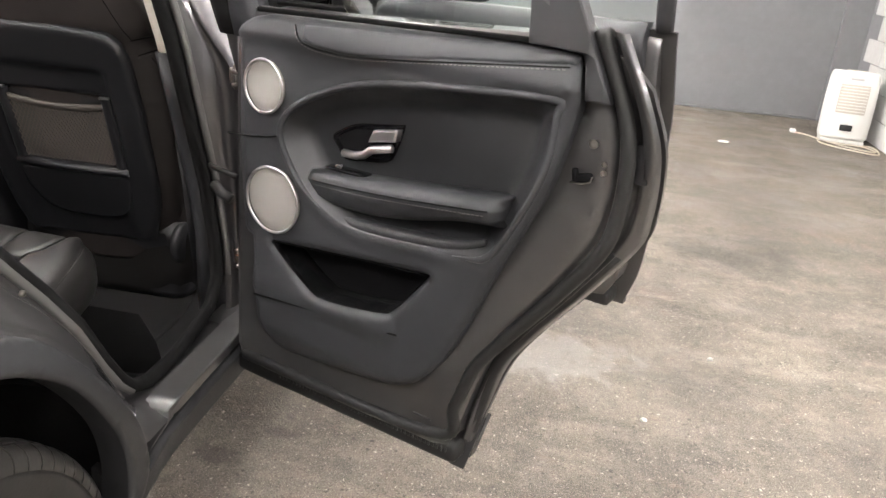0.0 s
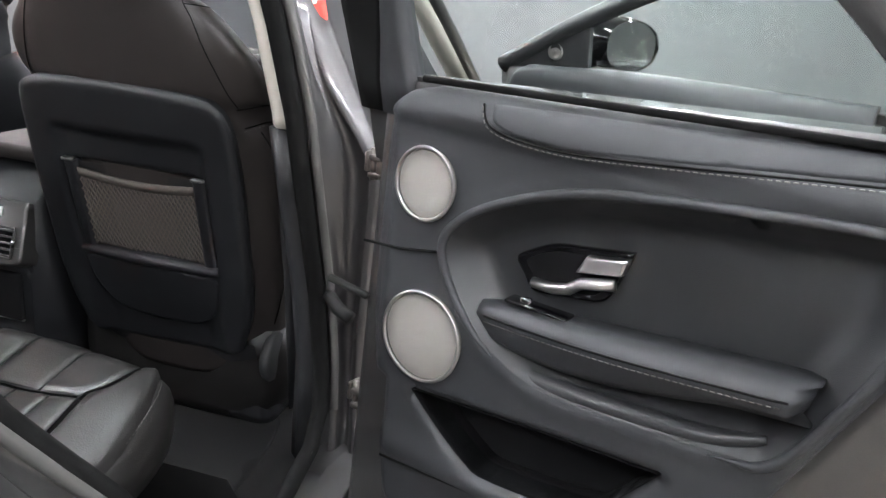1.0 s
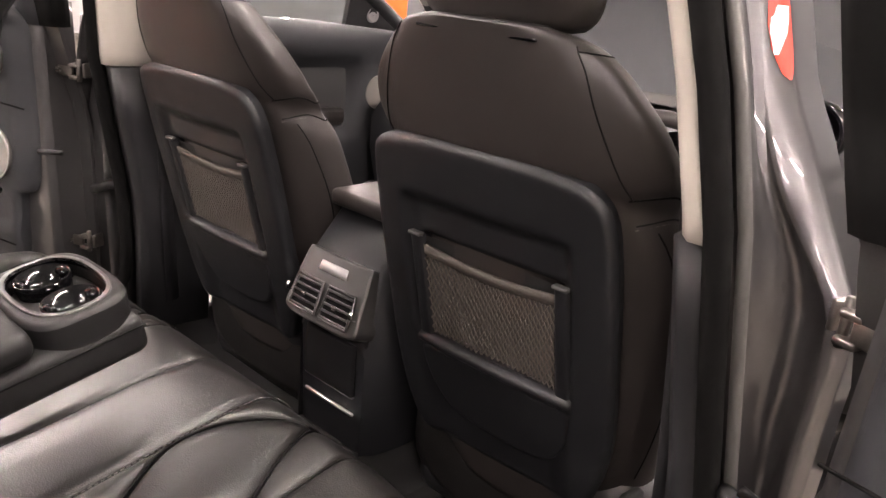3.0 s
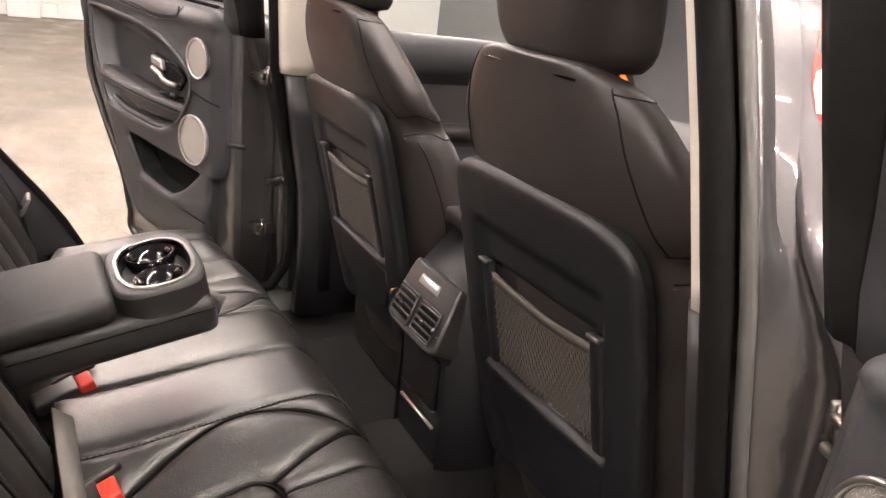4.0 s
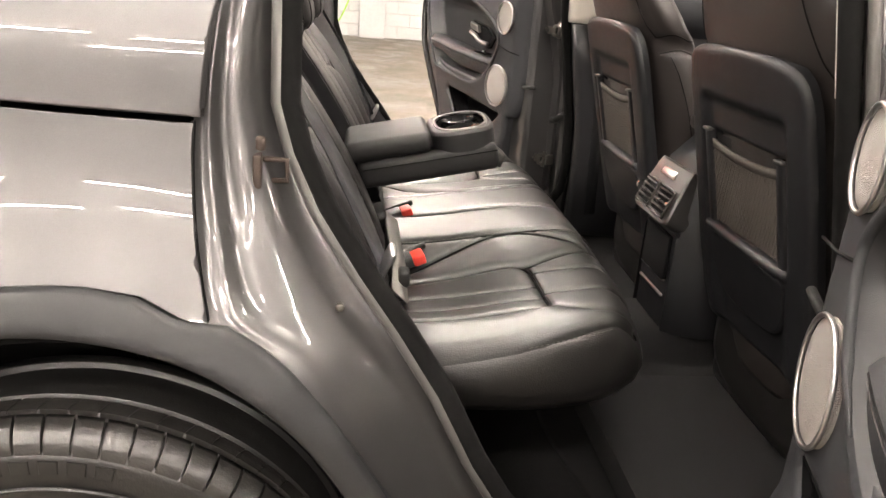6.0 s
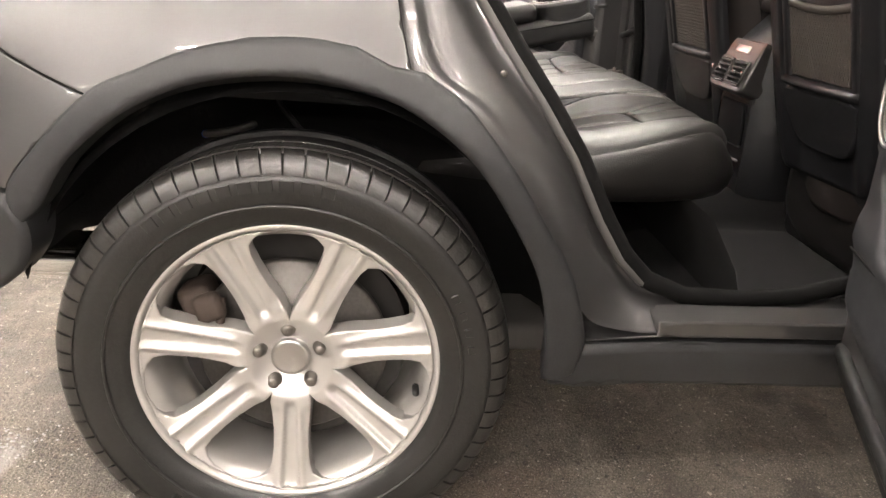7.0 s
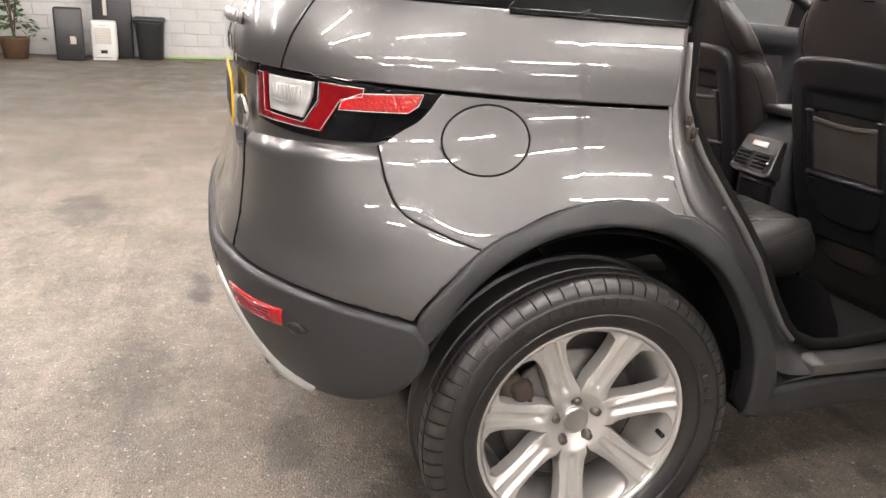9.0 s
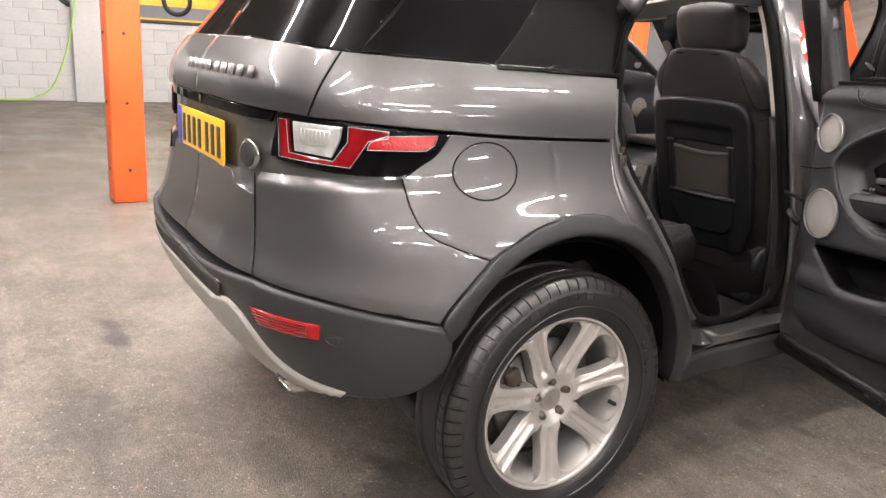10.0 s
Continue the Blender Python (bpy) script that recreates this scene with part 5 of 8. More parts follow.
    for zz in (1.09, 1.075):
        part("screw", disc((0.892, -0.056, zz), 0.005, "y", 10, 0.003), STEEL, door)
    part("label_plate", block((0.045, 0.004, 0.006), (0.585, -0.058, 0.468), 0.002), TRIM_HARD, door)
    # hinges and check strap
    for zz in (1.085, 0.64):
        part("hinge", merge(block((0.050, 0.009, 0.028), (0.028, 0.002, zz), 0.003), block((0.026, 0.022, 0.010), (0.000, 0.006, zz + 0.015), 0.003), block((0.026, 0.022, 0.010), (0.000, 0.006, zz - 0.015), 0.003), block((0.009, 0.032, 0.036), (-0.026, 0.022, zz + 0.004), 0.003), tube([(-0.010, 0.008, zz - 0.025), (-0.010, 0.008, zz + 0.030)], 0.006, 10)), STEEL, door, "bare steel door hinge")
        part("hinge_bolt", lathe([(-0.012, 0.007), (-0.004, 0.007), (-0.004, 0.001)], 6, "y", (0.040, 0.0, zz)), STEEL, door)
    part("check_strap", tube([(-0.02, -0.070, 0.895), (0.06, -0.065, 0.885)], 0.007, 8), RUBBER, door)
    # window frame and glass
    frame_line = spline([(0.06, 1.40), (0.06, 1.48), (0.16, 1.52), (0.40, 1.53), (0.56, 1.50), (0.68, 1.42), (0.86, 1.24)], False)
    tilt = lambda u, z: -0.03 - 0.22 * (z - 1.24)
    part("window_frame", tube([(u, tilt(u, z), z) for u, z in frame_line], 0.028, 8), PAINT_SHADED, door)
    cols = [(z, fr, md, bk, tilt(0, z) - 0.03) for z, fr, md, bk in ((1.19, -0.004, 0.045, 0.125), (1.24, -0.014, 0.042, 0.105), (1.30, -0.024, 0.048, 0.095), (1.36, -0.034, 0.050, 0.086), (1.50, -0.055, 0.042, 0.070))]
    part("front_frame", loft([[(fr, w + 0.03, z), (fr + 0.004, w + 0.004, z), (fr + 0.025, w - 0.002, z), (md - 0.010, w + 0.004, z), (md, w, z), (md, w + 0.05, z), (fr + 0.004, w + 0.05, z)] for z, fr, md, bk, w in cols], caps=True), SEAL, door)
    part("front_corner_trim", loft([[(md, w + 0.012, z), (md + 0.006, w - 0.004, z), (bk - 0.010, w - 0.006, z), (bk, w + 0.002, z), (bk, w + 0.04, z), (md, w + 0.04, z)] for z, fr, md, bk, w in cols], caps=True), TRIM, door)
    part("rear_corner_trim", sheet(spline([(0.738, 1.266, 1), (0.838, 1.262, 1), (0.848, 1.19, 1), (0.892, 1.19, 1), (0.79, 1.40, 1), (0.730, 1.40, 1)], sub=3), flat(-0.078), (), 0.03, 0.004, 0.03), TRIM_HARD, door)
    glass_loop = spline([(0.09, 1.243, 1), (0.86, 1.25, 1), (0.68, 1.42), (0.56, 1.49), (0.40, 1.52), (0.16, 1.51), (0.07, 1.45)], sub=4)
    pane = part("window_pane", sheet(glass_loop, lambda u, z: (u, tilt(u, z) + 0.0, z), (), 0.08, 0.0, 0.004), GLASS, door, "clear side window glass")
    pane.visible_shadow = False
    part("sill_seal", block((0.64, 0.012, 0.010), (0.45, -0.062, 1.262), 0.003, 2, (0, -1.6, 0)), SEAL, door)
    return door


rear_door = build_rear_door(pose(0.90, 1.00, 0, 0, 0, -20.9))
mirror_door = copy_thing(rear_door, pose(-0.90, 1.00, 0, 0, 0, 20.9) @ Matrix.Diagonal((-1, 1, 1, 1)))


def build_front_door(matrix, open_):
    """The front door: plainer, seen mostly through glass."""
    loop = spline([(0.03, 0.40, 1), (1.02, 0.38, 1), (1.06, 0.50), (1.07, 0.9), (1.06, 1.20, 1), (0.5, 1.225), (0.05, 1.20, 1)], sub=6)
    door = part("front_door", sheet(loop, flat(-0.055), (), 0.06, 0.015, 0.08), PAINT_SHADED, car, "open front door, grey paint with black trim" if open_ else "closed front door with black trim inside")
    door.matrix_basis = matrix
    part("outer_skin", sheet(spline([(0.0, 0.335, 1), (1.06, 0.333, 1), (1.10, 0.50), (1.11, 0.9), (1.10, 1.22, 1), (0.5, 1.235), (0.02, 1.20, 1)], sub=6), lambda u, z: (u, 0.045 - 0.09 * smooth(0.9, 1.28, z), z), (), 0.06, 0.0, 0.012), PAINT, door, "grey metallic outer door skin")
    part("outer_cladding", sheet(spline([(0.0, 0.33, 1), (1.06, 0.328, 1), (1.06, 0.43, 1), (0.0, 0.43, 1)], sub=3), lambda u, z: (u, 0.057, z), (), 0.06, 0.0, 0.03), CLAD, door)
    part("lower_flange", block((1.0, 0.09, 0.05), (0.54, 0.0, 0.37), 0.012), RUBBER, door)

    def rel(u, z):
        return -0.05 * smooth(0.0, 0.05, 0.13 - abs(z - 1.0)) * smooth(0.25, 0.32, u) + 0.012 * smooth(1.13, 1.15, z) - 0.03 * smooth(1.20, 1.26, z)
    part("trim_panel", sheet(spline([(0.06, 0.48), (0.07, 1.0), (0.09, 1.17), (0.14, 1.215, 1), (0.5, 1.235), (1.02, 1.24, 1), (1.03, 1.0), (0.99, 0.6), (0.9, 0.47), (0.4, 0.45)]), flat(-0.092), (), 0.05, 0.015, 0.05, fine=0.03, relief=rel), TRIM, door, "black soft-touch door trim panel")
    part("armrest", tube([(0.35, -0.09, 0.95), (0.6, -0.115, 0.965), (0.95, -0.10, 0.985)], 0.028, 10), LEATHER_SOFT, door)
    part("speaker", sheet([(0.20 + 0.085 * math.cos(k * math.tau / 36), 0.64 + 0.085 * math.sin(k * math.tau / 36)) for k in range(36)], flat(-0.096), (), 0.03, 0.003, 0.01), MESH_METAL, door, "round metal mesh speaker grille")
    part("upper_speaker", sheet([(0.19 + 0.055 * math.cos(k * math.tau / 36), 1.02 + 0.055 * math.sin(k * math.tau / 36)) for k in range(36)], flat(-0.096), (), 0.03, 0.003, 0.01), MESH_METAL, door, "round metal mesh speaker grille")
    tilt = lambda z: -0.03 - 0.22 * (z - 1.22)
    line = spline([(0.02, 1.20), (0.30, 1.36), (0.58, 1.48), (0.85, 1.51), (1.03, 1.50), (1.06, 1.22)], False)
    part("window_frame", tube([(u, tilt(z), z) for u, z in line], 0.026, 8), TRIM_HARD, door)
    pane = part("window_pane", sheet(spline([(0.10, 1.22, 1), (0.32, 1.355), (0.58, 1.47), (0.85, 1.50), (1.02, 1.49, 1), (1.05, 1.23, 1)], sub=4), lambda u, z: (u, tilt(z), z), (), 0.1, 0.0, 0.004), GLASS, door, "clear side window glass")
    pane.visible_shadow = False
    part("mirror_sail", sheet(spline([(0.03, 1.20, 1), (0.30, 1.215, 1), (0.30, 1.345, 1), (0.20, 1.30)], sub=3), lambda u, z: (u, tilt(z) - 0.012, z), (), 0.04, 0.004, 0.02), TRIM_HARD, door)
    part("tweeter", lathe([(-0.062, 0.024), (-0.070, 0.022), (-0.066, 0.016), (-0.070, 0.001)], 24, "y", (0.20, 0.015, 1.258)), SATIN, door, "small round tweeter")
    # door mirror
    if open_:
        rings = []
        for k in range(15):
            q = -1 + 2 * k / 14
            r = math.sqrt(max(1 - abs(q) ** 2.6, 0.001))
            rings.append([(0.265 + 0.130 * q, 0.205 + 0.085 * r * math.cos(a), 1.290 + 0.080 * r * math.sin(a)) for a in [j * math.tau / 24 for j in range(24)]])
        mir = part("door_mirror", loft(rings, caps=True), GLOSS, door, "gloss black door mirror")
        part("mirror_glass", sheet([(0.068 * math.cos(k * math.tau / 36), 0.070 * math.copysign(abs(math.sin(k * math.tau / 36)) ** 0.8, math.sin(k * math.tau / 36))) for k in range(36)],
                                   lambda h, z: (0.350 + 0.80 * h, 0.112 + 0.60 * h, 1.290 + z), (), 0.02, 0.0, 0.004), CHROME, mir)
        part("mirror_arm", tube([(0.20, 0.0, 1.215), (0.22, 0.14, 1.225)], 0.024, 8), GLOSS, mir)
    return door


build_front_door(pose(0.90, 2.12, 0, 0, 0, -22.0), True)
build_front_door(pose(-0.875, 2.12, 0, 0, 0, 88) @ Matrix.Diagonal((-1, 1, 1, 1)), False)


# ---- cabin ----
def seat_loop(half_w, depth, n=28, power=3.2):
    out = []
    for k in range(n):
        a = k * math.tau / n
        c, s = math.cos(a), math.sin(a)
        r = (abs(c) ** power + abs(s) ** power) ** (-1 / power)
        out.append((half_w * r * c, depth * r * s))
    return out


def back_y(z):
    """The rear face of a front seat's back by height."""
    return 1.045 - 0.26 * (z - 0.98) + 0.03 * max(z - 1.12, 0)


def build_front_seat(matrix):
    WIDE = [(0.50, 0.12), (0.53, 0.195), (0.57, 0.226), (0.66, 0.250), (0.80, 0.270), (0.95, 0.282), (1.05, 0.274), (1.085, 0.264), (1.112, 0.252), (1.132, 0.255), (1.150, 0.262), (1.175, 0.262), (1.22, 0.250), (1.27, 0.216), (1.305, 0.180), (1.325, 0.145), (1.335, 0.10)]
    DEEP = [(0.50, 0.03), (0.53, 0.06), (0.57, 0.085), (0.80, 0.085), (1.05, 0.075), (1.17, 0.066), (1.27, 0.054), (1.32, 0.042), (1.335, 0.025)]
    def inset(z):
        """Below the shoulder the cover lies deeper, behind the hard shell."""
        return 0.010 + 0.010 * smooth(1.165, 1.125, z)
    SEAM = [(1.09, 0.226), (1.131, 0.217), (1.15, 0.212), (1.20, 0.196), (1.25, 0.178), (1.29, 0.164), (1.318, 0.148), (1.34, 0.14)]
    def crease(x, z):
        """The cover steps in outside its upright seam, and dips in the band below the shoulder."""
        out = abs(x) - interp(SEAM, z)
        return (0.007 * smooth(-0.002, 0.010, out) * (1 - 0.55 * smooth(0.010, 0.07, out)) + 0.003 * smooth(-0.020, -0.002, out) * smooth(0.004, -0.002, out)) * smooth(1.10, 1.14, z) * smooth(1.335, 1.31, z) + 0.006 * smooth(1.134, 1.124, z) * smooth(1.088, 1.098, z) * smooth(-0.01, 0.01, out)
    rings = []
    for k in range(90):
        z = 0.50 + 0.835 * (1 - (1 - k / 89) ** 1.25)
        w, d = interp(WIDE, z), interp(DEEP, z)
        rings.append([(x, back_y(z) + inset(z) + d + y + 0.05 * (x / 0.27) ** 2 * smooth(1.28, 1.05, z) + (crease(x, z) if y < 0.3 * d else 0.0), z) for x, y in seat_loop(w, d, 96, 2.8)])
    seat = part("front_seat", loft(rings, caps=True), LEATHER_SOFT, car, "black leather front seat with a netted map pocket")
    seat.matrix_basis = matrix
    fn = lambda x, z: (x, back_y(z) + 0.012 * (x / 0.23) ** 2 + 0.5 * max(abs(x) - 0.19, 0) ** 1.5, z)
    shell_loop = spline([(-0.228, 1.11), (-0.20, 1.142), (-0.12, 1.154), (0.0, 1.158), (0.12, 1.154), (0.19, 1.140), (0.221, 1.10), (0.230, 1.0), (0.230, 0.85), (0.226, 0.72), (0.20, 0.62), (0.15, 0.575), (-0.15, 0.565), (-0.205, 0.61), (-0.234, 0.72), (-0.238, 0.85), (-0.238, 1.0)], sub=5)
    net_hole = spline([(-0.132, 0.985, 1), (0.140, 0.985, 1), (0.142, 0.80, 1), (-0.130, 0.80, 1)], sub=8)

    def dent(x, z):
        a = smooth(0.0, 0.026, 0.170 - abs(x)) * smooth(0.0, 0.026, z - 0.785) * smooth(0.0, 0.026, 1.068 - z)
        low = smooth(0.0, 0.10, 0.79 - z) * smooth(0.0, 0.05, 0.15 - abs(x) * 0.9)
        return -0.016 * a - 0.016 * low
    part("seat_shell", sheet(shell_loop, fn, [net_hole], 0.025, 0.012, 0.016, fine=0.010, relief=dent), SHELL, seat, "hard black plastic seat back shell")
    part("pocket_back", sheet(net_hole, lambda x, z: (x, back_y(z) + 0.024, z), (), 0.05, 0.0, 0.0), BLACK, seat)
    bm = bmesh.new()
    nx, nz = 26, 17
    for i in range(nx):
        for j in range(nz):
            x = -0.130 + 0.272 * (i + (0.5 if j % 2 else 0)) / nx
            z = 0.805 + 0.150 * j / (nz - 1)
            sag = 0.010 * math.sin(math.pi * (i + 0.5) / nx)
            y = back_y(z) + 0.010 + sag * 0.4 - 0.006 * math.exp(-(((x + 0.03) / 0.03) ** 2)) * smooth(0.88, 0.82, z)
            for dx in (-0.0052, 0.0052):
                if j < nz - 1 and -0.134 < x + dx < 0.146:
                    a, b = Vector((x, y, z)), Vector((x + dx, y, z + 0.150 / (nz - 1)))
                    n = (b - a).cross(Vector((0, 1, 0))).normalized() * 0.0011
                    vs = [bm.verts.new(p) for p in (a - n, a + n, b + n, b - n)]
                    bm.faces.new(vs)
                    vs2 = [bm.verts.new(p + Vector((0, 0.0016, 0))) for p in (a - n, a + n, b + n, b - n)]
                    bm.faces.new(vs2)
                    for q in range(4):
                        bm.faces.new([vs[q], vs[(q + 1) % 4], vs2[(q + 1) % 4], vs2[q]])
    part("net", bm, NET, seat, "grey elastic pocket net", smooth=False)
    part("net_band", loft([[(x, back_y(z) + 0.010 + 0.005 * math.sin(math.pi * (x + 0.13) / 0.272), z - 0.012 * math.sin(math.pi * (x + 0.13) / 0.272)) for z in (0.958, 0.975)] + [(x, back_y(0.966) + 0.014 + 0.005 * math.sin(math.pi * (x + 0.13) / 0.272), z - 0.012 * math.sin(math.pi * (x + 0.13) / 0.272)) for z in (0.975, 0.958)] for x in [-0.13 + 0.272 * k / 16 for k in range(17)]], caps=True), NET, seat)
    for x in (-0.138, 0.146):
        part("net_rail", loft([[(x + dx, back_y(z) + 0.016 - h, z) for dx, h in ((-0.015, 0.0), (-0.011, 0.009), (-0.008, 0.011), (0.008, 0.011), (0.011, 0.009), (0.015, 0.0))] for z in (0.992, 0.986, 0.90, 0.80)], closed=False), SHELL, seat)
        part("net_clip", block((0.026, 0.014, 0.006), (x, back_y(0.990) + 0.008, 0.991), 0.002), GUNMETAL, seat)
    part("pocket_lip", loft([[(x, back_y(0.79) + dy + 0.03 * x * x, 0.79 + dz - 0.004 * math.cos(x * 9)) for dy, dz in ((0.018, 0.016), (0.006, 0.013), (-0.003, 0.006), (-0.004, -0.001), (0.002, -0.008), (0.016, -0.012))] for x in [-0.150 + 0.314 * k / 14 for k in range(15)]], caps=True), SHELL, seat)
    part("pocket_front", sheet(spline([(-0.152, 0.778, 1), (0.164, 0.778, 1), (0.150, 0.70), (0.112, 0.655), (0.03, 0.645), (-0.06, 0.650), (-0.105, 0.67), (-0.140, 0.72)], sub=4), lambda x, z: (x, back_y(z) + 0.002 + 0.03 * x * x, z), (), 0.03, 0.006, 0.02), SHELL, seat)
    part("back_flap", loft([[(x, y + 0.02 * (x / 0.2) ** 2, z) for x in (-0.205, -0.19, -0.1, 0.0, 0.1, 0.19, 0.205)] for y, z in ((back_y(0.60) + 0.02, 0.60), (back_y(0.56) + 0.03, 0.55), (1.215, 0.49), (1.24, 0.44), (1.27, 0.42))], closed=False), TRIM_HARD, seat, "dark fabric flap under the seat back")
    part("hinge_cover", lathe([(-0.012, 0.055), (0.0, 0.060), (0.010, 0.052), (0.014, 0.03), (0.015, 0.001)], 28, "x", (0.232, 1.235, 0.56)), TRIM_HARD, seat)
    # shoulder seams, laid on the cover
    def cover(a, z, lift=0.0):
        """A place on the seat's cover: angle round it and height."""
        w, d = interp(WIDE, z), interp(DEEP, z)
        c, q = math.cos(a), math.sin(a)
        r = (abs(c) ** 2.8 + abs(q) ** 2.8) ** (-1 / 2.8)
        x = (w + lift) * r * c
        return (x, back_y(z) + inset(z) + d + (d + lift) * r * q + 0.05 * (x / 0.27) ** 2 * smooth(1.28, 1.05, z) + (crease(x, z) if r * q < 0.3 else 0.0), z)
    def angle_at(x, z):
        """The angle at which the cover's rear face lies at x."""
        w = interp(WIDE, z)
        f = min(abs(x) / w, 0.995)
        return -math.atan2((1 - f ** 2.8) ** (1 / 2.8), f)
    for s in (1, -1):
        turn = (lambda a: a) if s > 0 else (lambda a: math.pi - a)
        edge_run = [cover(turn(angle_at(interp(SEAM, z) + 0.001, z)), z, 0.0004) for z in [1.318 - 0.187 * k / 30 for k in range(31)]]
        part("rear_seam", tube(edge_run, 0.0012, 5), SEAL, seat)
        top_run = [cover(turn(angle_at(interp(SEAM, 1.312) + 0.001, 1.312) + radians(52) * k / 20), 1.312 - 0.004 * k / 20, 0.0004) for k in range(21)]
        part("shoulder_seam", tube(top_run, 0.0011, 5), SEAL, seat)
        part("shoulder_stitching", stitches([(x, y, z - 0.005) for x, y, z in top_run], 0.004, 0.004, 0.0006), STITCH, seat)
        for z0, far in ((1.131, 70), (1.096, 70)):
            a0 = angle_at(interp(SEAM, z0) - 0.004, z0)
            run = [cover(turn(a0 + radians(far) * k / 24), z0 + 0.012 * math.sin(math.pi * min(k / 16, 1.0)), 0.0006) for k in range(25)]
            part("bolster_seam", tube(run, 0.0013, 5), SEAL, seat)
            part("bolster_stitching", stitches([(x, y, z - 0.006 if z0 < 1.1 else z + 0.006) for x, y, z in run], 0.005, 0.004, 0.0007), STITCH, seat)
        part("side_seam", tube([cover(turn(radians(-30 + 8 * math.sin(math.pi * k / 24))), 1.09 - 0.45 * k / 24, 0.0006) for k in range(25)], 0.0014, 5), SEAL, seat)
    # headrest
    rings = []
    for k in range(15):
        s = -1 + 2 * k / 14
        r = (1 - abs(s) ** 4) ** 0.25 if abs(s) < 1 else 0.05
        rings.append([(x * (0.97 + 0.05 * s), back_y(1.30) + 0.066 + y - 0.018 * s, 1.408 + 0.090 * s) for x, y in seat_loop(0.150 * max(r, 0.3), 0.058 * max(r, 0.3), 28, 3.0)])
    part("headrest", loft(rings, caps=True), LEATHER_SOFT, seat, "black leather headrest")
    part("headrest_base", block((0.205, 0.06, 0.03), (0, back_y(1.30) + 0.050, 1.322), 0.008), BLACK, seat)
    part("headrest_slot_trim", block((0.205, 0.006, 0.004), (0, back_y(1.31) + 0.012, 1.3185), 0.002), GLOSS, seat)
    # cushion
    rings = []
    for y, hw, top in ((1.20, 0.20, 0.56), (1.22, 0.25, 0.60), (1.28, 0.27, 0.62), (1.45, 0.275, 0.64), (1.60, 0.265, 0.65), (1.66, 0.24, 0.62), (1.68, 0.2, 0.58)):
        rings.append([(x, y, 0.55 + z * (top - 0.46) / 0.1 - 0.03) for x, z in seat_loop(hw, 0.1)])
    part("seat_cushion", loft(rings, caps=True), LEATHER, seat)
    part("seat_side", block((0.48, 0.42, 0.16), (0, 1.42, 0.45), 0.04), TRIM_HARD, seat)
    for x in (-0.20, 0.20):
        part("seat_rail", block((0.05, 0.62, 0.03), (x, 1.36, 0.365), 0.008), BLACK, seat)
    return seat


driver = build_front_seat(pose(0.388, 0, 0))
copy_thing(driver, pose(-0.388, 0, 0))

# rear bench
def bench_fn(x, y):
    """The cushion's top by place: it rises to the front, dips at the two seats and falls over the front lip."""
    lip = max(y - 0.80, 0)
    seat_dip = -0.020 * math.exp(-(((abs(x) - 0.36) / 0.17) ** 4)) * smooth(0.92, 0.70, y)
    near = smooth(0.55, 0.885, y)
    pull = 0.045 * smooth(0.36, 0.68, abs(x)) * near
    return (x * (1 - 0.035 * near * smooth(0.50, 0.68, abs(x))), y - 1.2 * lip**2 - pull, 0.690 + 0.045 * smooth(0.42, 0.80, y) - 9.0 * lip**2 + seat_dip)


def cushion_piece(name, loop, puff, mat=None):
    return part(name, sheet(loop, bench_fn, (), 0.018, 0.016 if name == "bolster_panel" else 0.0025, 0.06 if name == "bolster_panel" else 0.03, puff=puff, fine=0.016), mat or LEATHER, bench)


bench = part("rear_bench", loft([[(x * f, y, z) for x, y, z in ((-0.66, 0.30, 0.50), (-0.69, 0.60, 0.50), (-0.66, 0.84, 0.54), (-0.50, 0.885, 0.57), (0.0, 0.875, 0.57), (0.50, 0.885, 0.57), (0.66, 0.84, 0.54), (0.69, 0.60, 0.50), (0.66, 0.30, 0.50))]
                                 if z0 is None else [(x * f, y + dy, z0) for x, y in ((-0.66, 0.30), (-0.69, 0.60), (-0.670, 0.872), (-0.53, 0.915), (0.0, 0.905), (0.53, 0.915), (0.670, 0.872), (0.69, 0.60), (0.66, 0.30))]
                                 for z0, f, dy in ((0.590, 0.86, -0.12), (0.60, 0.88, -0.11), (0.62, 0.90, -0.10), (0.64, 0.90, -0.10), (0.655, 0.89, -0.11), (0.660, 0.88, -0.12))], caps=True), LEATHER, car, "black leather rear bench with its centre armrest folded down")
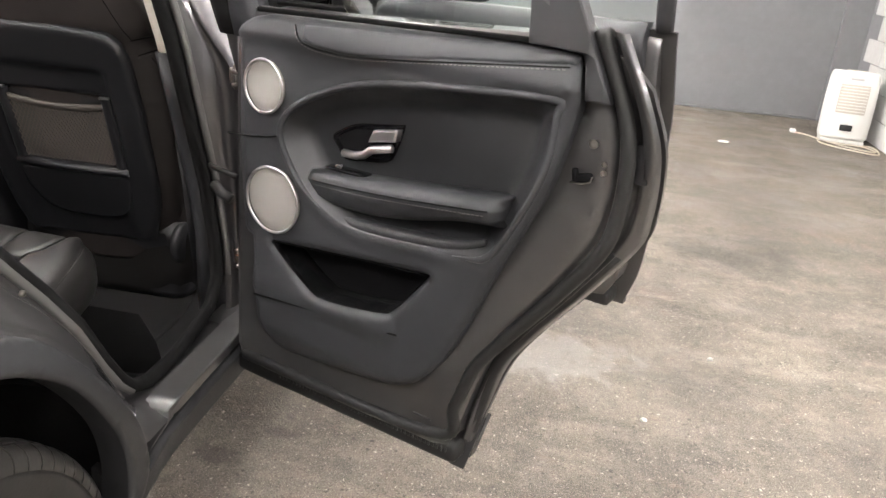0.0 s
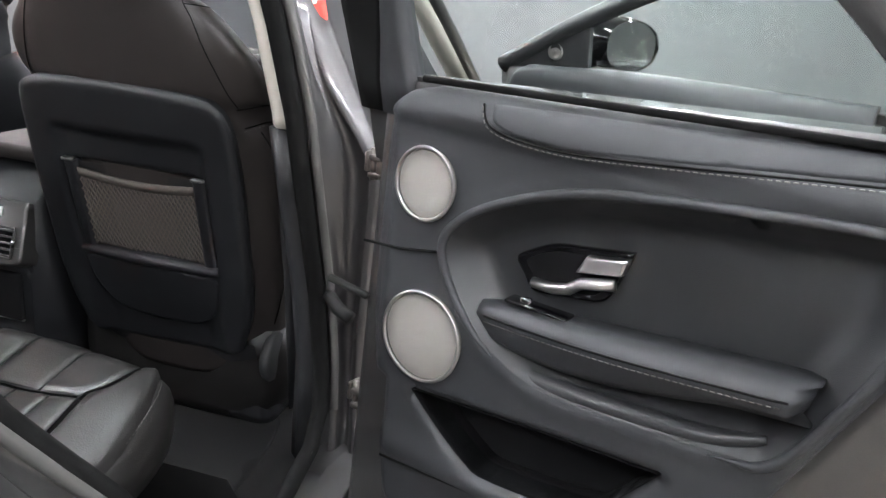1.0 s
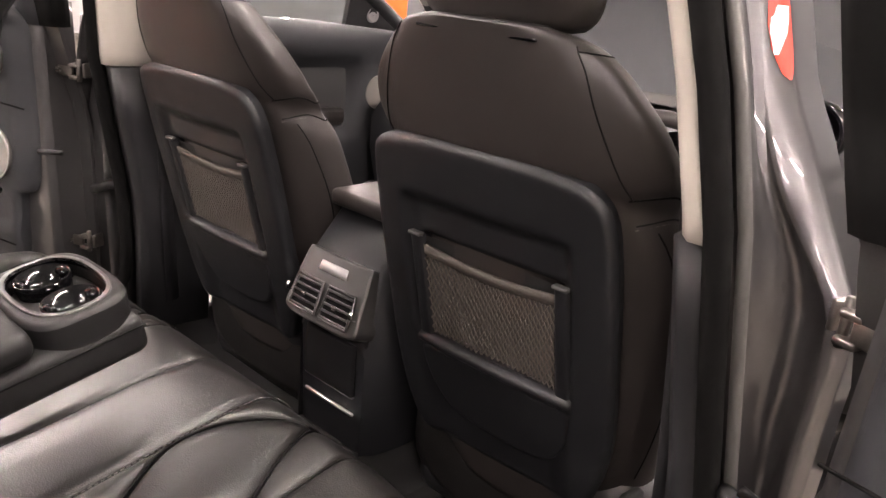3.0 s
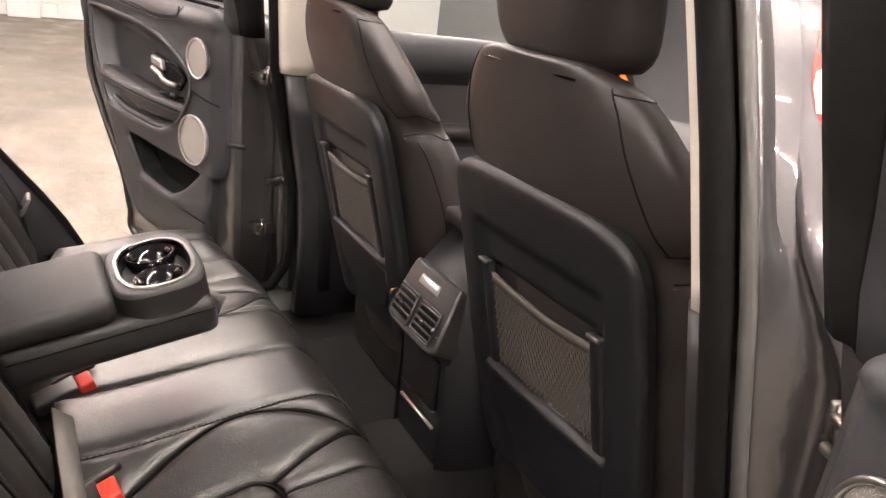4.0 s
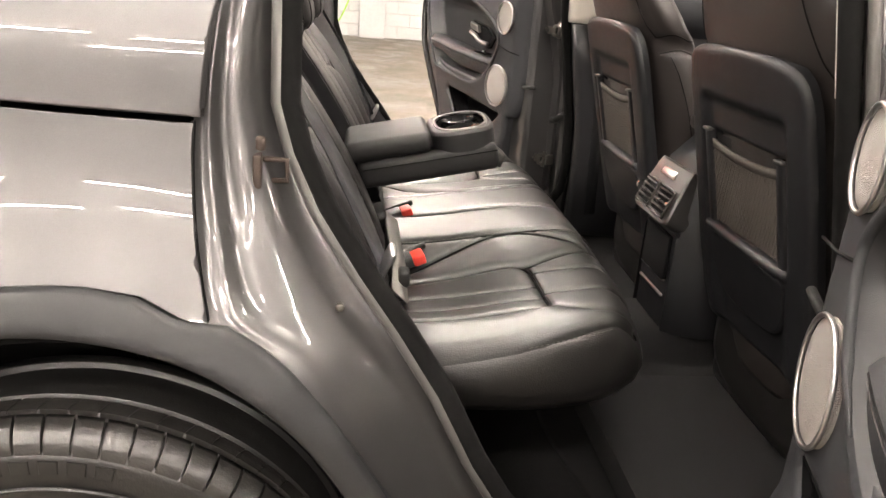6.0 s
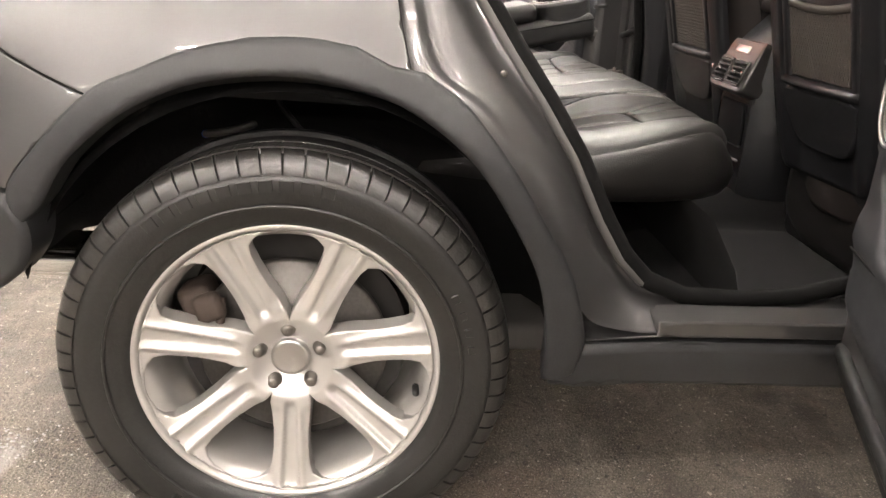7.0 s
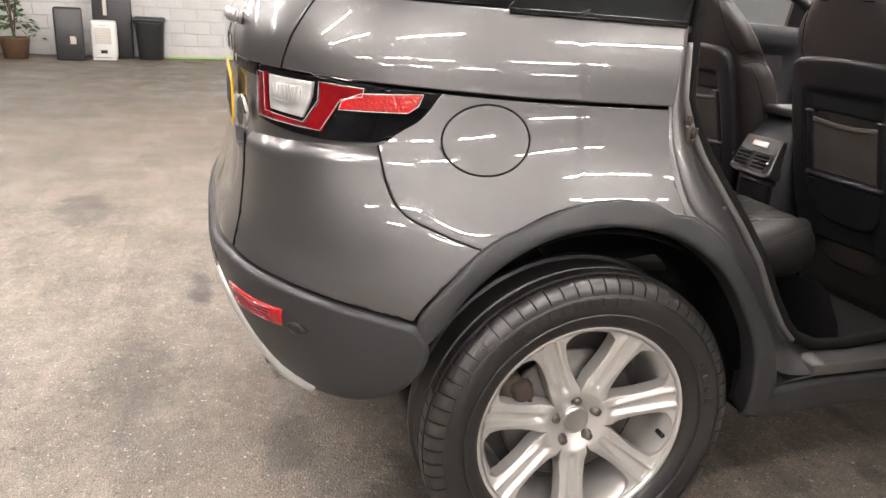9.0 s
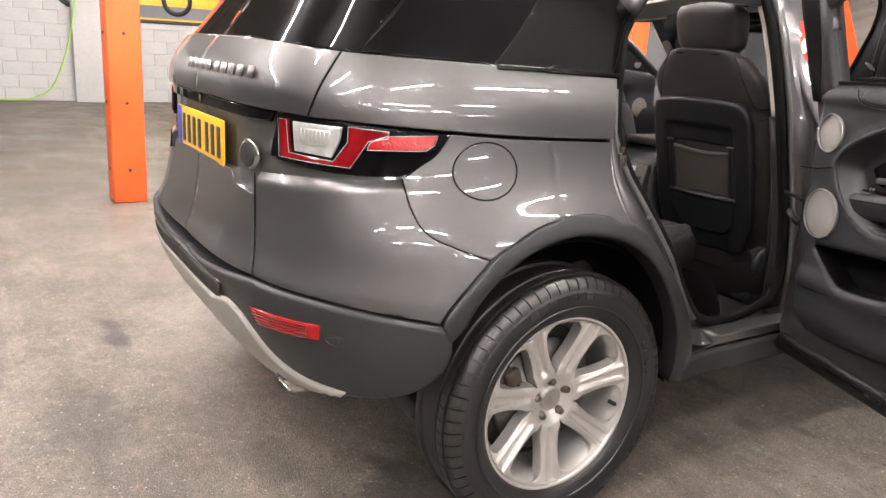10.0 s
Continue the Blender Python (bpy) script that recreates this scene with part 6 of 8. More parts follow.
for s in (1, -1):
    f = lambda pts: spline([(s * p[0], *p[1:]) for p in pts] if s > 0 else [(s * p[0], *p[1:]) for p in reversed(pts)], sub=5)
    cushion_piece("bolster_panel", f([(0.562, 0.42, 1), (0.565, 0.60), (0.560, 0.70), (0.585, 0.74), (0.600, 0.80), (0.598, 0.885, 1), (0.645, 0.845), (0.685, 0.70), (0.685, 0.45, 1)]), 0.012)
    for x0, x1 in ((0.0, 0.432), (0.434, 0.498), (0.500, 0.56)):
        if not x0:
            cushion_piece("seat_panel", f([(0.368, 0.42, 1), (0.345, 0.54), (0.327, 0.64), (0.333, 0.672), (0.365, 0.688), (0.432, 0.692, 1), (0.432, 0.42, 1)]), 0.0035)
        else:
            cushion_piece("seat_panel", f([(x0, 0.42, 1), (x0, 0.692, 1), (x1, 0.695, 1), (x1, 0.42, 1)]), 0.0035)
    cushion_piece("front_panel", f([(0.336, 0.692, 1), (0.300, 0.76), (0.272, 0.85), (0.268, 0.885, 1), (0.362, 0.885, 1), (0.362, 0.698, 1)]), 0.0035)
    cushion_piece("front_panel", f([(0.364, 0.698, 1), (0.364, 0.885, 1), (0.470, 0.885, 1), (0.470, 0.700, 1)]), 0.0035)
    cushion_piece("front_panel", f([(0.472, 0.700, 1), (0.472, 0.885, 1), (0.594, 0.882, 1), (0.596, 0.80), (0.580, 0.74), (0.556, 0.703, 1)]), 0.0035)
    cushion_piece("wave_panel", f([(0.345, 0.42, 1), (0.255, 0.52), (0.190, 0.62), (0.176, 0.69), (0.200, 0.765), (0.262, 0.845, 1), (0.294, 0.76), (0.328, 0.693), (0.319, 0.66), (0.322, 0.63), (0.340, 0.54), (0.364, 0.42, 1)]), 0.007)
    cushion_piece("inner_panel", f([(0.172, 0.42, 1), (0.170, 0.65), (0.168, 0.885, 1), (0.262, 0.885, 1), (0.262, 0.852, 1), (0.192, 0.765), (0.172, 0.69), (0.186, 0.615), (0.250, 0.515), (0.338, 0.42, 1)]), 0.005)
    cushion_piece("middle_panel", f([(0.001, 0.42, 1), (0.001, 0.885, 1), (0.164, 0.885, 1), (0.168, 0.65), (0.170, 0.42, 1)]), 0.005)
    for line, lift in (([(0.171, 0.43), (0.170, 0.65), (0.166, 0.80), (0.166, 0.882)], 0.002), ([(0.343, 0.43), (0.252, 0.518), (0.188, 0.617), (0.174, 0.69), (0.197, 0.765), (0.262, 0.848), (0.265, 0.882)], 0.002),
                       ([(0.366, 0.43), (0.343, 0.54), (0.325, 0.64), (0.332, 0.675), (0.365, 0.692), (0.45, 0.697), (0.556, 0.699)], 0.001), ([(0.334, 0.688), (0.298, 0.76), (0.268, 0.85)], 0.001), ([(0.433, 0.43), (0.433, 0.69)], 0.001), ([(0.499, 0.43), (0.499, 0.69)], 0.001),
                       ([(0.363, 0.70), (0.363, 0.82), (0.363, 0.882)], 0.001), ([(0.471, 0.70), (0.471, 0.82), (0.471, 0.882)], 0.001), ([(0.561, 0.43), (0.563, 0.60), (0.558, 0.70), (0.583, 0.74), (0.598, 0.80), (0.596, 0.88)], 0.002)):
        part("seat_seam", tube(line_on(bench_fn, [(s * x, y) for x, y in resample(spline(line, False, 8), 0.012, False)], lift - 0.0015), 0.0016, 6), SEAL, bench)
    run = [(s * x, y) for x, y in spline([(0.178, 0.44), (0.177, 0.65), (0.175, 0.875)], False, 8)]
    part("seat_stitching", stitches(line_on(bench_fn, run, 0.0085)), STITCH, bench)


PLAN = spline([(0.672, 0.42), (0.680, 0.60), (0.678, 0.72), (0.664, 0.795), (0.632, 0.848), (0.585, 0.876), (0.45, 0.882), (0.0, 0.882), (-0.45, 0.882), (-0.585, 0.876), (-0.632, 0.848), (-0.664, 0.795), (-0.678, 0.72), (-0.680, 0.60), (-0.672, 0.42)], False, 6)
rings = []
for a, b, c in zip([PLAN[0]] + PLAN[:-1], PLAN, PLAN[1:] + [PLAN[-1]]):
    t = Vector((c[0] - a[0], c[1] - a[1])).normalized()
    out = Vector((t.y, -t.x)) * (1 if b[0] * t.y - b[1] * t.x > 0 else -1)
    top = Vector(bench_fn(*b))
    rings.append([Vector((top.x + out.x * d, top.y + out.y * d, z if z < 0.66 else top.z - 0.008 + (z - 0.70))) for d, z in ((-0.012, 0.706), (0.004, 0.699), (0.015, 0.684), (0.021, 0.662), (0.022, 0.640), (0.016, 0.615), (0.002, 0.597), (-0.025, 0.588), (-0.07, 0.586))])
part("cushion_side", loft(rings, closed=False), LEATHER, bench)
part("side_stitching", stitches([r[1] + Vector((0, 0, 0.001)) for r in rings], 0.005, 0.004, 0.0009), STITCH, bench)


def rest_fn(x, s):
    """The bench's backrest: s runs up the slope."""
    return (x, 0.410 - 0.405 * s + 0.022 * math.sin(min(s / 0.6, 1) * math.pi), 0.690 + 0.70 * s)


def rest_piece(name, loop, puff):
    return part(name, sheet(loop, rest_fn, (), 0.03, 0.004, 0.06, puff=puff, fine=0.02, flip=True), LEATHER, bench)


for s in (1, -1):
    g = lambda pts: spline([(s * p[0], *p[1:]) for p in (reversed(pts) if s < 0 else pts)], sub=5)
    rest_piece("backrest_panel", g([(0.150, 0.0, 1), (0.262, 0.0, 1), (0.258, 0.40), (0.250, 0.602, 1), (0.180, 0.602, 1), (0.152, 0.50), (0.148, 0.25)]), 0.010)
    rest_piece("backrest_insert", g([(0.264, 0.0, 1), (0.378, 0.0, 1), (0.376, 0.20), (0.370, 0.40), (0.350, 0.602, 1), (0.252, 0.602, 1), (0.260, 0.40)]), 0.008)
    rest_piece("backrest_insert", g([(0.380, 0.0, 1), (0.500, 0.0, 1), (0.508, 0.20), (0.500, 0.36), (0.470, 0.405), (0.400, 0.415), (0.374, 0.36), (0.378, 0.20)]), 0.014)
    rest_piece("backrest_upper", g([(0.374, 0.402, 1), (0.400, 0.418), (0.472, 0.408), (0.502, 0.366, 1), (0.49, 0.48), (0.46, 0.602, 1), (0.352, 0.602, 1)]), 0.008)
    rest_piece("backrest_bolster", g([(0.504, 0.0, 1), (0.610, 0.02), (0.640, 0.20), (0.63, 0.42), (0.59, 0.56), (0.53, 0.602), (0.464, 0.602, 1), (0.494, 0.48), (0.512, 0.22)]), 0.022)
    rest_piece("backrest_inner", g([(0.130, 0.0, 1), (0.146, 0.0, 1), (0.144, 0.25), (0.148, 0.50), (0.175, 0.602, 1), (0.130, 0.602, 1)]), 0.006)
    # walls coloured near-black for the shade of the armrest gap
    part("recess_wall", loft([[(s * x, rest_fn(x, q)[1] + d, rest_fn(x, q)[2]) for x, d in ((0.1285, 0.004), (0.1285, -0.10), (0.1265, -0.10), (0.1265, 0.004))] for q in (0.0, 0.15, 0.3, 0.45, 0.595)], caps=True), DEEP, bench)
    for x, top in ((0.148, 0.58), (0.260, 0.58), (0.377, 0.58), (0.506, 0.58)):
        part("backrest_seam", tube([Vector(rest_fn(s * (x - 0.03 * max(q - 0.35, 0) * (x > 0.2)), q)) + Vector((0, 0.003, 0.002)) for q in [0.02 + (top - 0.02) * k / 24 for k in range(25)]], 0.0017, 6), SEAL, bench)
    for x in (0.258, 0.374):
        part("backrest_stitching", stitches([Vector(rest_fn(s * (x + 0.006), q)) + Vector((0, 0.008, 0.005)) for q in [0.03 + 0.55 * k / 20 for k in range(21)]], 0.005, 0.004, 0.0007), STITCH, bench)
part("backrest_core", loft([[(x, rest_fn(x, s)[1] - d, rest_fn(x, s)[2]) for x, d in ((-0.62, 0.03), (-0.117, 0.03), (-0.115, 0.075), (0.115, 0.075), (0.117, 0.03), (0.62, 0.03), (0.60, 0.14), (-0.60, 0.14))] for s in (0.0, 0.2, 0.4, 0.585)], caps=True), CARPET, bench)
for x in (-0.385, 0.0, 0.385):
    rings = []
    half, deep = (0.118, 0.046) if x else (0.098, 0.044)
    def rest_ring(q):
        """Centre and scale of a headrest's slice: a padded block that leans back to its top."""
        return 0.170 - 0.036 * q + 0.016 * (1 - q * q), 1.195 + 0.088 * q, max((1 - abs(q) ** 6) ** (1 / 6), 0.62), max((1 - abs(q) ** 4) ** 0.25, 0.38)
    for k in range(25):
        q = math.sin(-math.pi / 2 + math.pi * k / 24)
        cy, cz, wide, thick = rest_ring(q)
        rings.append([(x + a, cy + b, cz) for a, b in seat_loop(half * wide, deep * thick, 40, 4.6)])
    rest = part("rear_headrest", loft(rings, caps=True), LEATHER, bench, "black leather rear headrest")
    for side in (-1, 1):
        line = []
        for k in range(17):
            q = -0.93 + 1.86 * k / 16
            cy, cz, wide, thick = rest_ring(q)
            a = side * (half - 0.036)
            line.append((x + a, cy + deep * thick * (1 - abs(a / (half * wide)) ** 4.6) ** (1 / 4.6) + 0.0004, cz))
        part("headrest_seam", tube(line, 0.0014, 5), SEAL, rest)
# centre armrest with cup holder, sloping up to the front
ARM_AT, ARM_UP = (0.03, 0.36, 0.80), 12.0
part("armrest_base", turned(block((0.215, 0.305, 0.060), (0.030, 0.510, 0.822), 0.016, 3), ARM_AT, ARM_UP), ARMREST, bench, "folded-down centre armrest")
part("armrest_lid", turned(block((0.215, 0.190, 0.044), (0.030, 0.430, 0.873), 0.018, 4), ARM_AT, ARM_UP), ARMREST, bench)
part("armrest_seam", turned(tube(resample([(0.1385, 0.37, 0.836), (0.1385, 0.66, 0.836)], 0.02, False), 0.0014, 5), ARM_AT, ARM_UP), SEAL, bench)
def loop_at(cx, cy, hw, hd, power, n=56):
    return [(cx + hw * math.copysign(abs(math.cos(a)) ** power, math.cos(a)), cy + hd * math.copysign(abs(math.sin(a)) ** power, math.sin(a))) for a in [k * math.tau / n for k in range(n)]]


holder_loop, open_loop, edge_loop = loop_at(0.030, 0.594, 0.106, 0.071, 0.55), loop_at(0.030, 0.596, 0.088, 0.053, 0.75), loop_at(0.030, 0.596, 0.0945, 0.0592, 0.74)
tray = part("cup_holder", turned(sheet(holder_loop, lambda x, y: (x, y, 0.888), [open_loop], 0.012, 0.008, 0.050), ARM_AT, ARM_UP), ARMREST, bench, "black cup holder tray with a silver rim")
part("cup_rim", turned(sheet(edge_loop, lambda x, y: (x, y, 0.8905), [open_loop], 0.010, 0.0015, 0.004), ARM_AT, ARM_UP), GUNMETAL, tray, "satin silver rim")
part("cup_wall", turned(loft([[(x, y, z) for x, y in open_loop] for z in (0.8895, 0.852)]), ARM_AT, ARM_UP), GLOSS, tray)
part("cup_floor", turned(sheet(loop_at(0.030, 0.596, 0.087, 0.052, 0.75), lambda x, y: (x, y, 0.862), (), 0.02, 0.0, 0.0), ARM_AT, ARM_UP), GUNMETAL, tray)
for cx in (-0.018, 0.078):
    part("cup", turned(lathe([(0.858, 0.036), (0.884, 0.039), (0.885, 0.0365), (0.864, 0.031), (0.863, 0.0005)], 28, "z", (cx, 0.596, 0)), ARM_AT, ARM_UP), GLOSS, tray)
    for q in (-1, 1):
        part("cup_flap", turned(block((0.022, 0.014, 0.020), (cx, 0.596 + q * 0.030, 0.876), 0.004, 2, (q * 25, 0, 0)), ARM_AT, ARM_UP), GLOSS, tray)
part("pull_strap", tube([(0.03, 0.655, 0.872), (0.03, 0.678, 0.860), (0.03, 0.668, 0.838)], 0.010, 8), WEB, bench)
# buckles and belts
for x, y in ((0.276, 0.452), (-0.028, 0.444)):
    b = part("belt_buckle", block((0.050, 0.075, 0.022), (x, y - 0.018, 0.682), 0.006, 2, (20, 0, 8)), TRIM_HARD, bench, "seat belt buckle with a red button")
    part("button", block((0.042, 0.026, 0.022), (x + 0.001, y + 0.026, 0.699), 0.004, 2, (20, 0, 8)), BUCKLE_RED, b)
    part("buckle_lip", block((0.012, 0.075, 0.014), (x - 0.034, y + 0.010, 0.699), 0.005, 2, (16, 0, 20)), LEATHER_SOFT, b)
LAP = [(0.52, 0.428, 0.712), (0.42, 0.432, 0.708), (0.33, 0.434, 0.706), (0.22, 0.430, 0.712), (0.10, 0.428, 0.720)]
part("lap_belt", loft([[(x, y - 0.014, z + 0.018), (x, y + 0.014, z - 0.006), (x, y + 0.016, z - 0.004), (x, y - 0.012, z + 0.020)] for x, y, z in LAP], caps=True), WEB_PALE, bench, "pale grey belt webbing along the seat crease")
part("belt_anchor", block((0.04, 0.02, 0.03), (0.44, 0.440, 0.722), 0.006), BLACK, bench)
for q in (-1, 1):
    part("shoulder_belt", loft([[(q * (0.645 + x), y, z), (q * (0.600 + x), y + 0.010, z), (q * (0.600 + x), y + 0.013, z), (q * (0.645 + x), y + 0.003, z)] for x, y, z in ((-0.06, 0.16, 1.30), (-0.02, 0.205, 1.15), (0.0, 0.300, 0.997), (0.0, 0.380, 0.83), (0.0, 0.400, 0.70))], caps=True), TRIM_HARD, bench)
    part("belt_tongue", block((0.055, 0.010, 0.045), (q * 0.625, 0.398, 0.825), 0.004, 2, (-25, 0, 0)), SATIN, bench, "steel seat belt tongue")

# floor, tunnel, console
part("cabin_floor", loft([[(x, y, z) for x, z in ((-0.80, 0.44), (-0.77, 0.40), (-0.70, 0.375), (-0.20, 0.375), (-0.14, 0.40), (-0.10, 0.46), (0.10, 0.46), (0.14, 0.40), (0.20, 0.375), (0.70, 0.375), (0.77, 0.40), (0.80, 0.44))] for y in (0.55, 0.7, 0.9, 1.1, 1.5, 2.0, 2.2)], closed=False), CARPET, car, "black carpeted cabin floor")
part("seat_riser", loft([[(x, y, z) for x in (-0.78, -0.3, 0.0, 0.3, 0.78)] for y, z in ((0.84, 0.37), (0.80, 0.50), (0.74, 0.60))], closed=False), CARPET, car)
for s in (1, -1):
    part("floor_mat", sheet(spline([(s * 0.19, 0.80), (s * 0.60, 0.78), (s * 0.66, 0.9), (s * 0.60, 1.30), (s * 0.20, 1.32)]), lambda x, y: (x, y, 0.383), (), 0.08, 0.006, 0.006), CARPET, car, "black carpet floor mat")
console = part("centre_console", loft([[(x * w, y, z) for x, z in ((-1, zl), (-1, zh - 0.02), (-0.85, zh), (0.85, zh), (1, zh - 0.02), (1, zl))] for y, w, zl, zh in ((1.10, 0.098, 0.42, 0.70), (1.13, 0.105, 0.40, 0.86), (1.20, 0.11, 0.40, 0.93), (1.45, 0.11, 0.40, 0.93), (1.50, 0.11, 0.40, 0.80), (1.95, 0.11, 0.40, 0.85))], closed=False), SHELL, car, "black centre console with rear air vents")
part("console_back", sheet(spline([(-0.095, 0.42, 1), (0.095, 0.42, 1), (0.10, 0.72, 1), (-0.10, 0.72, 1)], sub=3), lambda x, z: (x, 1.10 + 0.10 * (0.72 - z) * 0.3, z), (), 0.05, 0.006, 0.02), SHELL, console)
# dark slab for the shade of an open recess
part("console_recess", block((0.150, 0.012, 0.115), (0, 1.0985, 0.640), 0.006), DEEP, console)
part("console_lid", block((0.225, 0.30, 0.035), (0, 1.32, 0.945), 0.012, 3), LEATHER_SOFT, console)


def vent_fn(x, s):
    """The sloping vent face on the console's back: s runs up it."""
    return (x, 1.055 + 0.34 * s + 0.25 * x * x, 0.735 + 0.80 * s)


face = part("vent_face", sheet(spline([(-0.098, 0.0), (0.0, -0.005), (0.098, 0.0), (0.102, 0.06), (0.092, 0.155, 1), (-0.092, 0.155, 1), (-0.102, 0.06)]), vent_fn, (), 0.03, 0.006, 0.05), VENT_GREY, console)
for cx in (-0.046, 0.046):
    loop = [(cx - 0.040, 0.012), (cx + 0.040, 0.012), (cx + 0.036, 0.088), (cx - 0.036, 0.088)]
    # dark sheet over the face paints the shade behind the slats
    part("vent_well", sheet(loop, lambda x, s: Vector(vent_fn(x, s)) + Vector((0, -0.002, 0.001)), (), 0.03, 0.0, 0.0), DEEP, face)
    for j in range(5):
        s0 = 0.018 + 0.0155 * j
        part("vent_slat", tube(line_on(vent_fn, [(cx - 0.036, s0), (cx, s0), (cx + 0.036, s0)], 0.006), 0.0026, 6), VENT_GREY, face)
    part("vent_frame", tube(line_on(vent_fn, spline([(*p, 1) for p in loop], sub=3), 0.005), 0.0028, 6, True), VENT_GREY, face, "dark silver vent frame")
    part("vent_knob", lathe([(-0.004, 0.011), (0.004, 0.011)], 20, "x", Vector(vent_fn(cx * 2.05, 0.050)) + Vector((0, -0.006, 0.003))), CHROME, face)
    part("vent_tab", block((0.012, 0.008, 0.010), Vector(vent_fn(cx, 0.05)) + Vector((0, -0.012, 0.004)), 0.003), CHROME, face)
part("vent_display", sheet(spline([(-0.04, 0.112, 1), (0.04, 0.112, 1), (0.038, 0.135, 1), (-0.038, 0.135, 1)], sub=3), vent_fn, (), 0.02, 0.002, 0.004, relief=lambda x, s: 0.004), SATIN, face)
for z in (0.585, 0.545):
    part("console_bar", block((0.15, 0.008, 0.007), (0, 1.094 + (0.72 - z) * 0.03, z), 0.003), SATIN, console)

# dashboard, wheel, windscreen surroundings
part("dashboard", loft([[(x, y + 0.05 * (x / 0.7) ** 2, z) for y, z in ((1.86, 0.62), (1.80, 0.86), (1.80, 0.96), (1.85, 1.02), (2.05, 1.06), (2.32, 1.04))] for x in (-0.74, -0.5, -0.2, 0.0, 0.2, 0.5, 0.74)], closed=False), TRIM, car, "black dashboard")
part("instrument_hood", loft([[(0.40 + 0.17 * math.cos(a), y, 1.03 + h * math.sin(a)) for a in [math.pi * k / 12 for k in range(13)]] for y, h in ((1.76, 0.10), (1.90, 0.10), (2.05, 0.05))], closed=False), TRIM_HARD, car)
gauge = part("gauge", lathe([(0.02, 0.066), (-0.02, 0.066), (-0.022, 0.060), (-0.018, 0.054), (0.0, 0.050), (0.0, 0.001)], 40, "y", (0.575, 1.86, 1.158)), GLOSS, car, "round black instrument dial")
part("dial_hub", lathe([(0.0, 0.014), (-0.006, 0.012), (-0.006, 0.001)], 20, "y", (0.575, 1.86, 1.145)), CHROME, gauge)
part("dial_stand", block((0.12, 0.10, 0.12), (0.575, 1.92, 1.07), 0.03), TRIM_HARD, car)
sw = part("steering_wheel", tube([(0.185 * math.cos(k * math.tau / 40), 0, 0.185 * math.sin(k * math.tau / 40)) for k in range(40)], 0.016, 8, True), LEATHER_SOFT, car, "black leather steering wheel with silver spokes")
sw.matrix_basis = pose(0.388, 1.66, 1.00, 24, 0, 0)
part("hub", lathe([(-0.03, 0.001), (-0.03, 0.06), (0.0, 0.075), (0.04, 0.05)], 28, "y"), TRIM_HARD, sw)
for a in (0, 180, 270):
    part("spoke", tube([(0.06 * math.cos(radians(a)), 0, 0.06 * math.sin(radians(a))), (0.175 * math.cos(radians(a)), 0, 0.175 * math.sin(radians(a)))], 0.013, 8), SATIN, sw)
part("screen", block((0.24, 0.02, 0.13), (0, 1.80, 0.965), 0.008, 2, (-15, 0, 0)), GLOSS, car, "dark centre display")
screen_fn = lambda x, s: (x * (0.72 - 0.16 * s), 2.36 - 0.62 * s - 0.10 * x * x, 1.05 + 0.50 * s)
part("windscreen", sheet(spline([(-1, 0, 1), (1, 0, 1), (1, 1, 1), (-1, 1, 1)], sub=4), screen_fn, (), 0.15, 0.0, 0.004), GLASS, car, "clear windscreen").visible_shadow = False
for s in (1, -1):
    part("a_pillar", tube([(s * 0.80, 2.40, 1.04), (s * 0.72, 2.10, 1.28), (s * 0.64, 1.78, 1.52), (s * 0.60, 1.60, 1.58)], 0.035, 8, flat=0.7), PAINT, car)
    part("a_pillar_lining", tube([(s * 0.76, 2.34, 1.06), (s * 0.68, 2.04, 1.30), (s * 0.60, 1.74, 1.52)], 0.038, 8, flat=0.6), BEIGE, car, "pale beige pillar lining")
part("interior_mirror", block((0.22, 0.03, 0.06), (0, 1.80, 1.46), 0.02, 3), GLOSS, car)

